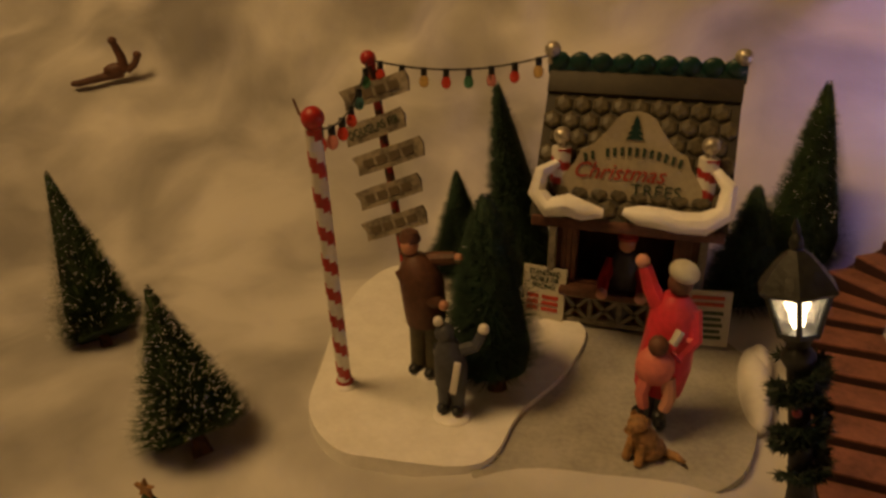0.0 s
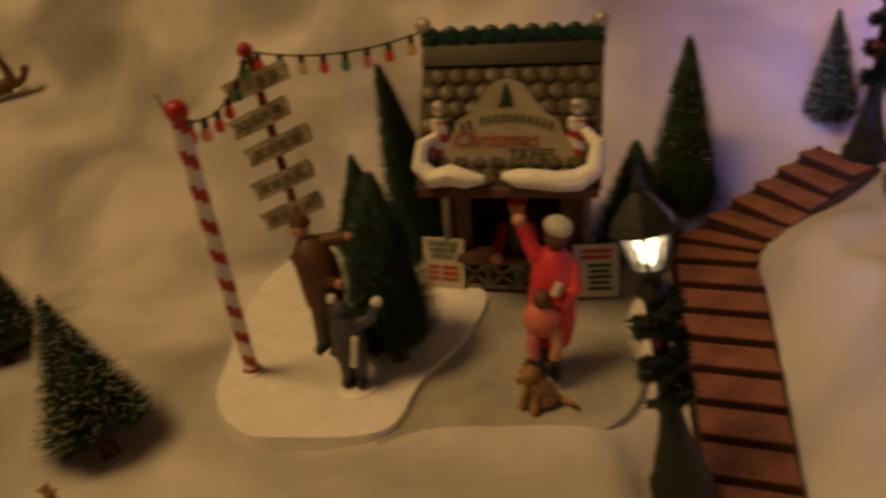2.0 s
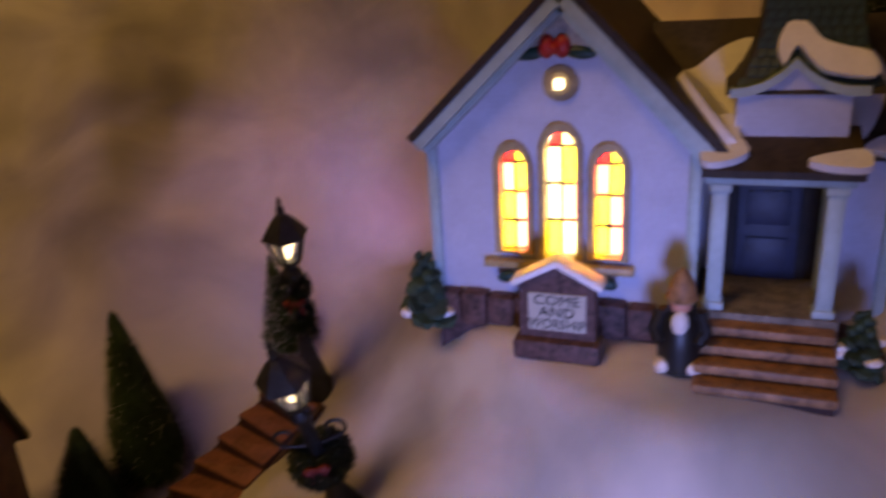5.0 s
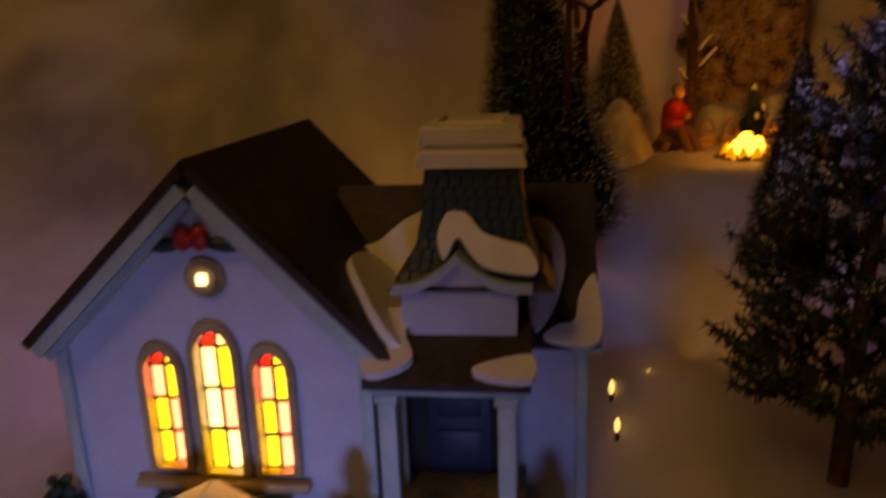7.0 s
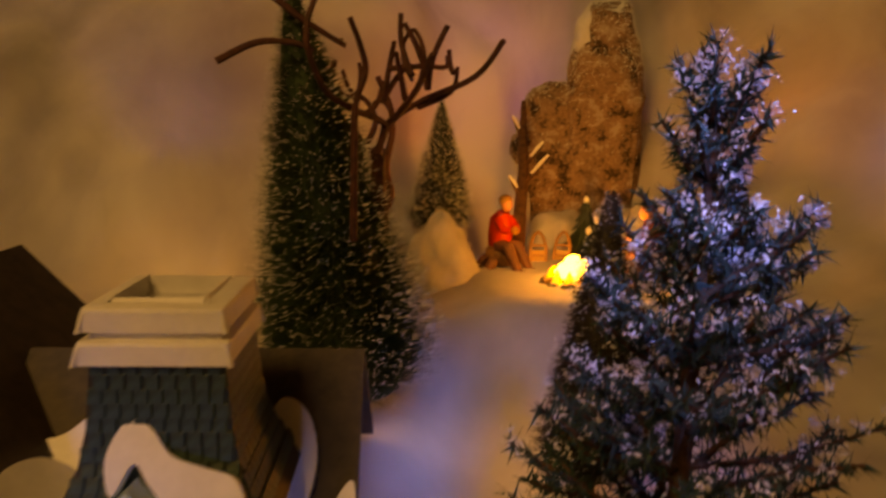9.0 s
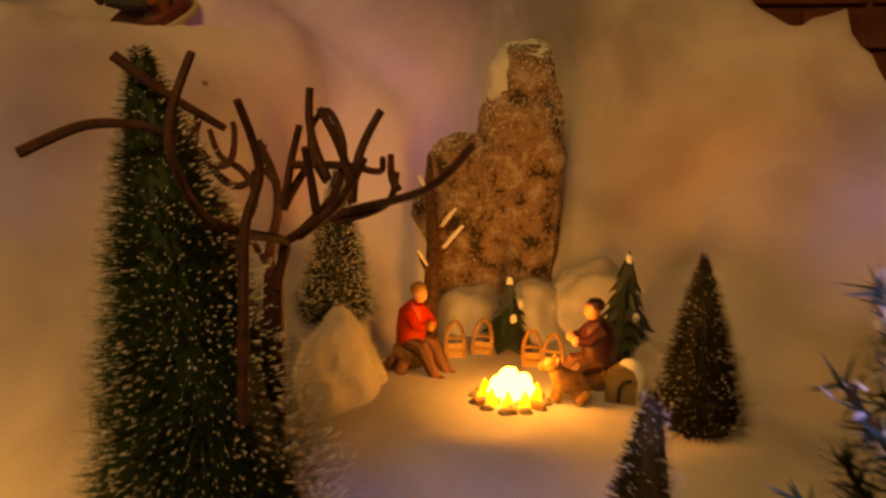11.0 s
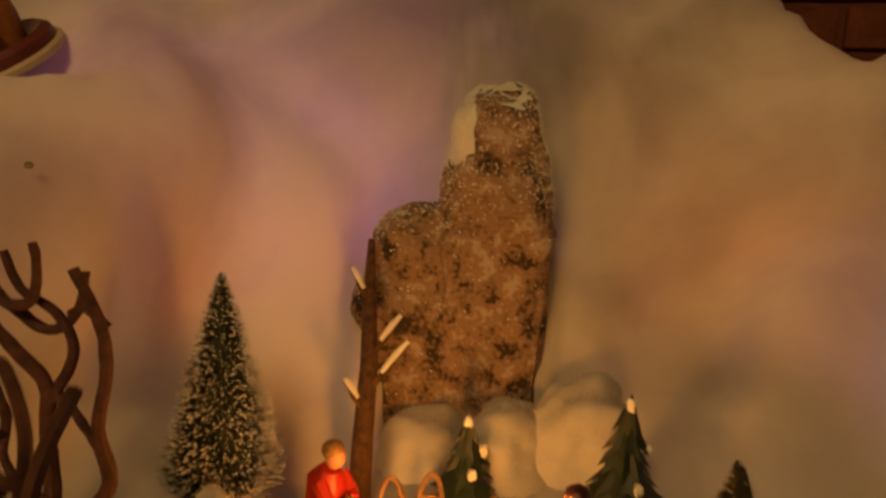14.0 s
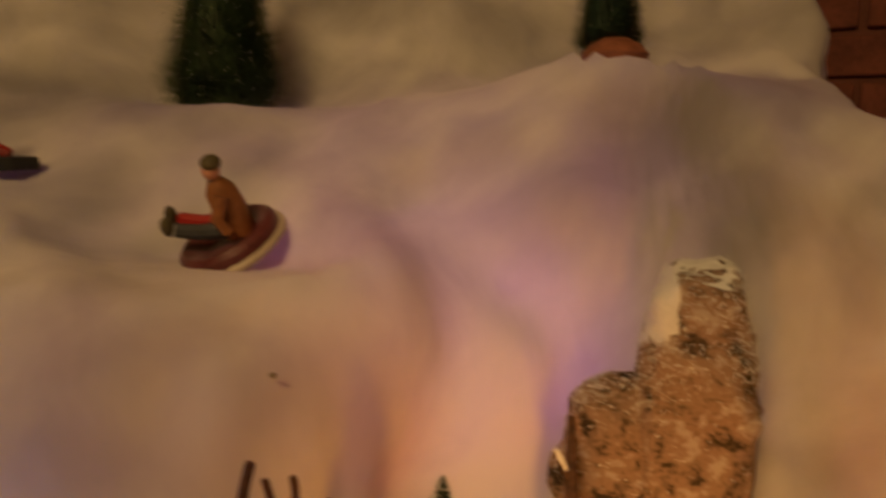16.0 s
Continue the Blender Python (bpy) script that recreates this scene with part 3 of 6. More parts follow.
def build_signpost():
    post = thing("plank_signpost", (0, 0, 0), "leaning post with five weathered grey plank signs", "signpost")
    bm = bmesh.new()
    striped_pole(bm, (0.012, 0.036, -0.002), (-0.007, 0.036, 0.133), 0.0024, 0.011)
    part("shaft", bm, [BROWN, RED], post)
    bm = bmesh.new()
    ball(bm, (-0.0075, 0.034, 0.1345), 0.0042, 2)
    part("knob", bm, RED, post, "red ball")
    rows = ((-0.0042, 0.1185, 20, 0.038, "FRASER FIR"), (-0.0055, 0.0992, 23, 0.036, "DOUGLAS FIR"), (0.0024, 0.0842, 22, 0.040, ""),
            (0.0018, 0.0642, 23, 0.038, ""), (0.0046, 0.0462, 23, 0.038, ""))
    for n, (x, z, turn, length, words) in enumerate(rows):
        m = Matrix.Translation((x, 0.032, z)) @ Matrix.Rotation(radians(-turn), 4, "Y") @ Matrix.Rotation(radians(-8), 4, "X")
        bm = bmesh.new()
        h, e = length / 2, 0.0052
        rag = [(-h, -e), (-h + .001, 0), (-h - .0008, e), (-h / 3, e + .0004), (h / 2, e - .0003), (h, e), (h + .0012, 0.001), (h - .0006, -e), (0, -e - .0003)]
        slab(bm, rag, 0.0022, m @ upright())
        rounded(bm, 0.0004, 1)
        plank = part("plank", bm, PLANK, post)
        face = m @ Matrix.Translation((0, -0.0003, 0)) @ Matrix.Rotation(radians(90), 4, "X")
        if words == "DOUGLAS FIR":
            writing(words, 0.0064, face, INK, plank, squeeze=0.78)
        else:
            bm = bmesh.new()
            for k in range(4):
                box(bm, m @ Vector((-length * 0.30 + k * length * 0.2, -0.0002, 0)), (length * 0.15, 0.0006, 0.0042), m.to_3x3())
            part("faded_lettering", bm, material("faded_plank_ink", (0.13, 0.10, 0.065), 0.8, bump=0), plank)


build_signpost()


def build_kiosk():
    k = thing("market_kiosk", (0.1285, 0.045, -0.001), "brown Christmas tree kiosk with scalloped shingle roof and snowy eaves", "kiosk")
    bm = bmesh.new()
    for x in (-0.034, 0.034):
        box(bm, (x, 0.02, 0.038), (0.004, 0.042, 0.076))
    box(bm, (0, 0.040, 0.038), (0.072, 0.003, 0.076))
    part("wall", bm, BROWN, k)
    bm = bmesh.new()
    box(bm, (0, 0.019, 0.0015), (0.068, 0.038, 0.003))
    part("floor_board", bm, DARK, k)
    bm = bmesh.new()
    slab(bm, [(-0.036, 0.0), (0.036, 0.0), (0.036, 0.078), (-0.036, 0.078)], 0.003, Matrix.Translation((0, -0.003, 0)) @ upright(),
         [[(-0.0245, 0.022), (0.0235, 0.022), (0.0235, 0.060), (-0.0245, 0.060)]])
    part("front_wall", bm, BROWN, k, "dark brown front with a serving hatch")
    for x in (-0.0375, 0.0375):
        bm = bmesh.new()
        box(bm, (x, -0.006, 0.037), (0.004, 0.004, 0.074), bevel=0.0006)
        part("corner_post", bm, GREYWOOD, k)
    for x in (-0.029, 0.028):
        for q in range(3):
            bm = bmesh.new()
            box(bm, (x - 0.0028 + q * 0.0028, -0.0038, 0.041), (0.0025, 0.0014, 0.040), bevel=0.0003)
            part("board", bm, BROWN, k)
    bm = bmesh.new()
    box(bm, (0, -0.0095, 0.0200), (0.064, 0.011, 0.0042), bevel=0.0015)
    part("counter", bm, BROWN, k)
    bm = bmesh.new()
    for z in (0.0016, 0.0166):
        box(bm, (0, -0.0085, z), (0.062, 0.003, 0.0026), bevel=0.0004)
    for n in range(5):
        box(bm, (-0.0305 + n * 0.01525, -0.0085, 0.009), (0.0026, 0.003, 0.014), bevel=0.0004)
    part("rail", bm, GREYWOOD, k, "weathered grey rail frame")
    for n in range(4):
        c = (-0.0305 + (n + 0.5) * 0.01525, -0.0085, 0.009)
        bm = bmesh.new()
        for s in (-1, 1):
            box(bm, c, (0.0175, 0.0018, 0.0022), Matrix.Rotation(s * radians(44), 3, "Y"))
        part("cross_brace", bm, GREYWOOD, k)
    # roof
    for s, nm in ((1, "roof"), (-1, "roof")):
        bm = bmesh.new()
        vs = [(-0.044, -0.042 * s, 0.072), (0.044, -0.042 * s, 0.072), (0.044, 0, 0.136), (-0.044, 0, 0.136)]
        n = Vector((0, -0.064 * s, 0.042)).normalized() * 0.003
        a = [bm.verts.new(v) for v in vs]
        b = [bm.verts.new(Vector(v) - n) for v in vs]
        for f in ((0, 1, 2, 3),):
            bm.faces.new([a[i] for i in f])
            bm.faces.new([b[i] for i in reversed(f)])
        for i in range(4):
            bm.faces.new((a[i], b[i], b[(i + 1) % 4], a[(i + 1) % 4]))
        roof = part(nm, bm, ROOFTAR, k)
        if s == 1:
            front_roof = roof
    for x in (-0.040, 0.037):
        bm = bmesh.new()
        slab(bm, [(-0.038, 0.074), (0.038, 0.074), (0, 0.131)], 0.003, Matrix.Translation((x, 0, 0)) @ Matrix(((0, 0, 1, 0), (1, 0, 0, 0), (0, 1, 0, 0), (0, 0, 0, 1))))
        part("gable", bm, BROWN, k)
    bm = bmesh.new()
    lathe(bm, [(0.0046, 0), (0.0043, 0.0010), (0.0030, 0.0017), (0.0006, 0.0019)], 6)
    bmesh.ops.recalc_face_normals(bm, faces=bm.faces)
    tile = bpy.data.meshes.new("shingle")
    bm.to_mesh(tile)
    bm.free()
    tile.materials.append(SHINGLE)
    slope = Matrix.Translation((0, -0.042, 0.072)) @ Matrix.Rotation(math.atan2(0.064, 0.042), 4, "X")
    rnd = random.Random(5)
    for row in range(7):
        for col in range(10 if row % 2 else 9):
            ob = new("shingle", tile)
            ob.parent = front_roof
            x = (col - (4.5 if row % 2 else 4.0)) * 0.0089
            ob.matrix_local = slope @ Matrix.Translation((x, 0.006 + row * 0.0083, 0.0003)) @ Euler((rnd.uniform(-.06, .06), rnd.uniform(-.06, .06), radians(30) + rnd.uniform(-.1, .1))).to_matrix().to_4x4()
    bm = bmesh.new()
    box(bm, slope @ Vector((0, 0.0685, 0.0008)), (0.0885, 0.0150, 0.0022), slope.to_3x3(), 0.0005)
    part("ridge_board", bm, ROOFTAR, k, "dark board under the ridge")
    bm = bmesh.new()
    tube(bm, [(-0.045, 0, 0.1345), (0.045, 0, 0.1345)], 0.0046, 12)
    ridge = part("ridge_cap", bm, GREEN, k, "dark green scalloped ridge")
    for n in range(9):
        bm = bmesh.new()
        ball(bm, (-0.040 + n * 0.010, -0.0035, 0.1375), (0.0052, 0.0022, 0.0048), 2)
        part("scallop", bm, GREEN, ridge)
    for x, y, z, r in ((-0.0435, -0.003, 0.1425, 0.0040), (0.0425, -0.003, 0.1425, 0.0040), (-0.0325, -0.031, 0.1085, 0.0040), (0.0325, -0.031, 0.1085, 0.0040)):
        bm = bmesh.new()
        ball(bm, (x, y, z), r, 3)
        rod(bm, (x, y, z - r * 1.6), (x, y, z - r * 0.6), r * 0.6, r * 0.4, 8)
        part("finial", bm, SILVER, k, "silver glitter ball")
    for x in (-0.0325, 0.0325):
        bm = bmesh.new()
        striped_pole(bm, (x, -0.031, 0.078), (x, -0.031, 0.103), 0.0045, 0.0085, 14, 24)
        part("candy_post", bm, [WHITE, RED], k, "short red and white striped post")
    # snow on the eave
    for pts, rad in (([(-0.0345, -0.034, 0.092), (-0.041, -0.040, 0.089), (-0.0425, -0.043, 0.080), (-0.036, -0.046, 0.0745), (-0.027, -0.047, 0.0765), (-0.019, -0.047, 0.0745), (-0.0105, -0.046, 0.0735)],
                      [0.0020, 0.0034, 0.0042, 0.0048, 0.0050, 0.0046, 0.0022]),
                     ([(-0.0015, -0.046, 0.0755), (0.006, -0.047, 0.0745), (0.015, -0.047, 0.0745), (0.024, -0.047, 0.0730), (0.034, -0.046, 0.0735), (0.0425, -0.043, 0.078), (0.043, -0.040, 0.089), (0.037, -0.035, 0.094)],
                      [0.0018, 0.0044, 0.0047, 0.0050, 0.0052, 0.0046, 0.0036, 0.0020])):
        bm = bmesh.new()
        tube(bm, [(x * 0.97, y, z + 0.0042) for x, y, z in pts], rad, 10)
        for v in bm.verts:
            v.co += Vector((0, 0, 1)) * noise.noise(v.co * 220) * 0.0010
        part("eave_snow", bm, SNOW, k, "thick white painted snow")
    bm = bmesh.new()
    box(bm, (0, -0.043, 0.0705), (0.086, 0.003, 0.005), bevel=0.0008)
    part("fascia", bm, BROWN, k)
    # the shop sign
    w = 0.0315
    half = [(w, 0.0), (w, 0.008), (w - .003, 0.012), (w - .006, 0.0165), (w - .008, 0.0215), (w - .0135, 0.0245), (w - .0165, 0.028), (0.0115, 0.0325), (0.0085, 0.037), (0.0045, 0.0395), (0.0, 0.0402)]
    outline = [(x, z) for x, z in half] + [(-x, z) for x, z in reversed(half[:-1])]
    m = Matrix.Translation((0, -0.036, 0.0815)) @ Matrix.Rotation(radians(-6), 4, "X")
    bm = bmesh.new()
    slab(bm, outline, 0.0028, m @ upright())
    rounded(bm, 0.0005, 2)
    sign = part("shop_sign", bm, CREAM, k, "cream arched sign with painted lettering")
    face = m @ Matrix.Translation((0, -0.0004, 0)) @ Matrix.Rotation(radians(90), 4, "X")
    writing("Christmas", 0.0105, face @ Matrix.Translation((-0.006, 0.0125, 0)), REDINK, sign, squeeze=0.95, shear=0.35)
    writing("TREES", 0.0080, face @ Matrix.Translation((0.0115, 0.0050, 0)), INK, sign, squeeze=1.05)
    bm = bmesh.new()
    for n in range(14):
        x = -0.0210 + n * 0.0032
        if n != 2:
            box(bm, m @ Vector((x, -0.0003, 0.0190 + 0.0036 * (1 - (x / 0.02) ** 2))), (0.0015, 0.0006, 0.0038), m.to_3x3() @ Matrix.Rotation(x * 9, 3, "Y"))
    part("lettering_bar", bm, INK, sign)
    bm = bmesh.new()
    for n, (z, r) in enumerate(((0.028, 0.0042), (0.0305, 0.0034), (0.033, 0.0025), (0.0355, 0.0015))):
        slab(bm, [(-r, z), (r, z), (0, z + 0.0038)], 0.0006, m @ Matrix.Translation((0, -0.0005 - n * 0.0002, 0)) @ upright())
    part("tree_emblem", bm, GREEN, sign)


build_kiosk()


def price_board(m, lines, label):
    b = thing("price_board", m, label, "sign", "price boards")
    bm = bmesh.new()
    slab(bm, [(-0.0118, 0), (0.0118, 0), (0.0118, 0.029), (-0.0118, 0.029)], 0.0018, upright())
    rounded(bm, 0.0004, 1)
    card = part("card", bm, PAPER, b)
    face = Matrix.Translation((0, -0.0003, 0)) @ Matrix.Rotation(radians(90), 4, "X")
    if lines:
        for n, t in enumerate(("STANDARD", "NOBLE FIR", "PRICING:")):
            writing(t, 0.0040, face @ Matrix.Translation((0, 0.0258 - n * 0.0037, 0)), INK, card, squeeze=0.82)
        bm = bmesh.new()
        for n in range(3):
            for x, w in ((-0.0055, 0.006), (0.004, 0.009)):
                box(bm, (x, -0.0002, 0.0125 - n * 0.0034), (w, 0.0006, 0.0020))
        tagged(part("price_bar", bm, REDINK, card), kind="stuff")
    else:
        bm = bmesh.new()
        for n in range(2):
            box(bm, (0, -0.0002, 0.0255 - n * 0.0034), (0.016, 0.0006, 0.0020))
        part("heading_bar", bm, REDINK, card)
        bm = bmesh.new()
        for n in range(5):
            box(bm, (0.002, -0.0002, 0.0175 - n * 0.0032), (0.0125 - 0.002 * (n % 2), 0.0006, 0.0017))
        tagged(part("price_bar", bm, INK, card), kind="stuff")


price_board(pose(0.0878, 0.0335, 0.0, -8, 0, -6), True, "cream price board with green heading and red prices")
price_board(pose(0.1715, 0.0290, 0.0, -8, 0, 8), False, "cream price board with red heading and black lines")


def build_light_string():
    s = thing("light_string", (0, 0, 0), "string of coloured bulbs from pole to kiosk roof", "lights")
    anchors = [((0.019, -0.084, 0.130), (-0.0075, 0.034, 0.134), 6, 0.012), ((-0.0075, 0.034, 0.134), (0.084, 0.040, 0.139), 8, 0.006)]
    pts, n = [], 0
    for a, b, count, sag in anchors:
        a, b = Vector(a), Vector(b)
        for i in range(25):
            t = i / 24
            pts.append(a.lerp(b, t) - Vector((0, 0, sag * 4 * t * (1 - t))))
        for i in range(count):
            t = (i + 0.55) / count
            p = a.lerp(b, t) - Vector((0, 0, sag * 4 * t * (1 - t)))
            bm = bmesh.new()
            rod(bm, p - Vector((0, 0, 0.0032)), p + Vector((0, 0, 0.0006)), 0.0017, 0.0015, 8)
            cap = part("socket", bm, BLACK, s)
            bm = bmesh.new()
            lathe(bm, [(0.0013, 0), (0.0024, -0.0022), (0.0026, -0.0040), (0.0018, -0.0058), (0.0003, -0.0066)], 12, at=p - Vector((0, 0, 0.0030)))
            part("bulb", bm, BULB_COLOURS[(n * 2 + 1) % 5 if i % 3 else 0], s)
            n += 1
    bm = bmesh.new()
    tube(bm, pts, 0.0005, 5)
    part("cable", bm, BLACK, s)


build_light_string()

# ---- figurines: each one plain moulded piece ----


def figurine(name, label, build, m=(0, 0, 0), mats=()):
    bm = bmesh.new()
    build(bm)
    ob = part(name, bm, list(mats))
    ob.matrix_world = m if isinstance(m, Matrix) else pose(*m)
    return tagged(ob, label, "figurine")


def man(bm):
    for s in (-1, 1):
        tube(bm, [(s * 0.004, 0, 0.001), (s * 0.004, 0.001, 0.018), (s * 0.0025, 0, 0.033)], [0.0040, 0.0048, 0.0062], 10, 1)
        ball(bm, (s * 0.0042, -0.002, 0.0022), (0.0036, 0.006, 0.0026), 2, 4)
    tube(bm, [(0, 0, 0.027), (-0.0005, 0, 0.036), (-0.002, 0, 0.047), (-0.005, 0, 0.056), (-0.006, 0, 0.060)], [0.0092, 0.0100, 0.0102, 0.0078, 0.0042], 12, 0)
    tube(bm, [(-0.009, 0.003, 0.054), (0.003, 0.004, 0.058), (0.013, 0.005, 0.060)], [0.0040, 0.0034, 0.0028], 9, 0)
    tube(bm, [(-0.010, -0.003, 0.053), (-0.003, -0.006, 0.044), (0.009, -0.004, 0.040)], [0.0042, 0.0037, 0.0030], 9, 0)
    ball(bm, (0.0145, 0.005, 0.0602), 0.0026, 2, 2)
    ball(bm, (0.0112, -0.004, 0.0398), 0.0026, 2, 2)
    ball(bm, (-0.0075, -0.001, 0.0645), (0.0042, 0.0044, 0.0052), 2, 2)
    lathe(bm, [(0.0049, -0.0010), (0.0050, 0.0006), (0.0046, 0.0016), (0.0038, 0.0036), (0.0014, 0.0048)], 14, 3, (-0.0078, 0, 0.0672))


figurine("figurine", "moulded man in brown coat holding a cut fir", man, pose(0.0445, -0.0335, 0.0, 0, 0, -10), (COAT, OLIVE, SKIN, BROWN, BLACK))


def boy(bm):
    for s in (-1, 1):
        tube(bm, [(s * 0.003, 0, 0.001), (s * 0.003, 0, 0.010), (s * 0.002, 0, 0.018)], [0.0028, 0.0034, 0.0042], 9, 1)
        ball(bm, (s * 0.0032, -0.0015, 0.0022), (0.0028, 0.0042, 0.0024), 2, 3)
    tube(bm, [(0, 0, 0.014), (0, 0, 0.022), (-0.001, 0, 0.030), (-0.002, 0, 0.0355)], [0.0070, 0.0074, 0.0066, 0.0034], 12, 0)
    tube(bm, [(0.004, 0, 0.031), (0.010, 0.002, 0.033), (0.0125, 0.003, 0.039)], [0.0030, 0.0027, 0.0022], 8, 0)
    tube(bm, [(-0.005, 0, 0.031), (-0.007, 0.004, 0.026), (-0.004, 0.007, 0.024)], [0.0029, 0.0026, 0.0022], 8, 0)
    ball(bm, (0.0130, 0.003, 0.0410), 0.0025, 2, 2)
    ball(bm, (-0.003, 0, 0.0385), (0.0043, 0.0043, 0.0046), 2, 0)
    ball(bm, (-0.0055, -0.001, 0.0440), 0.0023, 2, 2)
    box(bm, (0.0035, -0.0062, 0.021), (0.0030, 0.0016, 0.016), Matrix.Rotation(0.15, 3, "Y"), 0.0006, 2)


figurine("figurine", "moulded child in slate-blue coat with white mittens", boy, pose(0.0655, -0.063, 0.0018), (DENIM, DENIM, WHITE, BLACK))


def mother(bm):
    for s in (-1, 1):
        tube(bm, [(s * 0.003, 0, 0.002), (s * 0.003, 0, 0.012), (s * 0.0025, 0, 0.022)], [0.0030, 0.0032, 0.0050], 9, 3)
        ball(bm, (s * 0.0036, -0.0025, 0.0026), (0.0030, 0.0050, 0.0026), 2, 4)
    tube(bm, [(0.001, 0, 0.019), (0.002, 0, 0.030), (0.003, 0.001, 0.044), (0.0035, 0.001, 0.057), (0.0035, 0.001, 0.063)], [0.0100, 0.0112, 0.0102, 0.0094, 0.0046], 12, 0)
    tube(bm, [(-0.003, 0, 0.058), (-0.007, 0.001, 0.065), (-0.0100, 0.002, 0.0730)], [0.0040, 0.0034, 0.0028], 9, 0)
    ball(bm, (-0.0112, 0.002, 0.0752), 0.0030, 2, 5)
    tube(bm, [(0.010, 0, 0.057), (0.012, -0.004, 0.046), (0.006, -0.010, 0.040)], [0.0042, 0.0038, 0.0032], 9, 0)
    ball(bm, (0.0045, 0.001, 0.0680), (0.0052, 0.0052, 0.0058), 2, 6)
    ball(bm, (0.0052, 0.000, 0.0735), (0.0062, 0.0060, 0.0046), 3, 2, Matrix.Rotation(0.3, 3, "Y"))
    ball(bm, (-0.0015, -0.0095, 0.0345), (0.0082, 0.0066, 0.0092), 2, 1)
    ball(bm, (-0.0012, -0.0112, 0.0450), (0.0042, 0.0042, 0.0046), 2, 6)
    for s in (-1, 1):
        tube(bm, [(s * 0.004, -0.010, 0.030), (s * 0.0055, -0.012, 0.022), (s * 0.004, -0.0125, 0.016)], [0.0032, 0.0028, 0.0024], 8, 5 if s > 0 else 1)
        ball(bm, (s * 0.0042 - 0.002, -0.0135, 0.0140), (0.0026, 0.0036, 0.0022), 2, 4)
    tube(bm, [(0.0065, -0.0095, 0.052), (0.004, -0.0125, 0.047)], [0.0020, 0.0018], 7, 2)


figurine("figurine", "moulded woman in red coat and cream hat, waving, child on hip", mother, pose(0.1495, -0.040, -0.003), (CRIMSON, PINK, PAPER, DENIM, BLACK, SKIN, BROWN))


def dog(bm):
    tube(bm, [(0, 0.004, 0.002), (0, 0.002, 0.008), (0, -0.001, 0.013), (0, -0.002, 0.0155)], [0.0062, 0.0058, 0.0046, 0.0030], 10, 0)
    ball(bm, (0.001, 0.004, 0.004), (0.0068, 0.0072, 0.0042), 2, 0)
    ball(bm, (-0.001, -0.003, 0.0180), (0.0040, 0.0046, 0.0038), 2, 0)
    tube(bm, [(-0.001, -0.006, 0.0175), (-0.001, -0.0095, 0.0172)], [0.0024, 0.0017], 8, 0)
    for s in (-1, 1):
        tube(bm, [(s * 0.0025, -0.003, 0.010), (s * 0.003, -0.0055, 0.001)], [0.0021, 0.0018], 8, 0)
        ball(bm, (s * 0.0036 - .001, -0.0015, 0.0192), (0.0011, 0.0020, 0.0030), 1, 0)
    tube(bm, [(0.004, 0.008, 0.002), (0.010, 0.010, 0.002), (0.015, 0.008, 0.0035)], [0.0020, 0.0017, 0.0008], 7, 0)


figurine("dog_figurine", "small tan moulded dog sitting on the grey path", dog, pose(0.1465, -0.0655, -0.003, 0, 0, -35), (TAN,))


def clerk(bm):
    tube(bm, [(0, 0, 0.003), (0, 0, 0.020), (0, 0, 0.034), (0, -0.001, 0.040)], [0.009, 0.009, 0.0082, 0.004], 12, 0)
    for s in (-1, 1):
        tube(bm, [(s * 0.007, 0, 0.034), (s * 0.010, -0.008, 0.026), (s * 0.0095, -0.020, 0.0245)], [0.0036, 0.0032, 0.0027], 8, 2)
        ball(bm, (s * 0.0096, -0.0215, 0.0245), 0.0031, 2, 1)
    ball(bm, (0, -0.002, 0.0455), (0.0046, 0.0046, 0.0054), 2, 1)
    lathe(bm, [(0.0052, 0), (0.0052, 0.0016), (0.0046, 0.0020), (0.0036, 0.0055), (0.0010, 0.0075)], 12, 3, (0, -0.002, 0.0478))


figurine("figurine", "moulded stallholder in red cap leaning on the counter", clerk, pose(0.1290, 0.0450, 0.0), (DENIM, SKIN, RED, RED))

# ---- stairs and street lamps ----


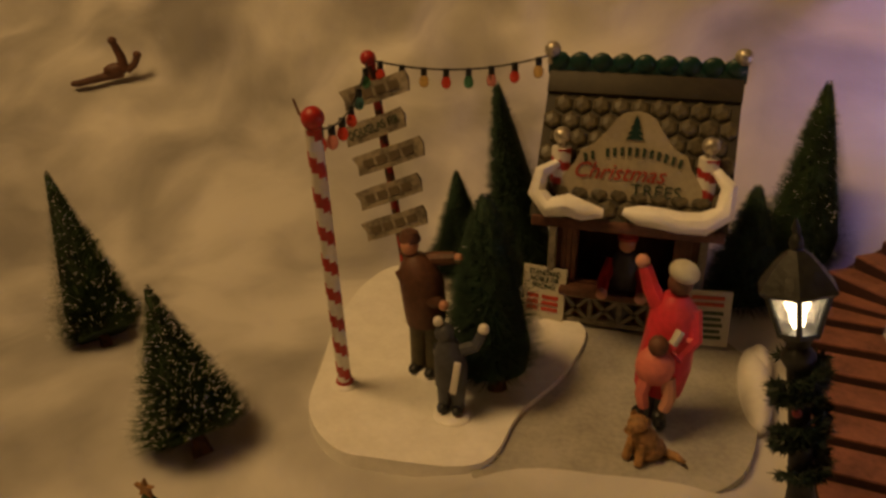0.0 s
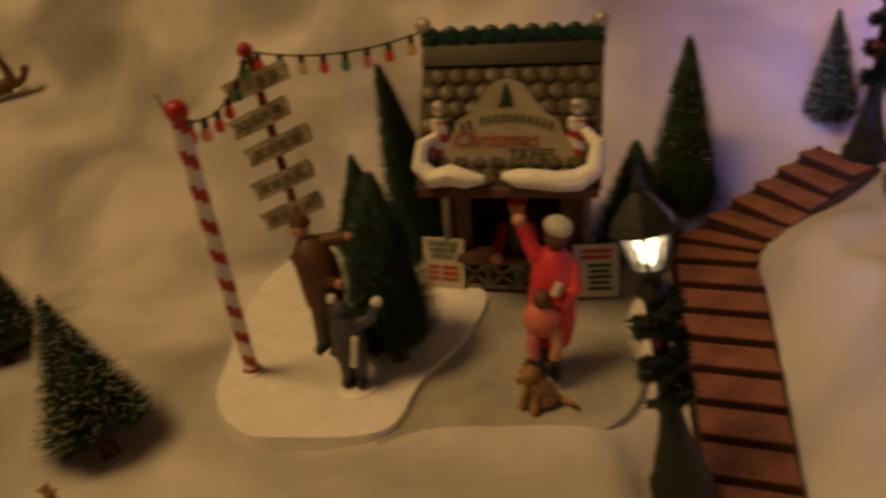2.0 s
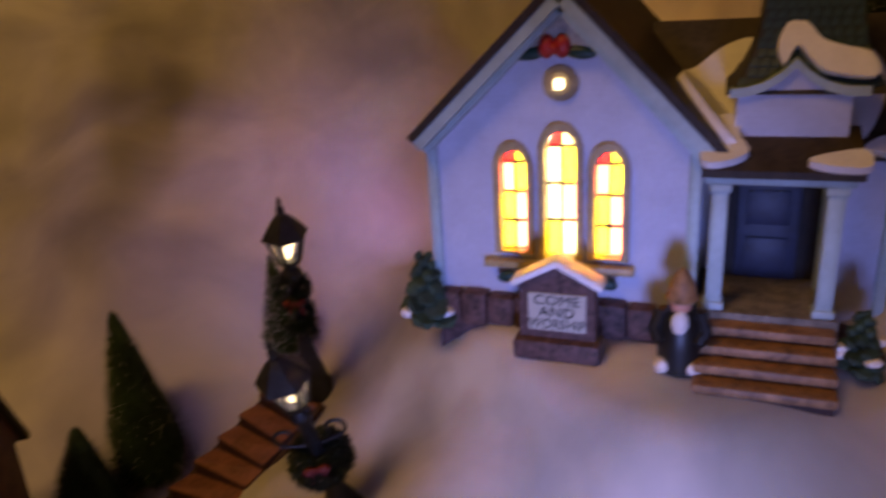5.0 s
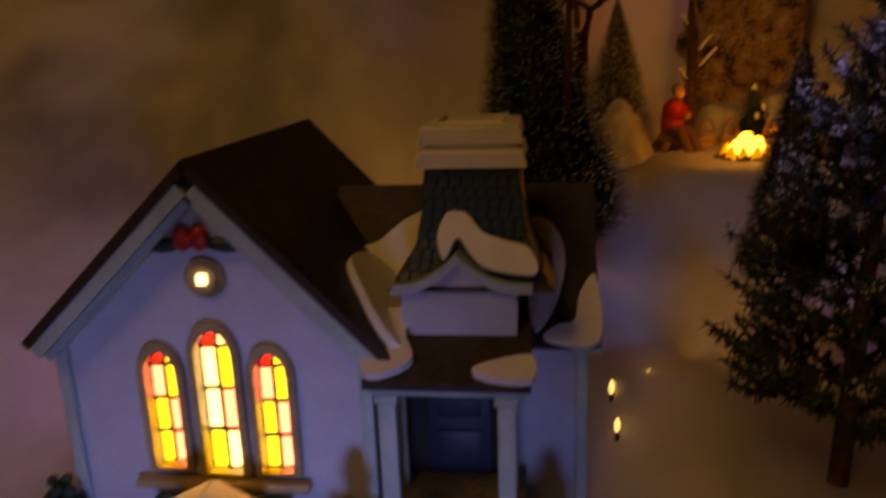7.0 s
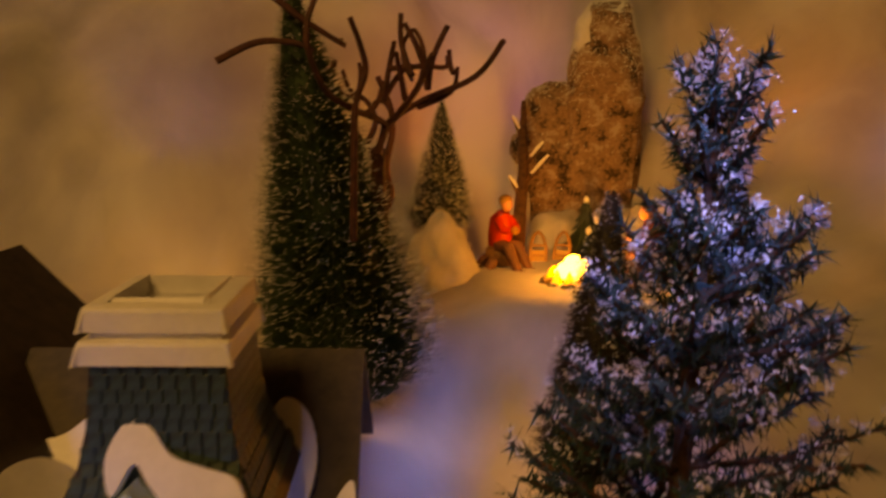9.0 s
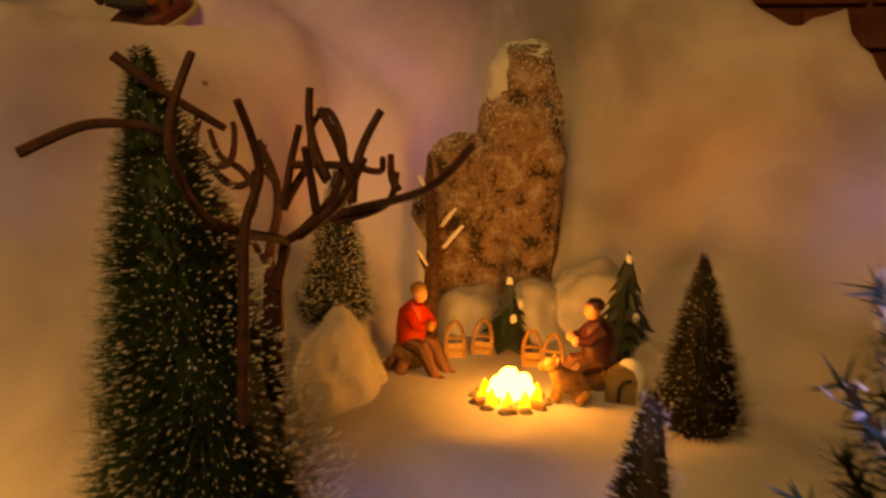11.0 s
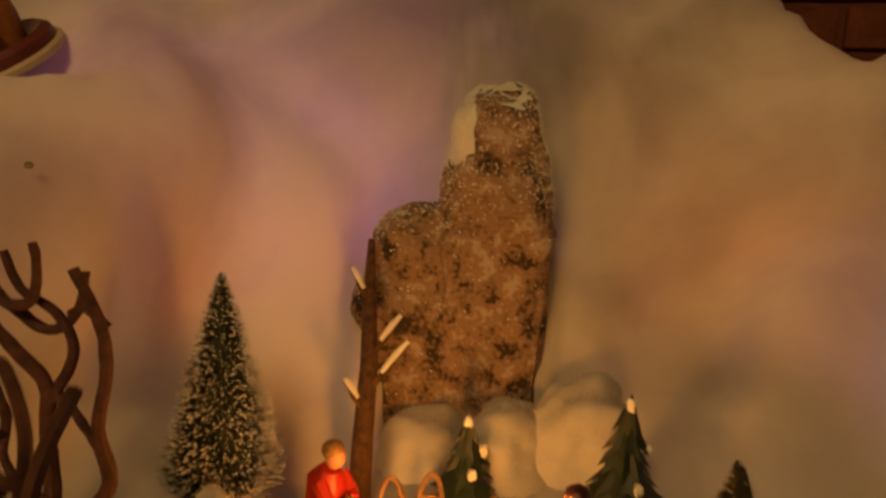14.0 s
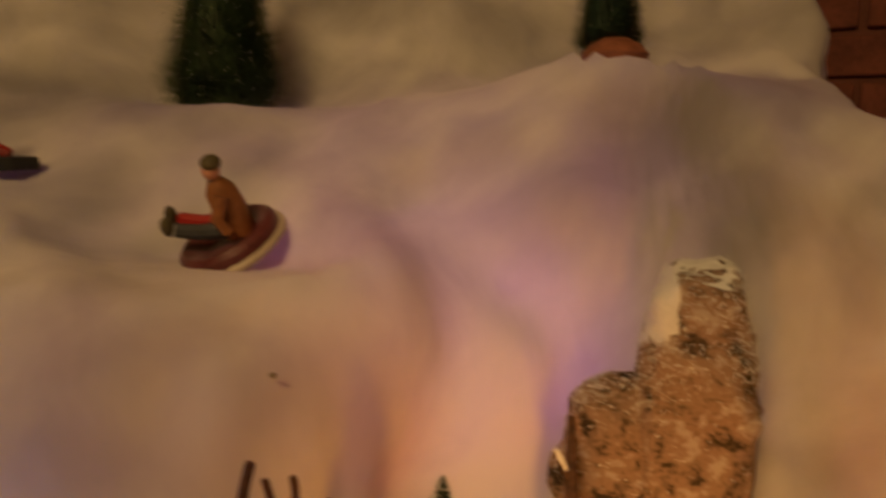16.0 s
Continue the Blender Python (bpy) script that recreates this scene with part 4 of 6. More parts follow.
def build_stairs():
    st = thing("staircase", (0, 0, 0), "red-brown wooden staircase winding up through the snow", "stairs")
    edges = []
    for i in range(-2, 8):
        y = -0.0905 + 0.0192 * i + 0.0001 * i * i
        edges.append(((0.2135, y, -0.008 + 0.0035 * i), (0.2465 + 0.0011 * i, y - 0.004, -0.008 + 0.0035 * i)))
    for n in range(7):
        t = n / 6
        a = Vector((0.2165, 0.068, 0.020)).lerp(Vector((0.2990, 0.124, 0.058)), t ** 0.9)
        b = Vector((0.2575, 0.052, 0.020)).lerp(Vector((0.3190, 0.090, 0.058)), t ** 1.25)
        edges.append((tuple(a), tuple(b)))
    for (a0, b0), (a1, b1) in zip(edges, edges[1:]):
        a0, b0, a1, b1 = (Vector(v) for v in (a0, b0, a1, b1))
        up = Vector((0, 0, 1))
        z = a0.z
        out = [a0, b0, Vector((b1.x, b1.y, z)), Vector((a1.x, a1.y, z))]
        nose = (out[0] - out[3]) * 0.10
        back = [out[3], out[2]]
        out[2], out[3] = out[2].lerp(out[1], 0.20), out[3].lerp(out[0], 0.20)
        out[0] = out[0] + nose
        out[1] = out[1] + nose
        bm = bmesh.new()
        top = [bm.verts.new(p) for p in out]
        low = [bm.verts.new(p - up * 0.0009) for p in out]
        bm.faces.new(top), bm.faces.new(low[::-1])
        for k in range(4):
            bm.faces.new((top[k], low[k], low[(k + 1) % 4], top[(k + 1) % 4]))
        rounded(bm, 0.0003, 2)
        part("tread", bm, TREAD, st)
        # Block below the tread; its dark colour stands in for the gap's shade
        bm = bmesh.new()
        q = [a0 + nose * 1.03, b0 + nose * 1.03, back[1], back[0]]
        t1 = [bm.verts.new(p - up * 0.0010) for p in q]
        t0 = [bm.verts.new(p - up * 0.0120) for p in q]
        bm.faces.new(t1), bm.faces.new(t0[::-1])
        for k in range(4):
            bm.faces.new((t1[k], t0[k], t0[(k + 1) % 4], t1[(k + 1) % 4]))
        part("riser", bm, RISER_SHADE, st)
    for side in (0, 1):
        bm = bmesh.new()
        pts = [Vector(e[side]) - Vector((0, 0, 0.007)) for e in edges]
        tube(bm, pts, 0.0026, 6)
        part("stringer", bm, RISER_SHADE, st)


build_stairs()


def street_lamp(base, glass_at, label, wreath=0.40, big=False, power=0.035, bow=True):
    """Iron lamp post: the lantern's middle stands at glass_at."""
    m, h = frame_along(base, glass_at, 0.5)
    lp = thing("street_lamp", m, label, "lamp", "street lamps")
    bm = bmesh.new()
    lathe(bm, [(0.0115, -0.004), (0.0115, 0.003), (0.0095, 0.006), (0.0085, 0.012), (0.0060, 0.020), (0.0042, 0.030)], 12)
    part("foot", bm, IRON, lp)
    bm = bmesh.new()
    lathe(bm, [(0.0042, 0.028), (0.0034, h * 0.55), (0.0036, h - 0.020), (0.0052, h - 0.017), (0.0052, h - 0.0145), (0.0034, h - 0.012), (0.0056, h - 0.0075)], 12)
    part("post", bm, IRON, lp)
    lo, hi, r0, r1 = h - 0.0070, h + 0.0062, 0.0062, 0.0100
    frame_m = bmesh.new()
    for k in range(6):
        a = k * math.tau / 6
        p0, p1 = Vector((r0 * math.cos(a), r0 * math.sin(a), lo)), Vector((r1 * math.cos(a), r1 * math.sin(a), hi))
        rod(frame_m, p0, p1, 0.0010, None, 6)
    lathe(frame_m, [(r0 + .0008, lo - .0012), (r0 + .001, lo + .0006), (0.002, lo + .0008)], 6)
    part("lantern_frame", frame_m, IRON, lp)
    for k in range(6):
        a, b = k * math.tau / 6, (k + 1) * math.tau / 6
        bm = bmesh.new()
        c = [Vector((r * math.cos(x), r * math.sin(x), z)) * 1.0 for r, x, z in ((r0, a, lo), (r0, b, lo), (r1, b, hi), (r1, a, hi))]
        inward = -(c[0] + c[1]).normalized() * 0.0005
        inward.z = 0
        top = [bm.verts.new(v) for v in c]
        low = [bm.verts.new(v + inward) for v in c]
        bm.faces.new(top), bm.faces.new(low[::-1])
        for i in range(4):
            bm.faces.new((top[i], low[i], low[(i + 1) % 4], top[(i + 1) % 4]))
        pane = part("pane", bm, LANTERN_GLASS, lp, smooth=False)
        pane.visible_shadow = False
    bm = bmesh.new()
    lathe(bm, [(0.0112, hi - 0.0004), (0.0126, hi + 0.0010), (0.0114, hi + 0.0028), (0.0070, hi + 0.0086), (0.0043, hi + 0.0115), (0.0024, hi + 0.0130)], 6)
    part("lantern_roof", bm, IRON, lp)
    bm = bmesh.new()
    lathe(bm, [(0.0010, hi + 0.012), (0.0023, hi + 0.0145), (0.0020, hi + 0.0165), (0.0010, hi + 0.0180), (0.0014, hi + 0.0195), (0.0002, hi + 0.023)], 10)
    part("finial", bm, IRON, lp)
    bm = bmesh.new()
    lathe(bm, [(0.0014, lo + 0.001), (0.0022, lo + 0.003), (0.0025, lo + 0.0065), (0.0017, lo + 0.010), (0.0004, lo + 0.011)], 12)
    part("bulb", bm, BULB_ON, lp, "glowing warm white bulb")
    # a garland round the post with a red bow
    rnd = random.Random(int(h * 1e5))
    verts, faces = [], []
    zc = h * 0.52 if not big else h * 0.50
    for i in range(3400 if big else 3000):
        a = rnd.random() * math.tau
        if big:
            b = rnd.random() * math.tau
            rr, zz = 0.0085 + 0.0050 * math.cos(b), zc + 0.0068 * math.sin(b)
        else:
            u = rnd.random()
            rr, zz = 0.0046 + 0.0030 * rnd.random(), zc - 0.012 + 0.040 * u
            a = u * math.tau * 2.5 + rnd.uniform(-1.4, 1.4)
        p = Vector((rr * math.cos(a), rr * math.sin(a), zz))
        d = Vector((rnd.gauss(math.cos(a), .6), rnd.gauss(math.sin(a), .6), rnd.gauss(0, .6))).normalized() * rnd.uniform(0.0025, 0.0045)
        w = d.cross(Vector((rnd.random(), rnd.random(), 1))).normalized() * 0.0007
        k = len(verts)
        verts += [tuple(p - w), tuple(p + w), tuple(p + d)]
        faces.append((k, k + 1, k + 2))
    me = bpy.data.meshes.new("garland")
    me.from_pydata(verts, [], faces)
    me.materials.append(FIR)
    gl = new("garland", me)
    gl.parent = lp
    bm = bmesh.new()
    toward = m.inverted().to_3x3() @ Vector((-0.25, -0.95, 0.2))
    c = Vector((0, 0, zc + (0.0 if big else 0.012))) + toward.normalized() * (0.0135 if big else 0.0075)
    side = toward.cross(Vector((0, 0, 1))).normalized()
    for s in (-1, 1) if bow else ():
        ball(bm, c + side * s * 0.0032, (0.0032, 0.0020, 0.0024), 2)
        tube(bm, [c, c + side * s * 0.003 - Vector((0, 0, 0.004)), c + side * s * 0.004 - Vector((0, 0, 0.008))], [0.0013, 0.0012, 0.0006], 6)
    ball(bm, c, 0.0016, 2)
    part("bow" if bow else "berry", bm, WINE, lp, "small dull red ribbon bow" if bow else "dull red berry")
    for s in (-1, 1) if big else ():
        bm = bmesh.new()
        pts = []
        for i in range(15):
            t = i / 14
            ang = -1.4 + t * 5.2
            rad = 0.0062 - 0.0040 * t
            pts.append(side * s * (0.011 + rad * math.cos(ang)) + Vector((0, 0, h * 0.70 + rad * math.sin(ang))))
        tube(bm, [Vector((0, 0, h * 0.60))] + pts, 0.0009, 6)
        part("scroll", bm, IRON, lp)
    lamp("street_lamp_light", "POINT", m @ Vector((0, 0, h + 0.002)), power, (1.0, 0.72, 0.38), 0.004)
    return lp


street_lamp((0.2026, -0.1054, -0.004), (0.1864, -0.0952, 0.0872), "black iron street lamp with garland beside the stairs", power=0.008, bow=False)
street_lamp((0.3193, 0.0206, 0.028), (0.2998, -0.0009, 0.1155), "black iron street lamp with wreath at the stairs' top", big=True, power=0.010)
street_lamp((0.3165, 0.105, 0.055), (0.3118, 0.091, 0.1473), "black iron street lamp with garland below the church", power=0.010)

# ---- the church ----


def arch(cx, low, high, half, steps=6):
    """A pointed-arch outline."""
    spring = high - half * 1.35
    pts = [(cx - half, low), (cx + half, low), (cx + half, spring)]
    for i in range(1, steps):
        t = i / steps
        pts.append((cx + half * math.cos(t * math.pi / 2) ** 0.9, spring + (high - spring) * math.sin(t * math.pi / 2) ** 1.15))
    pts.append((cx, high))
    return pts + [(2 * cx - x, z) for x, z in reversed(pts[2:-1])] + []


def snow_patch(parent, m, outline, thick=0.0034):
    bm = bmesh.new()
    slab(bm, curve_round(outline, 4), thick, m)
    rounded(bm, thick * 0.42, 2)
    return part("snow_patch", bm, SNOW, parent, "rounded white painted snow")


def build_church():
    ch = thing("church", pose(0.4317, 0.0114, 0.113, 0, 0, -36.87), "pale blue-white clapboard church with lit stained glass and dark snowy roof", "church")
    wins = [(-0.0222, 0.0388, 0.0870, 0.0062), (-0.0005, 0.0368, 0.0956, 0.0071), (0.0208, 0.0378, 0.0870, 0.0062)]
    # nave
    bm = bmesh.new()
    slab(bm, [(-0.0625, 0.0), (0.0575, 0.0), (0.0575, 0.088), (0.0015, 0.1562), (-0.0625, 0.0955)], 0.003, upright(), [arch(*w) for w in wins])
    part("front_wall", bm, SIDING, ch)
    bm = bmesh.new()
    box(bm, (-0.061, 0.066, 0.0475), (0.003, 0.126, 0.095))
    box(bm, (0.056, 0.066, 0.044), (0.003, 0.126, 0.088))
    slab(bm, [(-0.0625, 0.0), (0.0575, 0.0), (0.0575, 0.088), (0.0015, 0.1562), (-0.0625, 0.0955)], 0.003, Matrix.Translation((0, 0.126, 0)) @ upright())
    part("side_wall", bm, SIDING, ch)
    for s in (-1, 1):
        a, b = Vector((0.0015, 0, 0.1605)), Vector((0.0015 + s * 0.0705, 0, 0.0865 if s > 0 else 0.0940))
        d = (b - a).normalized()
        n = Vector((-d.z * s, 0, d.x * s)) * 0.0035
        if n.z < 0:
            n = -n
        bm = bmesh.new()
        ring = [a, b, b - n, a - n]
        f = [bm.verts.new(p + Vector((0, -0.0125, 0))) for p in ring]
        k = [bm.verts.new(p + Vector((0, 0.134, 0))) for p in ring]
        bm.faces.new(f), bm.faces.new(k[::-1])
        for i in range(4):
            bm.faces.new((f[i], k[i], k[(i + 1) % 4], f[(i + 1) % 4]))
        part("roof", bm, CHROOF, ch)
        for off, wdt in ((0.0, 0.0050), (0.0052, 0.0026)):
            bm = bmesh.new()
            p0, p1 = a + d * (0.0036 + off + wdt) - n.normalized() * (0.0036 + off), b - n.normalized() * (0.0036 + off)
            q = [p0, p1, p1 - n.normalized() * wdt, p0 - n.normalized() * wdt]
            f = [bm.verts.new(p + Vector((0, -0.0118 + off * 0.5, 0))) for p in q]
            k = [bm.verts.new(p + Vector((0, -0.0005, 0))) for p in q]
            bm.faces.new(f), bm.faces.new(k[::-1])
            for i in range(4):
                bm.faces.new((f[i], k[i], k[(i + 1) % 4], f[(i + 1) % 4]))
            part("barge_board", bm, TRIM, ch)
    bm = bmesh.new()
    slab(bm, [(-0.026, 0.1235), (-0.012, 0.1275), (0.0015, 0.129), (0.015, 0.1275), (0.029, 0.1235), (0.0015, 0.151)], 0.003, Matrix.Translation((0, -0.0030, 0)) @ upright())
    part("gable_panel", bm, material("pale_fish_scale", (0.50, 0.48, 0.42), 0.5, vary=0.2, scale=500, bump=0.8, fine=900), ch)
    for x in (-0.0615, 0.0565):
        bm = bmesh.new()
        box(bm, (x, -0.0012, 0.048), (0.005, 0.0026, 0.082), bevel=0.0004)
        part("corner_board", bm, TRIM, ch)
    # stained glass
    for w in wins:
        cx, low, high, half = w
        bm = bmesh.new()
        slab(bm, arch(cx, low - 0.0012, high + 0.0036, half + 0.0030), 0.0034, Matrix.Translation((0, -0.0034, 0)) @ upright(), [arch(cx, low, high, half)])
        surround = part("window", bm, BRASS, ch, "pointed window with mustard surround")
        bm = bmesh.new()
        slab(bm, arch(cx, low, high, half - 0.0001), 0.0004, Matrix.Translation((0, 0.0016, 0)) @ upright(), [arch(cx, low + 0.0006, high - 0.0012, half - 0.0008)])
        cell = (high - half * 1.0 - low) / 3
        for r in range(1, 4):
            box(bm, (cx, 0.0012, low + r * cell), (half * 1.96, 0.0012, 0.0013))
        box(bm, (cx, 0.0012, (low + high) / 2), (0.0012, 0.0012, high - low - 0.001))
        part("leading", bm, LEAD, surround)
        rnd = random.Random(int(cx * 1e5) + 9)
        tint = [[0, 3], [0, 3], [3, 0], [2, 0]] if abs(cx) > 0.01 else [[0, 1], [1, 3], [1, 0], [2, 1]]
        full = arch(cx, low, high, half - 0.0004, 10)
        for r in range(4):
            for c in range(2):
                z0, z1 = low + r * cell, (low + (r + 1) * cell if r < 3 else high)
                x0, x1 = (cx - half, cx) if c == 0 else (cx, cx + half)
                if r < 3:
                    outline = [(x0, z0), (x1, z0), (x1, z1), (x0, z1)]
                else:
                    top = [(x, z) for x, z in full if z > z0 + 0.0005 and x0 - 1e-6 <= x <= x1 + 1e-6]
                    outline = [(x0, z0), (x1, z0)] + top + ([] if c == 0 else [])
                    if c == 0:
                        outline = [(x0, z0), (x1, z0)] + sorted(top, key=lambda p: -p[0])
                    else:
                        outline = [(x0, z0), (x1, z0)] + sorted(top, key=lambda p: -p[0])
                bm = bmesh.new()
                slab(bm, outline, 0.0004, Matrix.Translation((0, 0.0020, 0)) @ upright())
                part("pane", bm, STAINED[tint[r][c]], surround, smooth=False)
    bm = bmesh.new()
    box(bm, (-0.002, -0.0030, 0.0325), (0.070, 0.006, 0.0040), bevel=0.0012)
    part("window_sill", bm, BRASS, ch)
    bm = bmesh.new()
    for s in (-1, 1):
        for q in range(3):
            ball(bm, (-0.002 + s * (0.010 + q * 0.0065), -0.0062, 0.0285 - 0.0008 * q), (0.0052, 0.0022, 0.0030), 2, 1, Matrix.Rotation(s * 0.25, 3, "Y"))
    for s in (-1, 0, 1):
        ball(bm, (-0.002 + s * 0.0048, -0.0072, 0.0298 + 0.001 * (s == 0)), (0.0042, 0.0026, 0.0034), 2, 0)
    part("garland_bow", bm, [RED, GREEN], ch, "red bow with dark green leaves")
    # the gable lamp and its bow
    bm = bmesh.new()
    for r, d in ((0.0082, 0.0), (0.0058, -0.0012)):
        rod(bm, (-0.0005, 0.0015, 0.1160), (-0.0005, -0.0018 + d, 0.1160), r, r * 0.92, 24)
    part("roundel", bm, BRASS, ch)
    bm = bmesh.new()
    box(bm, (-0.0005, -0.0038, 0.1160), (0.0040, 0.0020, 0.0045), bevel=0.0008)
    part("gable_lamp", bm, BULB_ON, ch, "small glowing lamp")
    bm = bmesh.new()
    for s in (-1, 1):
        ball(bm, (-0.002 + s * 0.0105, -0.0040, 0.1288), (0.0070, 0.0018, 0.0028), 2, 1, Matrix.Rotation(s * 0.12, 3, "Y"))
        ball(bm, (-0.002 + s * 0.0032, -0.0052, 0.1316), (0.0036, 0.0024, 0.0050), 2, 0)
    ball(bm, (-0.002, -0.0064, 0.1308), 0.0024, 2, 0)
    part("gable_bow", bm, [RED, GREEN], ch, "red bow between dark green leaves")
    # foundation
    for n in range(9):
        bm = bmesh.new()
        box(bm, (-0.0555 + n * 0.0132, -0.0035, 0.0085), (0.0128, 0.010, 0.0165 + 0.0012 * math.sin(n * 2.3)), bevel=0.0018)
        part("foundation_stone", bm, CHBRICK, ch)
    # Unseen block added under the walls to stop the inner lamp leaking out
    bm = bmesh.new()
    box(bm, (0.0375, 0.063, -0.019), (0.200, 0.130, 0.038))
    part("leak_block", bm, CHBRICK, ch)
    # wing across the back
    bm = bmesh.new()
    box(bm, (0.0955, 0.036, 0.042), (0.080, 0.003, 0.084))
    box(bm, (0.0955, 0.124, 0.042), (0.080, 0.003, 0.084))
    slab(bm, [(0.036, 0.0), (0.124, 0.0), (0.124, 0.084), (0.080, 0.128), (0.036, 0.084)], 0.003,
         Matrix.Translation((0.1335, 0, 0)) @ Matrix(((0, 0, 1, 0), (1, 0, 0, 0), (0, 1, 0, 0), (0, 0, 0, 1))))
    part("wing_wall", bm, SIDING, ch)
    for s in (-1, 1):
        bm = bmesh.new()
        a, b = Vector((0, 0.080, 0.1345)), Vector((0, 0.080 + s * 0.056, 0.0805))
        n = Vector((0, s * 0.054, 0.056)).normalized() * 0.0032
        ring = [a, b, b - n, a - n]
        f = [bm.verts.new(p + Vector((0.030, 0, 0))) for p in ring]
        k = [bm.verts.new(p + Vector((0.1435, 0, 0))) for p in ring]
        bm.faces.new(f), bm.faces.new(k[::-1])
        for i in range(4):
            bm.faces.new((f[i], k[i], k[(i + 1) % 4], f[(i + 1) % 4]))
        part("wing_roof", bm, CHROOF, ch)
    bm = bmesh.new()
    box(bm, (0.138, 0.031, 0.0795), (0.012, 0.013, 0.006), bevel=0.001)
    box(bm, (0.137, 0.0345, 0.040), (0.005, 0.005, 0.078), bevel=0.0006)
    part("corner_pilaster", bm, TRIM, ch)
    # porch
    bm = bmesh.new()
    box(bm, (0.0875, 0.010, 0.010), (0.054, 0.050, 0.024), bevel=0.0008)
    part("porch_floor", bm, GREYWOOD, ch)
    for x in (0.0665, 0.1085):
        bm = bmesh.new()
        box(bm, (x, -0.0105, 0.0495), (0.0064, 0.0064, 0.056), bevel=0.0006)
        for z in (0.0240, 0.0755):
            box(bm, (x, -0.0105, z), (0.0084, 0.0084, 0.0035), bevel=0.0006)
        part("porch_column", bm, TRIM, ch)
    for x in (0.0655, 0.1095):
        bm = bmesh.new()
        box(bm, (x, 0.018, 0.049), (0.0040, 0.0040, 0.054), bevel=0.0004)
        part("door_pilaster", bm, TRIM, ch)
    bm = bmesh.new()
    box(bm, (0.0875, -0.0095, 0.0805), (0.055, 0.011, 0.0065), bevel=0.0009)
    box(bm, (0.0625, 0.012, 0.0805), (0.005, 0.040, 0.0065))
    box(bm, (0.1125, 0.012, 0.0805), (0.005, 0.040, 0.0065))
    part("porch_beam", bm, TRIM, ch)
    bm = bmesh.new()
    box(bm, (0.0875, 0.030, 0.048), (0.044, 0.003, 0.056))
    part("doorway", bm, DARK, ch, "dark doorway")
    bm = bmesh.new()
    box(bm, (0.0875, 0.028, 0.045), (0.026, 0.002, 0.046), bevel=0.0006)
    for z in (0.034, 0.056):
        box(bm, (0.0875, 0.0265, z), (0.018, 0.0014, 0.016), bevel=0.0005)
    part("door", bm, material("dark_blue_door", (0.020, 0.030, 0.070), 0.5, vary=0.2), ch, "dark blue panelled door")
    bm = bmesh.new()
    vs = [(0.059, -0.017, 0.0835), (0.117, -0.017, 0.0835), (0.117, 0.010, 0.0965), (0.059, 0.010, 0.0965)]
    t = [bm.verts.new(v) for v in vs]
    b = [bm.verts.new(Vector(v) - Vector((0, 0, 0.003))) for v in vs]
    bm.faces.new(t), bm.faces.new(b[::-1])
    for i in range(4):
        bm.faces.new((t[i], b[i], b[(i + 1) % 4], t[(i + 1) % 4]))
    part("porch_roof", bm, CHROOF, ch)
    for n in range(4):
        bm = bmesh.new()
        box(bm, (0.087, -0.0175 - n * 0.0075, 0.0165 - n * 0.0052), (0.053, 0.0105, 0.0042), bevel=0.0012)
        part("step", bm, LOG, ch)
        # Same near-black brown as the stairs, where it stands in for shade
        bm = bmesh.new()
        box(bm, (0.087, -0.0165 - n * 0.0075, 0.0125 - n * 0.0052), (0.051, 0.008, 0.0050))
        part("step_riser", bm, RISER_SHADE, ch)
    # dormer under the tower
    bm = bmesh.new()
    slab(bm, [(0.0705, 0.092), (0.1120, 0.092), (0.1120, 0.1105), (0.1035, 0.1125), (0.0965, 0.117), (0.0910, 0.1225), (0.0855, 0.117), (0.0790, 0.1125), (0.0705, 0.1105)], 0.040,
         Matrix.Translation((0, 0.0030, 0)) @ upright())
    part("dormer_wall", bm, SIDING, ch)
    bm = bmesh.new()
    eave = [(0.0675, 0.1125), (0.0735, 0.1130), (0.0800, 0.1150), (0.0860, 0.1190), (0.0910, 0.1240), (0.0960, 0.1190), (0.1025, 0.1150), (0.1095, 0.1132), (0.1175, 0.1130)]
    slab(bm, eave + [(x, z - 0.0036) for x, z in reversed(eave)], 0.008, Matrix.Translation((0, 0.0003, 0)) @ upright())
    part("dormer_eave", bm, TRIM, ch)
    # tower
    bm = bmesh.new()
    rings = []
    for z, grow in ((0.110, 0.0135), (0.113, 0.0105), (0.118, 0.0070), (0.126, 0.0036), (0.136, 0.0016), (0.1545, 0.0)):
        x0, x1, y0, y1 = 0.0795 - grow, 0.1120 + grow, 0.0125 - grow * 0.8, 0.0480 + grow * 0.8
        rings.append([bm.verts.new(p) for p in ((x0, y0, z), (x1, y0, z), (x1, y1, z), (x0, y1, z))])
    for a, b in zip(rings, rings[1:]):
        for i in range(4):
            bm.faces.new((a[i], a[(i + 1) % 4], b[(i + 1) % 4], b[i]))
    bm.faces.new(rings[0][::-1]), bm.faces.new(rings[-1])
    tower = part("tower", bm, ROOFTAR, ch, "flared slate-hung tower", smooth=False)
    rnd = random.Random(3)
    tile_bm = bmesh.new()
    box(tile_bm, (0, 0, 0), (0.0036, 0.0010, 0.0040), bevel=0.0003)
    tile = bpy.data.meshes.new("slate")
    tile_bm.to_mesh(tile)
    tile_bm.free()
    tile.materials.append(SLATE)

    def grow_at(z):
        table = ((0.110, 0.0135), (0.113, 0.0105), (0.118, 0.0070), (0.126, 0.0036), (0.136, 0.0016), (0.1545, 0.0))
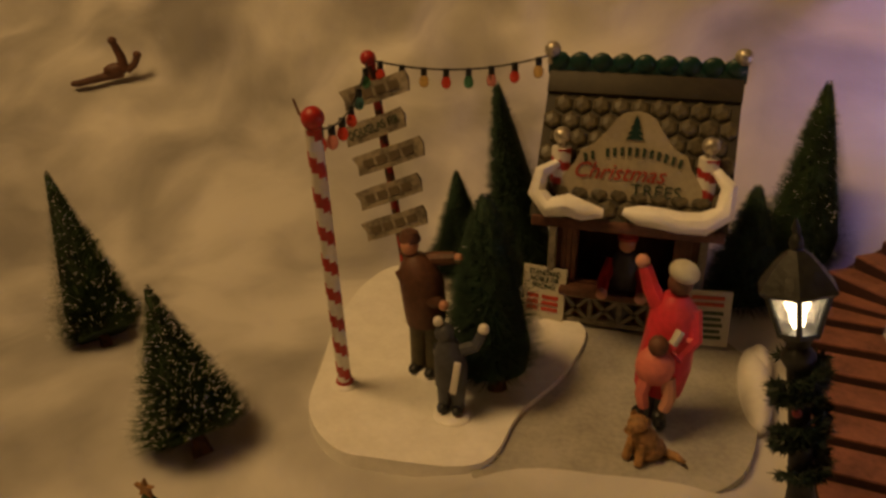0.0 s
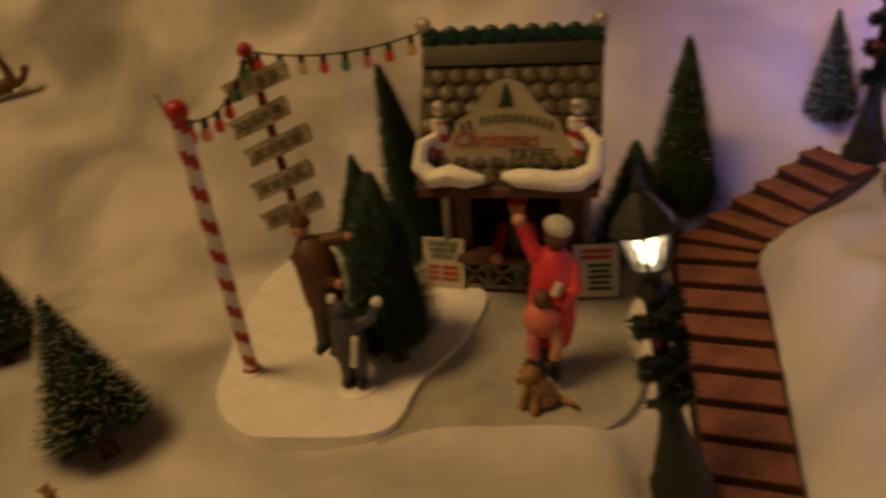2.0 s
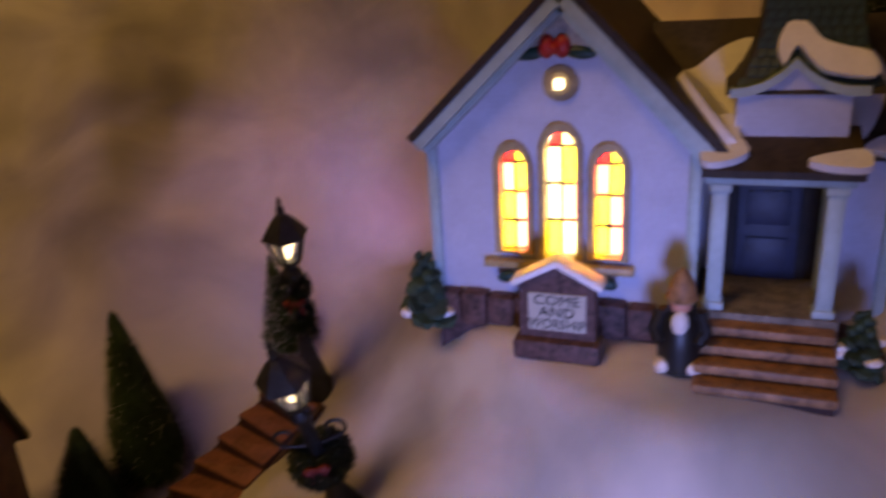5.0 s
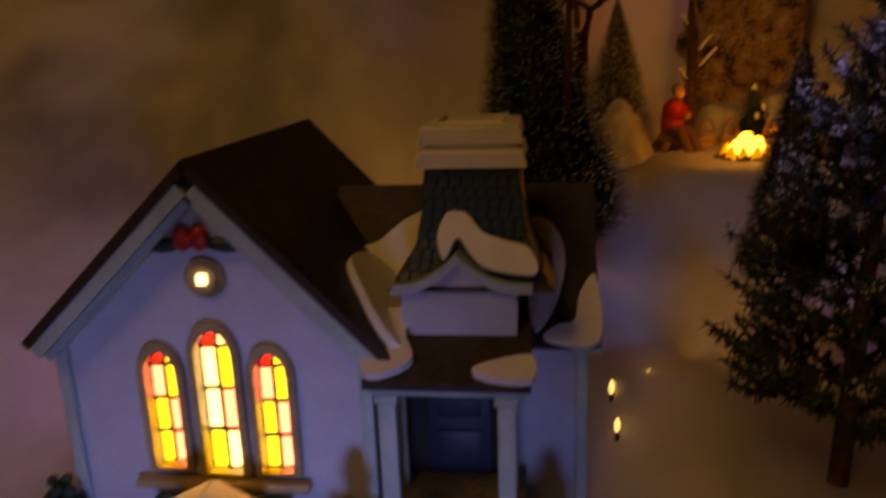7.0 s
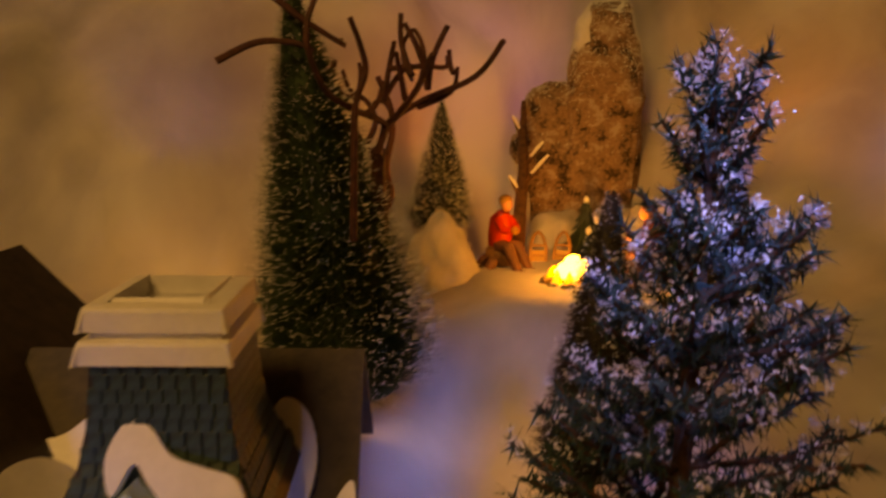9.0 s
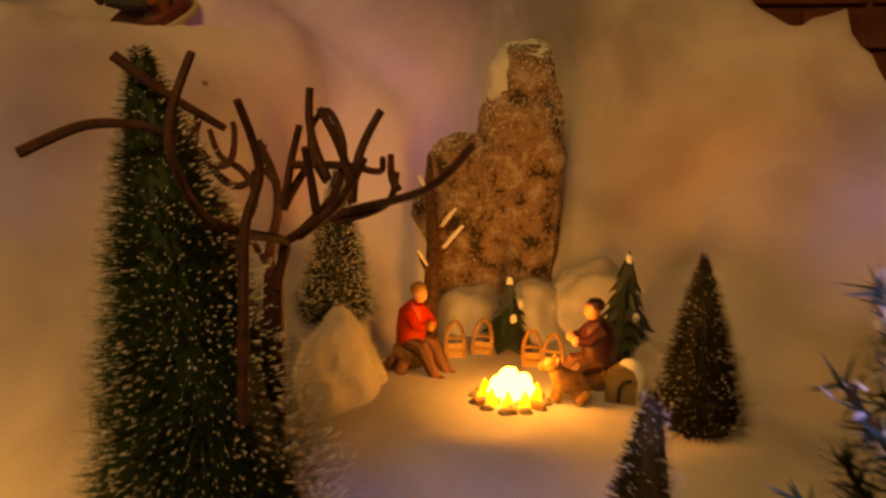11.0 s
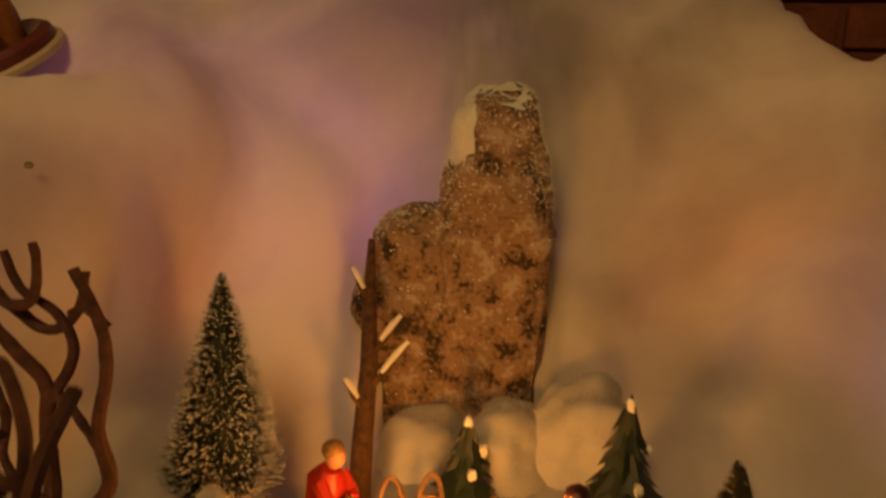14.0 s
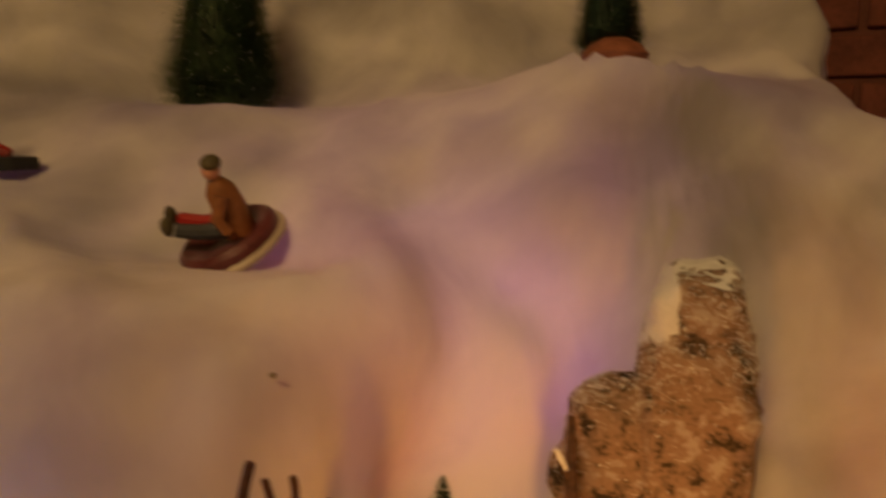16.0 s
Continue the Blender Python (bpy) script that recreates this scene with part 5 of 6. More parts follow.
        for (z0, g0), (z1, g1) in zip(table, table[1:]):
            if z <= z1:
                return g0 + (g1 - g0) * (z - z0) / (z1 - z0), (g0 - g1) / (z1 - z0)
        return 0.0, 0.0
    for row in range(11):
        z = 0.1145 + row * 0.0037
        gr, tilt = grow_at(z)
        x0, x1, y0, y1 = 0.0795 - gr, 0.1120 + gr, 0.0125 - gr * 0.8, 0.0480 + gr * 0.8
        for side in range(2):
            span = (x1 - x0) if side == 0 else (y1 - y0)
            n = int(span / 0.0038)
            for c in range(n):
                u = (c + 0.5 + 0.25 * (row % 2)) / n
                if u > 0.99:
                    continue
                ob = new("slate", tile)
                ob.parent = tower
                lean = Matrix.Rotation(-math.atan(tilt) * (1.0 if side == 0 else 0.9), 4, "X")
                if side == 0:
                    ob.matrix_local = Matrix.Translation((x0 + u * span, y0 - 0.0003, z)) @ lean @ Matrix.Rotation(rnd.uniform(-.05, .05), 4, "Y")
                else:
                    ob.matrix_local = Matrix.Translation((x1 + 0.0003, y0 + u * span, z)) @ Matrix.Rotation(radians(90), 4, "Z") @ lean @ Matrix.Rotation(rnd.uniform(-.05, .05), 4, "Y")
    for z, gr, hh in ((0.1562, 0.0016, 0.0050), (0.1603, -0.0012, 0.0036), (0.1645, 0.0004, 0.0052)):
        bm = bmesh.new()
        x0, x1, y0, y1 = 0.0785 - gr, 0.1130 + gr, 0.0115 - gr, 0.0490 + gr
        slab(bm, [(x0, y0), (x1, y0), (x1, y1), (x0, y1)], hh, Matrix.Translation((0, 0, z - hh / 2)), [[(x0 + 0.006, y0 + 0.006), (x1 - 0.006, y0 + 0.006), (x1 - 0.006, y1 - 0.006), (x0 + 0.006, y1 - 0.006)]])
        rounded(bm, 0.0012, 2)
        part("cornice", bm, SNOW, ch, "white rounded cornice")
    # snow lying on the roofs
    wing = Matrix.Translation((0, 0.0240, 0.0805)) @ Matrix.Rotation(math.atan2(0.054, 0.056), 4, "X")
    snow_patch(ch, wing, [(0.122, 0.002), (0.1425, 0.001), (0.1425, 0.030), (0.136, 0.022), (0.1335, 0.010), (0.127, 0.008)])
    snow_patch(ch, wing, [(0.117, 0.008), (0.125, 0.014), (0.1305, 0.034), (0.128, 0.050), (0.120, 0.058), (0.115, 0.050)])
    snow_patch(ch, wing, [(0.044, 0.012), (0.058, 0.002), (0.076, 0.004), (0.082, 0.040), (0.078, 0.062), (0.064, 0.058), (0.052, 0.046), (0.042, 0.040)])
    porch = Matrix.Translation((0, -0.017, 0.0838)) @ Matrix.Rotation(math.atan2(0.0130, 0.027), 4, "X")
    snow_patch(ch, porch, [(0.0585, 0.003), (0.066, 0.001), (0.076, 0.008), (0.072, 0.020), (0.074, 0.031), (0.062, 0.031), (0.0585, 0.020)])
    snow_patch(ch, porch, [(0.097, 0.004), (0.104, 0.0), (0.1175, 0.0), (0.1175, 0.010), (0.108, 0.009)])
    front = Matrix.Translation((0, 0.0035, 0.1165)) @ Matrix.Rotation(radians(62), 4, "X")
    snow_patch(ch, front, [(0.0865, 0.004), (0.0910, 0.012), (0.0960, 0.006), (0.102, 0.001), (0.1185, -0.001), (0.1165, 0.008), (0.108, 0.011), (0.100, 0.014), (0.094, 0.021), (0.088, 0.022), (0.084, 0.013)], 0.0035)
    snow_patch(ch, Matrix.Translation((0.0585, 0.028, 0.1015)) @ Matrix.Rotation(radians(46), 4, "Y"), [(-0.018, -0.006), (-0.006, -0.022), (0.008, -0.034), (0.018, -0.030), (0.016, 0.012), (-0.002, 0.018), (-0.014, 0.012)])
    return ch


build_church()
CHURCH = pose(0.4317, 0.0114, 0.113, 0, 0, -36.87)


def build_church_sign():
    s = thing("church_sign", CHURCH @ Matrix.Translation((0.0035, -0.0305, 0.0)), "small dark gabled notice board in front of the church", "sign")
    bm = bmesh.new()
    slab(bm, [(-0.0165, 0.008), (0.0165, 0.008), (0.0165, 0.034), (0, 0.0425), (-0.0165, 0.034)], 0.007, upright())
    rounded(bm, 0.0006, 1)
    board = part("board", bm, CHBRICK, s)
    bm = bmesh.new()
    box(bm, (0, 0.003, 0.0045), (0.0385, 0.016, 0.010), bevel=0.0022)
    part("plinth", bm, CHBRICK, s)
    bm = bmesh.new()
    slab(bm, [(-0.0125, 0.0135), (0.0125, 0.0135), (0.0125, 0.031), (-0.0125, 0.031)], 0.0008, Matrix.Translation((0, -0.0010, 0)) @ upright())
    part("panel", bm, PAPER, board)
    face = Matrix.Translation((0, -0.0012, 0)) @ Matrix.Rotation(radians(90), 4, "X")
    for t, z in (("COME", 0.0278), ("AND", 0.0222), ("WORSHIP", 0.0166)):
        writing(t, 0.0066, face @ Matrix.Translation((0, z, 0)), BLACK, board, squeeze=0.85 if len(t) > 5 else 1.1)
    for sgn in (-1, 1):
        bm = bmesh.new()
        box(bm, (sgn * 0.0098, 0.003, 0.0402), (0.0230, 0.0125, 0.0034), Matrix.Rotation(sgn * radians(28), 3, "Y"), 0.0014)
        part("snowy_roof", bm, SNOW, s, "thick snow on the little roof")


build_church_sign()


def gnome(bm):
    tube(bm, [(0, 0, 0.001), (0, 0, 0.012), (0, 0, 0.022), (0, 0, 0.030)], [0.0085, 0.0092, 0.0084, 0.0045], 12, 0)
    ball(bm, (0, -0.0060, 0.0235), (0.0038, 0.0030, 0.0064), 2, 1)
    ball(bm, (0, -0.0030, 0.0310), (0.0044, 0.0042, 0.0040), 2, 2)
    lathe(bm, [(0.0062, 0.0), (0.0066, 0.0014), (0.0058, 0.0026), (0.0050, 0.0070), (0.0030, 0.0115), (0.0006, 0.0140)], 14, 3, (0, -0.001, 0.0325))
    for s in (-1, 1):
        ball(bm, (s * 0.0062, -0.0045, 0.0040), (0.0036, 0.0052, 0.0038), 2, 1)
        tube(bm, [(s * 0.0072, 0, 0.026), (s * 0.0098, -0.003, 0.019), (s * 0.0072, -0.006, 0.015)], [0.0034, 0.0031, 0.0026], 8, 0)


ob = figurine("gnome_figurine", "moulded gnome with tan cap and white beard", gnome, CHURCH @ Matrix.Translation((0.0545, -0.028, 0.0)), (BLACK, WHITE, SKIN, LOG))


def build_shrub(at, size, label, seed):
    s = thing("shrub", CHURCH @ Matrix.Translation(at), label, "shrub")
    rnd = random.Random(seed)
    bm = bmesh.new()
    for i in range(26):
        t = i / 26
        a = i * 2.4
        r = size * 0.36 * (1 - t * 0.75)
        ball(bm, (r * 0.6 * math.cos(a), r * 0.6 * math.sin(a), size * (0.08 + t * 0.85)), (r * 0.55, r * 0.55, size * 0.09), 1, 0, Euler((rnd.random(), rnd.random(), 0)).to_matrix())
    part("foliage", bm, NEEDLE2, s)
    bm = bmesh.new()
    for i in range(5):
        a = rnd.random() * 6.28
        ball(bm, (size * 0.24 * math.cos(a), size * 0.24 * math.sin(a), size * rnd.uniform(0.1, 0.5)), (size * 0.12, size * 0.10, size * 0.07), 2)
    part("snow_cap", bm, SNOW, s)


build_shrub((-0.0660, -0.010, 0.0), 0.040, "dark green moulded shrub with snow beside the church", 4)
build_shrub((0.1230, -0.016, 0.0), 0.030, "dark green moulded shrub beside the porch steps", 8)


def fairy_light(place, seed):
    f = thing("fairy_light", Matrix.Translation(place), "small warm bulb half sunk in the cotton snow", "light", "fairy lights")
    bm = bmesh.new()
    lathe(bm, [(0.0007, -0.002), (0.0012, 0.0), (0.0013, 0.0018), (0.0008, 0.0034), (0.0002, 0.0044)], 10)
    part("bulb", bm, MINI_ON, f)
    bm = bmesh.new()
    rod(bm, (0, 0, -0.006), (0, 0, -0.0025), 0.0011, 0.0010, 8)
    part("socket", bm, GREEN, f)


for n, (x, y) in enumerate(((0.153, 0.046), (-0.095, 0.06), (0.152, 0.062), (0.169, 0.070))):
    p = CHURCH @ Vector((x, y, 0))
    fairy_light((p.x, p.y, ground_z(p.x, p.y) - 0.0040), n)

# ---- the camp by the rock ----
CAMP = pose(0.787, 0.061, 0.229, 0, 0, -52.8)


def build_fire():
    f = thing("camp_fire", CAMP, "glowing camp fire ringed with stones", "fire")
    rnd = random.Random(2)
    for k in range(11):
        a = k * math.tau / 11
        bm = bmesh.new()
        r = rnd.uniform(0.0034, 0.0046)
        ball(bm, (0.0165 * math.cos(a), 0.0150 * math.sin(a), 0.0016), (r, r * 0.9, r * 0.8), 2)
        for v in bm.verts:
            v.co += v.co.normalized() * noise.noise(v.co * 300) * 0.001
        part("hearth_stone", bm, STONE, f)
    for k in range(16):
        a, rr = k * 2.4, 0.0022 * math.sqrt(k)
        bm = bmesh.new()
        ball(bm, (rr * math.cos(a), rr * math.sin(a), 0.0150 - rr * 0.85 + rnd.uniform(-.001, .001)), (rnd.uniform(.0030, .0046), rnd.uniform(.0030, .0044), rnd.uniform(.0036, .0056)), 2)
        for v in bm.verts:
            v.co += v.co.normalized() * noise.noise(v.co * 260 + Vector((k, 0, 0))) * 0.0014
        part("ember", bm, EMBER, f)
    for k in range(10):
        a = k * math.tau / 10 + 0.2
        bm = bmesh.new()
        lathe(bm, [(0.0004, 0), (0.0030, 0.002), (0.0026, 0.0055), (0.0004, 0.0100)], 7, at=(0.0132 * math.cos(a), 0.0115 * math.sin(a), 0.0015))
        part("flame", bm, FLAMETIP, f)
    for k, (a, l) in enumerate(((0.4, 0.036), (1.6, 0.034), (2.6, 0.036))):
        bm = bmesh.new()
        d = Vector((math.cos(a), math.sin(a), 0)) * l / 2
        tube(bm, [-d + Vector((0, 0, 0.003)), Vector((0, 0, 0.006)), d + Vector((0, 0, 0.003))], [0.0026, 0.0028, 0.0024], 8)
        part("log", bm, LOG, f)


build_fire()


def camper(bm):
    ball(bm, (-0.001, 0.002, 0.010), (0.0125, 0.0105, 0.0105), 2, 4)
    tube(bm, [(0, 0, 0.018), (0.0005, 0, 0.027), (0.0015, 0, 0.037), (0.0035, 0, 0.043)], [0.0088, 0.0092, 0.0088, 0.0044], 12, 0)
    for s in (-1, 1):
        tube(bm, [(0.003, s * 0.006, 0.038), (0.009, s * 0.007, 0.031), (0.013, s * 0.004, 0.030)], [0.0038, 0.0034, 0.0028], 8, 0)
        tube(bm, [(0.002, s * 0.004, 0.019), (0.013, s * 0.005, 0.018), (0.020, s * 0.006, 0.008), (0.024, s * 0.006, 0.002)], [0.0050, 0.0046, 0.0037, 0.0032], 9, 1)
        ball(bm, (0.0265, s * 0.006, 0.0022), (0.0048, 0.0028, 0.0024), 2, 1)
    ball(bm, (0.0145, 0, 0.0305), 0.0032, 2, 3)
    ball(bm, (0.0060, 0, 0.0485), (0.0046, 0.0044, 0.0054), 2, 2)
    ball(bm, (0.0046, 0, 0.0515), (0.0052, 0.0050, 0.0044), 2, 3)
    tube(bm, [(-0.008, -0.012, 0.002), (-0.004, -0.010, 0.010)], [0.0042, 0.0034], 9, 5)
    tube(bm, [(0.002, -0.013, 0.002), (0.004, -0.010, 0.010)], [0.0042, 0.0034], 9, 5)


figurine("figurine", "moulded camper in red jacket sitting on a log", camper, CAMP @ pose(-0.052, 0.048, -0.002, 0, 0, -32) @ Matrix.Scale(0.90, 4), (RED, BROWN, SKIN, TAN, LOG, BROWN))


def camper_two(bm):
    ball(bm, (0, 0.002, 0.008), (0.0115, 0.0100, 0.0090), 2, 3)
    tube(bm, [(0, 0, 0.014), (-0.001, 0, 0.023), (-0.002, 0, 0.031), (-0.004, 0, 0.036)], [0.0086, 0.0092, 0.0084, 0.0040], 12, 0)
    for s in (-1, 1):
        tube(bm, [(-0.002, s * 0.006, 0.032), (-0.009, s * 0.006, 0.026), (-0.014, s * 0.004, 0.026)], [0.0036, 0.0032, 0.0026], 8, 0)
        tube(bm, [(-0.002, s * 0.004, 0.014), (-0.012, s * 0.005, 0.013), (-0.018, s * 0.006, 0.002)], [0.0048, 0.0042, 0.0034], 9, 1)
        ball(bm, (-0.0145, s * 0.004, 0.026), 0.0026, 2, 2)
    ball(bm, (-0.0058, 0, 0.0405), (0.0042, 0.0042, 0.0050), 2, 2)
    ball(bm, (-0.0044, 0, 0.0435), (0.0048, 0.0046, 0.0038), 2, 0)


figurine("figurine", "moulded camper in dark coat sitting by the fire", camper_two, CAMP @ pose(0.046, 0.026, 0.002, 0, 0, 12) @ Matrix.Scale(1.0, 4), (material("oxblood_coat_paint", (0.060, 0.018, 0.020), 0.35, vary=0.3), BROWN, SKIN, LOG))


def hound(bm):
    tube(bm, [(0.006, 0, 0.006), (0, 0, 0.010), (-0.006, 0, 0.013), (-0.009, 0, 0.017)], [0.0060, 0.0062, 0.0052, 0.0036], 10, 0)
    ball(bm, (-0.0105, 0, 0.0195), (0.0048, 0.0036, 0.0036), 2, 0)
    tube(bm, [(-0.013, 0, 0.0190), (-0.017, 0, 0.0180)], [0.0023, 0.0015], 8, 0)
    for s in (-1, 1):
        tube(bm, [(-0.006, s * 0.003, 0.010), (-0.008, s * 0.003, 0.001)], [0.0023, 0.0018], 8, 0)
        tube(bm, [(0.006, s * 0.004, 0.007), (0.002, s * 0.005, 0.001)], [0.0030, 0.0020], 8, 0)
        ball(bm, (-0.0085, s * 0.0030, 0.0215), (0.0012, 0.0012, 0.0028), 1, 0)


figurine("dog_figurine", "small brown moulded dog lying by the fire", hound, CAMP @ pose(0.030, 0.006, 0.001, 0, 0, 8), (LOG,))


def snowshoe(at, turn, lean):
    s = thing("snowshoe", CAMP @ pose(*at, lean, 0, turn) @ Matrix.Diagonal((1.1, 1, 1.02, 1)), "tan wooden snowshoe standing in the snow", "snowshoe", "snowshoes")
    bm = bmesh.new()
    pts = []
    for i in range(25):
        a = i / 24 * math.tau
        pts.append((0.0048 * math.sin(a) * (1.0 + 0.15 * math.cos(a)), 0, 0.0165 - 0.0135 * math.cos(a) * (1.15 if math.cos(a) > 0 else 0.9)))
    tube(bm, pts, 0.0011, 7)
    part("hoop", bm, LOG, s)
    bm = bmesh.new()
    slab(bm, [(-0.0032, 0.005), (0.0032, 0.005), (0.0044, 0.012), (0.0045, 0.0165), (-0.0045, 0.0165), (-0.0044, 0.012)], 0.0008, upright())
    part("webbing", bm, material("pale_rawhide", (0.42, 0.26, 0.10), 0.5, vary=0.2) if "pale_rawhide" not in bpy.data.materials else bpy.data.materials["pale_rawhide"], s)
    bm = bmesh.new()
    for z in (0.0195, 0.0125):
        rod(bm, (-0.0046, -0.0004, z), (0.0046, -0.0004, z), 0.0009, None, 6)
    part("crossbar", bm, LOG, s)


for at, turn, lean in (((-0.0270, 0.061, -0.007), 12, -20), ((-0.0130, 0.067, -0.007), -6, -20), ((0.0155, 0.051, -0.007), 6, -22), ((0.0240, 0.045, -0.007), -12, -22)):
    snowshoe(at, turn, lean)


def build_pack():
    p = thing("bedroll_pack", CAMP @ pose(0.0545, 0.010, 0.0, 0, 0, -10), "tan moulded bedroll with a dark strap in the snow", "pack")
    bm = bmesh.new()
    slab(bm, [(-0.0075, 0), (0.0075, 0), (0.0075, 0.012), (0.0055, 0.0165), (0, 0.0185), (-0.0055, 0.0165), (-0.0075, 0.012)], 0.012, upright())
    rounded(bm, 0.0015, 2)
    part("roll", bm, material("khaki_canvas", (0.16, 0.13, 0.075), 0.6, vary=0.2), p)
    bm = bmesh.new()
    tube(bm, [(-0.001, -0.0006, 0.001), (-0.001, -0.0006, 0.008), (0.001, -0.0006, 0.0115), (0.0045, -0.0006, 0.0125)], 0.0009, 6)
    part("strap", bm, BLACK, p)
    bm = bmesh.new()
    ball(bm, (0.004, 0.008, 0.010), (0.0085, 0.008, 0.0115), 2)
    part("snow_cap", bm, SNOW, p)


build_pack()


def resin_tree(base, height, radius, label, tiers, seed):
    t = thing("moulded_fir", Matrix.Translation(base), label, "tree", "moulded firs")
    bm = bmesh.new()
    rod(bm, (0, 0, -0.002), (0, 0, height * 0.5), radius * 0.14, radius * 0.08, 8)
    part("trunk", bm, BARK, t)
    rnd = random.Random(seed)
    bm = bmesh.new()
    for k in range(tiers):
        s = k / tiers
        r, z = radius * (1 - s * 0.86), height * (0.12 + 0.80 * s)
        n = 9
        cap = bm.verts.new((0, 0, z + height * 1.55 / tiers))
        ring = []
        for i in range(n * 2):
            a = i * math.pi / n + rnd.uniform(-.08, .08)
            q = r * (1.0 if i % 2 == 0 else 0.66) * rnd.uniform(0.86, 1.1)
            ring.append(bm.verts.new((q * math.cos(a), q * math.sin(a), z + (-0.10 if i % 2 == 0 else 0.06) * radius + rnd.uniform(-.04, .04) * radius)))
        low = bm.verts.new((0, 0, z + 0.25 * radius))
        for i in range(n * 2):
            bm.faces.new((ring[i], ring[(i + 1) % (n * 2)], cap))
            bm.faces.new((ring[(i + 1) % (n * 2)], ring[i], low))
    part("foliage", bm, FIR, t)
    for k in range(4):
        s = (0.98, 0.62, 0.45, 0.30)[k]
        a = (0, -0.6, -2.2, 0.4)[k]
        r = radius * (1 - s * 0.86) * (0.0 if k == 0 else 0.85)
        bm = bmesh.new()
        ball(bm, (r * math.cos(a), r * math.sin(a), height * (0.14 + 0.83 * s)), (0.0022, 0.0020, 0.0030), 2)
        for v in bm.verts:
            v.co += Vector((1, 1, 1)) * noise.noise(v.co * 500) * 0.0012
        part("snow_cap", bm, SNOW, t)


resin_tree((0.8545, 0.110, 0.229), 0.044, 0.0185, "small moulded fir tipped with snow behind the fire", 6, 1)
resin_tree((0.8810, 0.050, 0.226), 0.068, 0.0245, "moulded dark fir with snow patches beside the camp", 7, 2)


def build_snag():
    s = thing("bare_snag", (0, 0, 0), "brown moulded bare tree with snow on stub branches", "tree")
    bm = bmesh.new()
    tube(bm, [(0.822, 0.142, 0.236), (0.826, 0.145, 0.262), (0.838, 0.155, 0.290), (0.852, 0.171, 0.315), (0.862, 0.181, 0.338)], [0.0052, 0.0046, 0.0040, 0.0032, 0.0016], 9)
    for v in bm.verts:
        v.co += Vector((1, 1, 0)) * noise.noise(v.co * 160) * 0.0014
    part("trunk", bm, BARK, s)
    for a, b in (((0.832, 0.150, 0.279), (0.848, 0.141, 0.300)), ((0.839, 0.156, 0.292), (0.852, 0.150, 0.309)), ((0.829, 0.148, 0.272), (0.822, 0.153, 0.286)), ((0.850, 0.169, 0.312), (0.846, 0.176, 0.327))):
        a, b = Vector(a), Vector(b)
        bm = bmesh.new()
        tube(bm, [a, a.lerp(b, 0.5) - Vector((0, 0, 0.001)), b], [0.0018, 0.0014, 0.0008], 7)
        br = part("branch", bm, BARK, s)
        bm = bmesh.new()
        tube(bm, [a.lerp(b, 0.35) + Vector((0, 0, 0.0010)), a.lerp(b, 0.7) + Vector((0, 0, 0.0014)), b + Vector((0, 0, 0.0008))], [0.0012, 0.0016, 0.0010], 7)
        part("snow", bm, SNOW, br)


build_snag()


def build_rock():
    bm = bmesh.new()
    m = pose(0.902, 0.160, 0.235, 0, 0, -47)
    for cx, cy, hw, dp, top, lean in ((0.0145, 0.004, 0.0305, 0.024, 0.180, 0.003), (-0.016, 0.004, 0.0365, 0.020, 0.119, -0.002)):
        g = bmesh.ops.create_icosphere(bm, subdivisions=5, radius=1)
        for v in g["verts"]:
            p = v.co.copy()
            q = [math.copysign(abs(c) ** e, c) for c, e in zip(p, (0.55, 0.6, 0.50))]
            z = (q[2] * 0.5 + 0.5)
            taper = 1 - 0.13 * z ** 3
            w = Vector((cx + q[0] * hw * taper + lean * z, cy + q[1] * dp, z * (top + 0.15) - 0.15))
            d = noise.noise(w * 38) * 0.0060 + noise.noise(w * 110) * 0.0030 + noise.noise(w * 300) * 0.0013
            v.co = w + p.normalized() * d
    rock = thing("bark_rock", m, "mottled brown bark-like rock dusted with snow", "rock")
    rnd = random.Random(8)
    bm.normal_update()
    sv, sf = [], []
    bm.verts.index_update()
    faces = list(bm.faces)
    for i in range(42000):
        f = rnd.choice(faces)
        c = f.calc_center_median() + Vector((rnd.uniform(-1, 1), rnd.uniform(-.2, .2), rnd.uniform(-1, 1))) * 0.0016
        high = smooth_step(0.090, 0.185, c.z) * (1.0 if c.x > 0 else 1.8)
        if rnd.random() > 0.06 + 0.40 * max(0.0, f.normal.z) + 1.1 * high:
            continue
        r = rnd.uniform(0.0002, 0.0008)
        k = len(sv)
        for o in ((1, 0, 0), (-.5, .8, -.2), (-.6, -.7, .1), (0.1, 0, 1), (0, .1, -.8)):
            sv.append(tuple(c + Vector(o) * r * rnd.uniform(0.6, 1.3)))
        sf += [(k, k + 1, k + 3), (k + 1, k + 2, k + 3), (k + 2, k, k + 3), (k + 1, k, k + 4), (k + 2, k + 1, k + 4), (k, k + 2, k + 4)]
    cap = bmesh.new()
    seen = {}
    for f in faces:
        c = f.calc_center_median()
        level = (c.z - (0.150 if c.x > 0.004 else 0.108)) * 26 + 0.5 * f.normal.z
        if level + 0.55 * noise.noise(c * 55) > 0.96:
            corner = []
            for w in f.verts:
                if w.index not in seen:
                    seen[w.index] = cap.verts.new(w.co + w.normal * 0.0009)
                corner.append(seen[w.index])
            cap.faces.new(corner)
    part("body", bm, ROCK, rock)
    tagged(part("snow_cap", cap, FLOCK, rock, "thin white snow on the crown", flip=False), kind="stuff")
    me = bpy.data.meshes.new("snow_dust")
    me.from_pydata(sv, [], sf)
    me.materials.append(FLOCK)
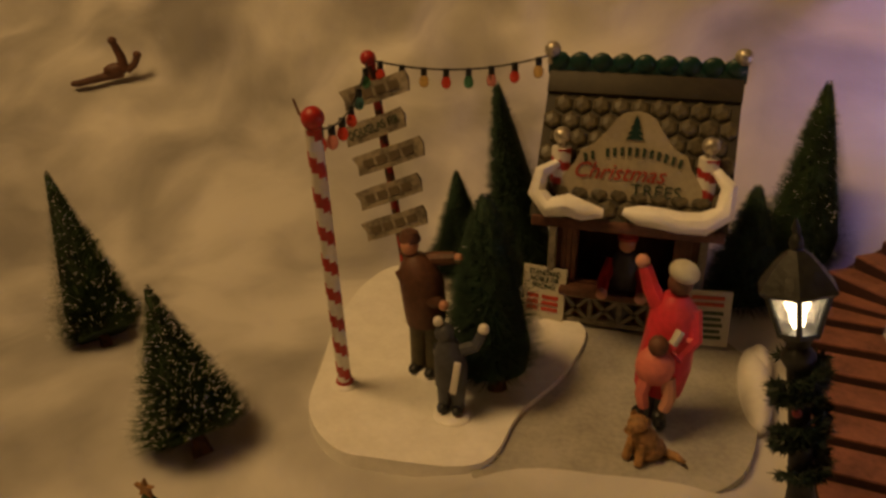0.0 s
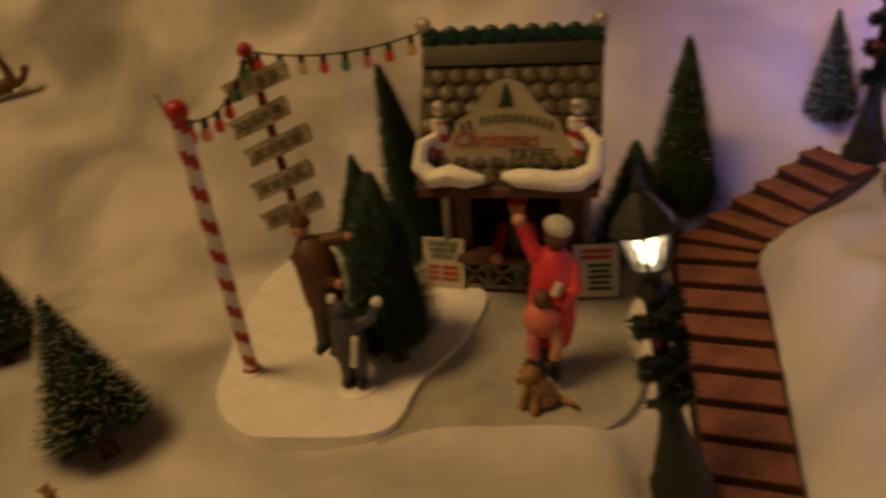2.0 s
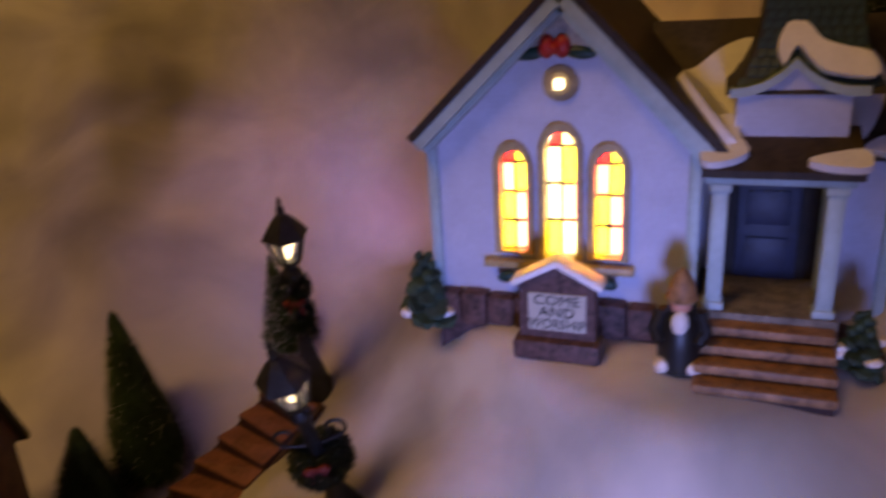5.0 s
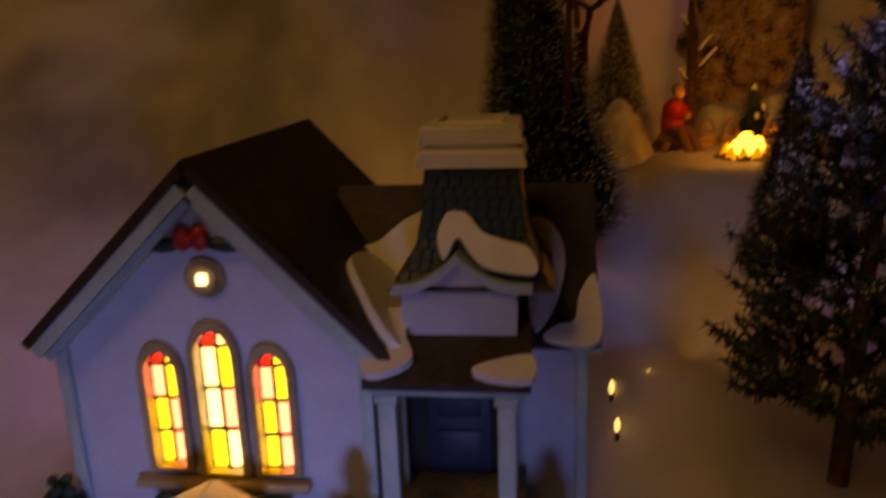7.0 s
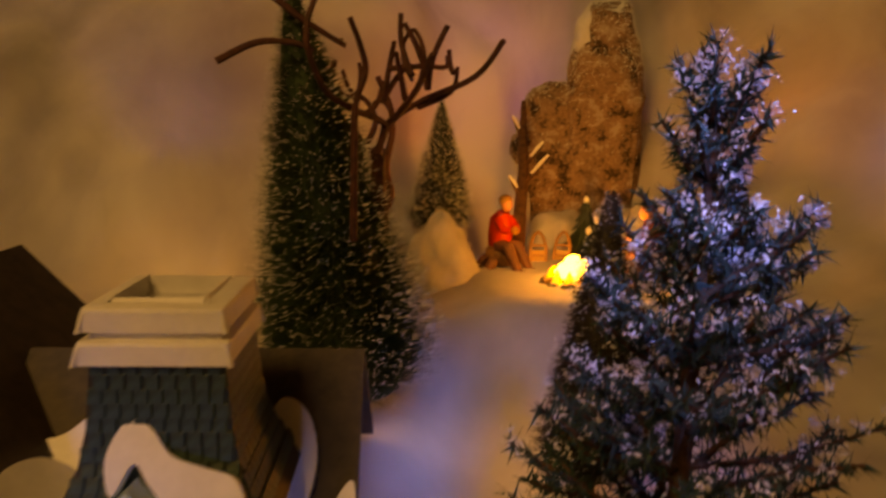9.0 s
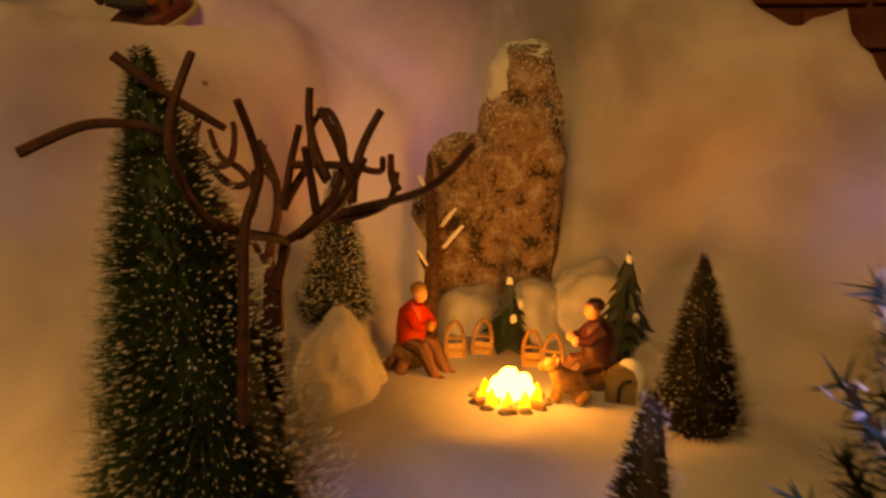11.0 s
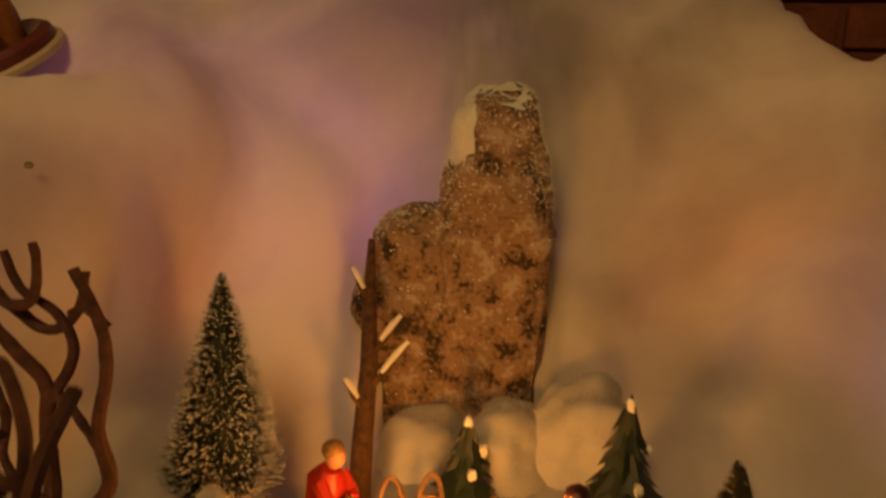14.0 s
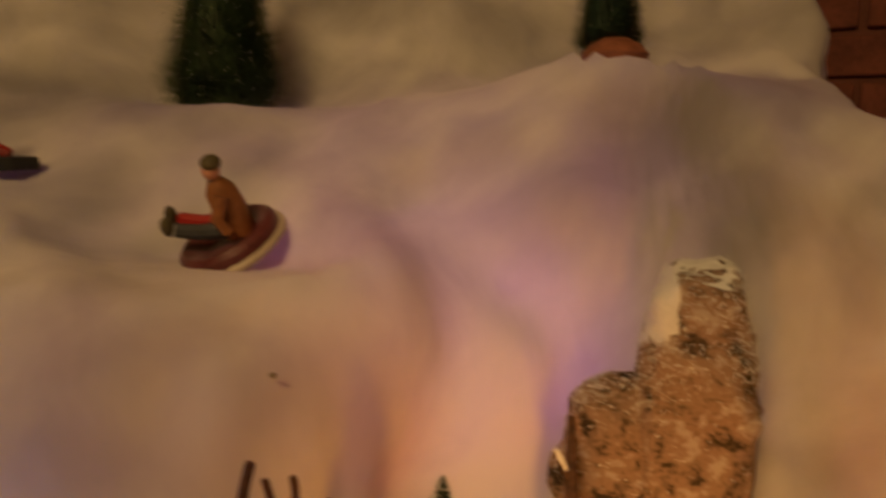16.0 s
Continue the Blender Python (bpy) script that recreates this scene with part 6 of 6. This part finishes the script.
    ob = tagged(new("snow_dust", me), kind="stuff")
    ob.parent = rock
    return rock


build_rock()


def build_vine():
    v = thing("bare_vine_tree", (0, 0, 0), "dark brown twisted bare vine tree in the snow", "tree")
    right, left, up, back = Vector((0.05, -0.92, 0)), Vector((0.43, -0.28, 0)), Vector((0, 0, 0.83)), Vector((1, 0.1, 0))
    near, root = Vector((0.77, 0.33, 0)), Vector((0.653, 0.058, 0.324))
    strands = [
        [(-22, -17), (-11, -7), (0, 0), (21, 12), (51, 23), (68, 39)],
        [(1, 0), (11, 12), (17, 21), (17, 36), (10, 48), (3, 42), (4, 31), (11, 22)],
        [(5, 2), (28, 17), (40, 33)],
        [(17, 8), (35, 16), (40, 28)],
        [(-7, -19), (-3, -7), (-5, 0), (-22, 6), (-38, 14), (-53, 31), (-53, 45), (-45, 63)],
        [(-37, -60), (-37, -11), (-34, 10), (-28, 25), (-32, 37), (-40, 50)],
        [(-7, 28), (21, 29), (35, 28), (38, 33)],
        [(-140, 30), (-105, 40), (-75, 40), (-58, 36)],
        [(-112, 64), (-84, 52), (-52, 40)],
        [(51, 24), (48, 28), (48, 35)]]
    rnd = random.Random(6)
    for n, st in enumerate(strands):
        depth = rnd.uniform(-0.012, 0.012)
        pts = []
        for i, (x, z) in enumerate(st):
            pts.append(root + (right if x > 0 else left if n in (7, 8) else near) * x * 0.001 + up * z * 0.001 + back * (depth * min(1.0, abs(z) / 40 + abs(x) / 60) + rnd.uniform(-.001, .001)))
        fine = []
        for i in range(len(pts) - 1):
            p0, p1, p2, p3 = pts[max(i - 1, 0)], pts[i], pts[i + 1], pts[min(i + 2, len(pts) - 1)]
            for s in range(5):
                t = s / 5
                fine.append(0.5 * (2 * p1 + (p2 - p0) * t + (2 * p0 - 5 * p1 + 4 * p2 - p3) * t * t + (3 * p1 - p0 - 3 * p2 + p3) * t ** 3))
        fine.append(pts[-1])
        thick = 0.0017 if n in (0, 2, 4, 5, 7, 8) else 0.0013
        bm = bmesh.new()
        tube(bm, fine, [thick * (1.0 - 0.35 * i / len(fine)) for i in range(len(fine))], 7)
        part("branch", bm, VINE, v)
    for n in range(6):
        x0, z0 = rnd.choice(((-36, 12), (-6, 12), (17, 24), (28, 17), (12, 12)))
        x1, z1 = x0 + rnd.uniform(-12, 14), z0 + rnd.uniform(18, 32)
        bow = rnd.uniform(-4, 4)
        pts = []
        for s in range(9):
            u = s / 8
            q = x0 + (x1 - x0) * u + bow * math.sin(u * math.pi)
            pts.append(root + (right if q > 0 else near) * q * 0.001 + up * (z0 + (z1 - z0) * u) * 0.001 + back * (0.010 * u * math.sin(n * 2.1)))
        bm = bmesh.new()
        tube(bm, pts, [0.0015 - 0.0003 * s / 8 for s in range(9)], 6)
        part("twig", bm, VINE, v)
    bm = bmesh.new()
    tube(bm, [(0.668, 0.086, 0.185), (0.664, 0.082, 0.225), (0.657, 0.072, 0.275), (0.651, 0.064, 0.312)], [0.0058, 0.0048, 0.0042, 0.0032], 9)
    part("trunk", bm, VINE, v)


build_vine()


def build_far_vine():
    v = thing("bare_vine_tree", (0.7095, 0.170, 0.2735), "dark brown bare vine with upright curling branches in the snow", "tree")
    strands = [
        [(2, -70), (-1, -25), (0, 0), (0, 20), (1, 37), (-8, 48), (-16, 58), (-18, 72), (-15, 86)],
        [(0, 30), (8, 42), (10, 52), (4, 62), (-6, 68), (-11, 80)],
        [(2, -30), (12, -10), (20, 4), (17, 22), (21, 42), (20, 58), (12, 76)],
        [(1, 36), (10, 27), (18, 13)],
        [(-16, 58), (-18, 40), (-14, 24), (-16, 8), (-4, -10)],
        [(-12, 62), (0, 54), (10, 60), (14, 74)],
        [(-14, 70), (-8, 64), (0, 66), (2, 78), (1, 84)],
        [(20, 56), (14, 62), (8, 60)]]
    rnd = random.Random(16)
    for n, st in enumerate(strands):
        depth = rnd.uniform(-0.008, 0.008)
        pts = [Vector((0.60 * x + 0.8 * depth * 1000 * min(1, abs(z) / 50), -0.80 * x + 0.6 * depth * 1000 * min(1, abs(z) / 50), z)) * 0.001 for x, z in st]
        fine = []
        for i in range(len(pts) - 1):
            p0, p1, p2, p3 = pts[max(i - 1, 0)], pts[i], pts[i + 1], pts[min(i + 2, len(pts) - 1)]
            for k in range(5):
                t = k / 5
                fine.append(0.5 * (2 * p1 + (p2 - p0) * t + (2 * p0 - 5 * p1 + 4 * p2 - p3) * t * t + (3 * p1 - p0 - 3 * p2 + p3) * t ** 3))
        fine.append(pts[-1])
        thick = 0.0030 if n in (0, 2) else 0.0021
        bm = bmesh.new()
        tube(bm, fine, [thick * (1.0 - 0.4 * i / len(fine)) for i in range(len(fine))], 8)
        for w in bm.verts:
            w.co += Vector((1, 1, 0)) * noise.noise(w.co * 240) * 0.0006
        part("branch", bm, VINE, v)


build_far_vine()


def flocked_pine():
    base, tip = (0.6180, -0.1190, 0.148), (0.6300, -0.1165, 0.340)
    m, h = frame_along(base, tip)
    t = thing("flocked_pine", m, "artificial pine with white flocked branch tips", "tree")
    bm = bmesh.new()
    rod(bm, (0, 0, -0.005), (0, 0, h * 0.96), 0.0040, 0.0012, 8)
    part("trunk", bm, BARK, t)
    rnd = random.Random(21)
    nv, nf, sv, sf, bm = [], [], [], [], bmesh.new()

    def sprig(p0, d, length, flock):
        """One bottle-brush sprig: a wire, needles all round it, and clots of flock."""
        p1 = p0 + d * length + Vector((0, 0, length * 0.18))
        mid = p0.lerp(p1, 0.5) - Vector((0, 0, length * 0.06))
        tube(bm, [p0, mid, p1], [0.0010, 0.0008, 0.0004], 5)

        def along(u):
            return p0.lerp(mid, u * 2) if u < 0.5 else mid.lerp(p1, u * 2 - 1)
        for j in range(int(40 + length * 2300)):
            c = along(rnd.uniform(0.15, 1.0))
            e = (d * rnd.uniform(0.3, 1.0) + Vector((rnd.gauss(0, 1), rnd.gauss(0, 1), rnd.gauss(0, 1))) * 0.95).normalized() * rnd.uniform(0.0036, 0.0068)
            w = e.cross(Vector((rnd.random() - .5, rnd.random() - .5, rnd.random()))).normalized() * 0.00055
            k = len(nv)
            nv.extend((tuple(c - w), tuple(c + w), tuple(c + e)))
            nf.append((k, k + 1, k + 2))
        for j in range(int(flock * (2 + length * 110))):
            heart = along(rnd.uniform(0.45, 1.0)) + Vector((rnd.gauss(0, .0022), rnd.gauss(0, .0022), rnd.gauss(.0012, .0018)))
            for q in range(rnd.randint(4, 11)):
                o = heart + Vector((rnd.gauss(0, .0013), rnd.gauss(0, .0013), rnd.gauss(0, .0013)))
                e = (d + Vector((rnd.gauss(0, 1), rnd.gauss(0, 1), rnd.gauss(0, 1))) * 0.9).normalized() * rnd.uniform(0.0008, 0.0022)
                w = e.cross(Vector((rnd.random() - .5, rnd.random() - .5, 1))).normalized() * rnd.uniform(0.0002, 0.0006)
                u = e.cross(w).normalized() * w.length
                k = len(sv)
                sv.extend((tuple(o + w), tuple(o - w * 0.6 + u * 0.8), tuple(o - w * 0.6 - u * 0.8), tuple(o + e), tuple(o - e * 0.25)))
                sf.extend(((k, k + 1, k + 3), (k + 1, k + 2, k + 3), (k + 2, k, k + 3), (k + 1, k, k + 4), (k + 2, k + 1, k + 4), (k, k + 2, k + 4)))
    for tier in range(11):
        s = tier / 10
        reach = (0.053, 0.050, 0.050, 0.047, 0.046, 0.040, 0.036, 0.031, 0.023, 0.020, 0.018)[tier]
        count = 9 if tier < 7 else 7
        for i in range(count):
            a = i * math.tau / count + tier * 0.9 + rnd.uniform(-.25, .25)
            length = reach * rnd.uniform(0.62, 1.12)
            rise = rnd.uniform(0.05, 0.45) + 0.7 * s * s
            d = Vector((math.cos(a), math.sin(a), rise)).normalized()
            root = Vector((0, 0, h * (0.13 + 0.80 * s) + rnd.uniform(-.003, .003)))
            sprig(root, d, length, 0.22 + 1.25 * s)
            if length > 0.028:
                for side in (-1, 1):
                    e = (Matrix.Rotation(side * rnd.uniform(0.5, 0.8), 3, "Z") @ d).normalized()
                    sprig(root + d * length * rnd.uniform(0.4, 0.6), e, length * rnd.uniform(0.35, 0.5), 0.22 + 1.25 * s)
    for i in range(9):
        sprig(Vector((0, 0, h * (0.80 + 0.018 * i))), Vector((rnd.uniform(-.6, .6), rnd.uniform(-.6, .6), 1)).normalized(), 0.017, 1.6)
    part("branch_frame", bm, BARK, t)
    for name, v, f, mt in (("needles", nv, nf, NEEDLE3), ("flocking", sv, sf, FLOCK)):
        me = bpy.data.meshes.new(name)
        me.from_pydata(v, [], f)
        me.materials.append(mt)
        ob = new(name, me)
        ob.parent = t
        tagged(ob, kind="stuff")


flocked_pine()


def cotton_tuft(c, r, label, seed):
    t = thing("cotton_tuft", Matrix.Translation(c), label, "snow", "cotton tufts")
    rnd = random.Random(seed)
    bm = bmesh.new()
    bmesh.ops.create_icosphere(bm, subdivisions=5, radius=1)
    fv, ff = [], []
    for v in bm.verts:
        p = v.co.copy()
        d = 1 + 0.20 * noise.noise(p * 1.5 + Vector((seed, 0, 0))) + 0.09 * noise.noise(p * 3.0 + Vector((0, seed, 0))) + 0.02 * noise.noise(p * 8)
        wide = 1 + 0.40 * max(0.0, 0.25 - p.z)
        v.co = Vector((p.x * r[0] * wide, p.y * r[1] * wide, p.z * r[2])) * d
        if p.z > -0.5:
            side = Vector((rnd.gauss(0, 1), rnd.gauss(0, 1), rnd.gauss(0, 1))).normalized()
            tip = v.co + (p * 0.8 + side).normalized() * rnd.uniform(0.002, 0.0055)
            w = side.cross(p).normalized() * 0.00016
            k = len(fv)
            fv += [tuple(v.co - w), tuple(v.co + w), tuple(tip)]
            ff.append((k, k + 1, k + 2))
    part("wad", bm, COTTON, t)
    me = bpy.data.meshes.new("fuzz")
    me.from_pydata(fv, [], ff)
    me.materials.append(COTTON)
    ob = tagged(new("fuzz", me), kind="stuff")
    ob.parent = t
    return t


cotton_tuft((0.752, 0.142, 0.232), (0.021, 0.019, 0.032), "puffy heap of cotton snow before the dark tree", 1)
cotton_tuft((0.862, 0.022, 0.226), (0.016, 0.016, 0.026), "puffy cotton snow beside the camp", 3)
cotton_tuft((0.872, 0.150, 0.228), (0.028, 0.024, 0.030), "cotton snow banked against the foot of the rock", 5)
cotton_tuft((0.898, 0.118, 0.234), (0.032, 0.026, 0.030), "cotton snow banked against the foot of the rock", 6)
cotton_tuft((0.925, 0.092, 0.246), (0.030, 0.026, 0.030), "cotton snow banked beside the rock", 7)

# ---- on the hill ----


def tube_rider(bm):
    tube(bm, [(0.002, 0, 0.002), (0.001, 0, 0.012), (-0.001, 0, 0.021), (-0.002, 0, 0.026)], [0.0068, 0.0070, 0.0062, 0.0030], 12, 0)
    for s in (-1, 1):
        tube(bm, [(-0.001, s * 0.003, 0.005), (-0.012, s * 0.004, 0.006), (-0.021, s * 0.005, 0.009)], [0.0040, 0.0034, 0.0028], 9, 1 if s > 0 else 4)
        ball(bm, (-0.0235, s * 0.005, 0.0110), (0.0026, 0.0024, 0.0044), 2, 3)
        tube(bm, [(0, s * 0.006, 0.021), (-0.003, s * 0.009, 0.013), (0.000, s * 0.010, 0.007)], [0.0030, 0.0027, 0.0023], 8, 0)
    ball(bm, (-0.0025, 0, 0.0300), (0.0036, 0.0036, 0.0044), 2, 2)
    ball(bm, (-0.0018, 0, 0.0330), (0.0041, 0.0041, 0.0033), 2, 3)


def build_snow_tube():
    right, fwd, up = Vector((0.77, -0.637, 0)), Vector((0.637, 0.77, 0)), Vector((0, 0, 1))
    ax = (right * math.cos(radians(24)) + up * math.sin(radians(24))).normalized()
    nz = (Matrix.Rotation(radians(24), 3, ax) @ (fwd.cross(ax) * -1 if (fwd.cross(ax) * -1).z > 0 else fwd.cross(ax))).normalized()
    ay = nz.cross(ax)
    m = Matrix((ax, ay, nz)).transposed().to_4x4()
    m.translation = (0.7490, 0.309, 0.416)
    m = m @ Matrix.Scale(1.13, 4)
    t = thing("snow_tube", m, "plum snow tube with a cream rim tilted on the hill", "tube")
    bm = bmesh.new()
    lathe(bm, [(0.0030, 0.001), (0.0100, 0.0005), (0.0150, 0.0035), (0.0200, 0.0050), (0.0228, 0.0030), (0.0236, -0.0005), (0.0200, -0.004), (0.003, -0.0045)], 28)
    part("body", bm, TUBE, t)
    bm = bmesh.new()
    pts = [(0.0236 * math.cos(k * math.tau / 36), 0.0236 * math.sin(k * math.tau / 36), -0.0026) for k in range(37)]
    tube(bm, pts, 0.0021, 7)
    part("rim", bm, RIM, t, "cream rubber rim")
    stand = m @ Matrix.Translation((0.003, 0, 0.001))
    back = Matrix((ax, ay, nz)).transposed().to_4x4()
    back.translation = stand.translation
    turn = Matrix.Rotation(radians(16), 4, "Y")
    figurine("figurine", "moulded rider in orange-brown jacket on the snow tube", tube_rider, back @ turn @ Matrix.Scale(1.22, 4), (JACKET, RED, SKIN, OLIVE, DENIM))


build_snow_tube()

bm = bmesh.new()
ball(bm, (0, 0, 0), (0.0016, 0.0016, 0.0013), 2)
ob = part("pebble", bm, STONE)
ob.matrix_world = Matrix.Translation(on_ground(0.725, 0.216, 0.0003))
tagged(ob, "tiny dark pebble on the cotton snow", "pebble")


def skier(bm):
    tube(bm, [(-0.030, 0, 0.002), (-0.010, 0, 0.0035), (0.012, 0, 0.005)], [0.0030, 0.0036, 0.0046], 8, 0)
    ball(bm, (-0.031, 0, 0.0025), (0.0050, 0.0030, 0.0030), 2, 0)
    ball(bm, (0.006, 0, 0.008), (0.0110, 0.0060, 0.0070), 2, 0)
    tube(bm, [(0.014, 0, 0.007), (0.0145, 0, 0.020), (0.012, 0, 0.031)], [0.0050, 0.0042, 0.0034], 9, 0)
    ball(bm, (0.0115, 0, 0.0340), 0.0042, 2, 1)
    tube(bm, [(0.016, 0, 0.006), (0.024, 0, 0.010), (0.0285, 0, 0.016)], [0.0036, 0.0032, 0.0030], 8, 0)
    ball(bm, (0.0290, 0, 0.0180), 0.0040, 2, 1)


SKI = on_ground(-0.335, 0.225)
figurine("figurine", "small dark moulded figure tumbling in the snow", skier, pose(*SKI, 0, -8, 30) @ Matrix.Scale(0.95, 4), (COAT, BROWN))


def sledder(bm):
    slab(bm, [(-0.020, -0.010), (0.016, -0.010), (0.022, 0.0), (0.016, 0.010), (-0.020, 0.010)], 0.005, Matrix.Translation((0, 0, 0.001)), mi=0)
    tube(bm, [(-0.006, 0, 0.004), (-0.006, 0, 0.014), (-0.007, 0, 0.022)], [0.0078, 0.0074, 0.0036], 12, 1)
    ball(bm, (-0.0075, 0, 0.0265), (0.0040, 0.0040, 0.0046), 2, 2)
    ball(bm, (-0.0075, 0, 0.0300), (0.0044, 0.0044, 0.0030), 2, 0)
    tube(bm, [(-0.004, 0.004, 0.008), (0.006, 0.004, 0.008), (0.010, 0.004, 0.006)], [0.0038, 0.0034, 0.0030], 8, 1)
    tube(bm, [(-0.002, -0.006, 0.018), (0.004, -0.007, 0.013)], [0.0032, 0.0028], 8, 3)


figurine("figurine", "moulded child in red on a dark sled", sledder, pose(*on_ground(0.660, 0.438, -0.001), 0, 0, -30) @ Matrix.Scale(1.45, 4), (BLACK, RED, SKIN, WHITE))
figurine("figurine", "moulded child in red and white on a dark sled", sledder, pose(*on_ground(0.470, 0.430, -0.001), 0, 0, -60), (BLACK, RED, SKIN, WHITE))
figurine("figurine", "moulded skater in red and white high on the hill", sledder, pose(*on_ground(0.006, 0.415, -0.001), 0, 0, 10), (BROWN, RED, SKIN, WHITE))
brush_tree((0.985, 0.268, 0.515), (0.990, 0.275, 0.62), 0.027, "dark tree with a red-brown pot on the hill", 14, 6000, 0.03, NEEDLE2, taper=0.6, start=0.08)
pot = thing("tree_pot", (0.980, 0.258, 0.513), "rounded red-brown pot at the foot of a tree", "pot")
bm = bmesh.new()
lathe(bm, [(0.010, 0.0), (0.019, 0.003), (0.021, 0.009), (0.016, 0.015), (0.008, 0.019)], 18)
part("bowl", bm, material("terracotta_paint", (0.30, 0.11, 0.06), 0.6, vary=0.2), pot)
bm = bmesh.new()
lathe(bm, [(0.011, -0.002), (0.0125, 0.0), (0.0115, 0.0022)], 18)
part("base_ring", bm, COAT, pot)


def star_tree(at):
    t = thing("star_tree", Matrix.Translation(at), "small green tree topped with a tan star", "tree")
    bm = bmesh.new()
    lathe(bm, [(0.008, 0.0), (0.0062, 0.007), (0.0066, 0.008), (0.0045, 0.014), (0.0048, 0.015), (0.0016, 0.0225)], 12)
    for v in bm.verts:
        v.co += Vector((v.co.x, v.co.y, 0)) * noise.noise(v.co * 300) * 0.4
    part("foliage", bm, NEEDLE, t)
    bm = bmesh.new()
    slab(bm, [(math.sin(k * math.pi / 5) * (0.0042 if k % 2 == 0 else 0.0018), 0.0255 + math.cos(k * math.pi / 5) * (0.0042 if k % 2 == 0 else 0.0018)) for k in range(10)], 0.0016,
         Matrix.Translation((0, -0.0008, 0)) @ upright())
    part("star", bm, TAN, t)


star_tree(on_ground(-0.0220, -0.1530, -0.001))


def hooded(bm):
    tube(bm, [(0, 0, 0), (0, 0, 0.008), (0, 0, 0.014)], [0.0070, 0.0064, 0.0040], 12, 0)
    ball(bm, (0, 0, 0.0165), (0.0042, 0.0042, 0.0046), 2, 1)
    tube(bm, [(-0.004, 0, 0.018), (0, 0, 0.0190), (0.004, 0, 0.018)], [0.0012, 0.0014, 0.0012], 8, 2)
    tube(bm, [(0, 0, 0.0185), (0.001, 0, 0.0220), (0.003, 0, 0.0240)], [0.0042, 0.0030, 0.0010], 10, 0)


figurine("figurine", "moulded figure in a dark red cap with white band", hooded, pose(*on_ground(-0.0060, -0.1545, -0.001)), (COAT, SKIN, WHITE))

# ---- the room ----


def room():
    lo, hi = -0.85, 1.75

    def wall(name, a, b, mat=WALLPAINT):
        a, b = Vector((*a, 0)), Vector((*b, 0))
        d = (b - a).normalized()
        m = Matrix((d, Vector((0, 0, 1)).cross(d), Vector((0, 0, 1)))).transposed().to_4x4()
        m.translation = (a + b) / 2 + Vector((0, 0, (lo + hi) / 2))
        bm = bmesh.new()
        box(bm, (0, -0.05, 0), ((b - a).length + 0.1, 0.1, hi - lo))
        ob = part(name, bm, mat, smooth=False)
        ob.matrix_world = m
        return tagged(ob, "plain beige painted room wall" if mat is WALLPAINT else "dark red brick wall behind the snow hill", "wall", kind="structure"), m
    wall("wall_south", (-2.1, -2.2), (2.2, -2.2))
    wall("wall_west", (-2.1, 2.3), (-2.1, -2.2))
    wall("wall_north", (1.20, 2.3), (-2.1, 2.3))
    wall("wall_south_east", (2.2, -2.2), (2.2, -0.5))
    brick_wall, m = wall("wall_east", (2.2, -0.5), (1.20, 2.3), MORTAR)
    bm = bmesh.new()
    box(bm, (0, 0, 0), (0.205, 0.018, 0.062), bevel=0.004)
    tile = bpy.data.meshes.new("brick")
    bm.to_mesh(tile)
    bm.free()
    tile.materials.append(BRICK)
    rnd = random.Random(4)
    for row in range(24):
        for col in range(12):
            ob = new("brick", tile)
            ob.parent = brick_wall
            ob.location = (-1.22 + col * 0.216 + 0.108 * (row % 2) + rnd.uniform(-.002, .002), 0.003 + rnd.uniform(-.002, .003), -0.35 + row * 0.073)
            ob.rotation_euler = (0, rnd.uniform(-.006, .006), rnd.uniform(-.008, .008))
    for name, z in (("floor", lo - 0.05), ("ceiling", hi + 0.05)):
        bm = bmesh.new()
        box(bm, (0.05, 0.05, z), (4.6, 4.8, 0.1))
        tagged(part(name, bm, WALLPAINT if name == "ceiling" else BROWN, smooth=False), "plain beige ceiling" if name == "ceiling" else "dark brown wooden floor", name, kind="structure")


room()
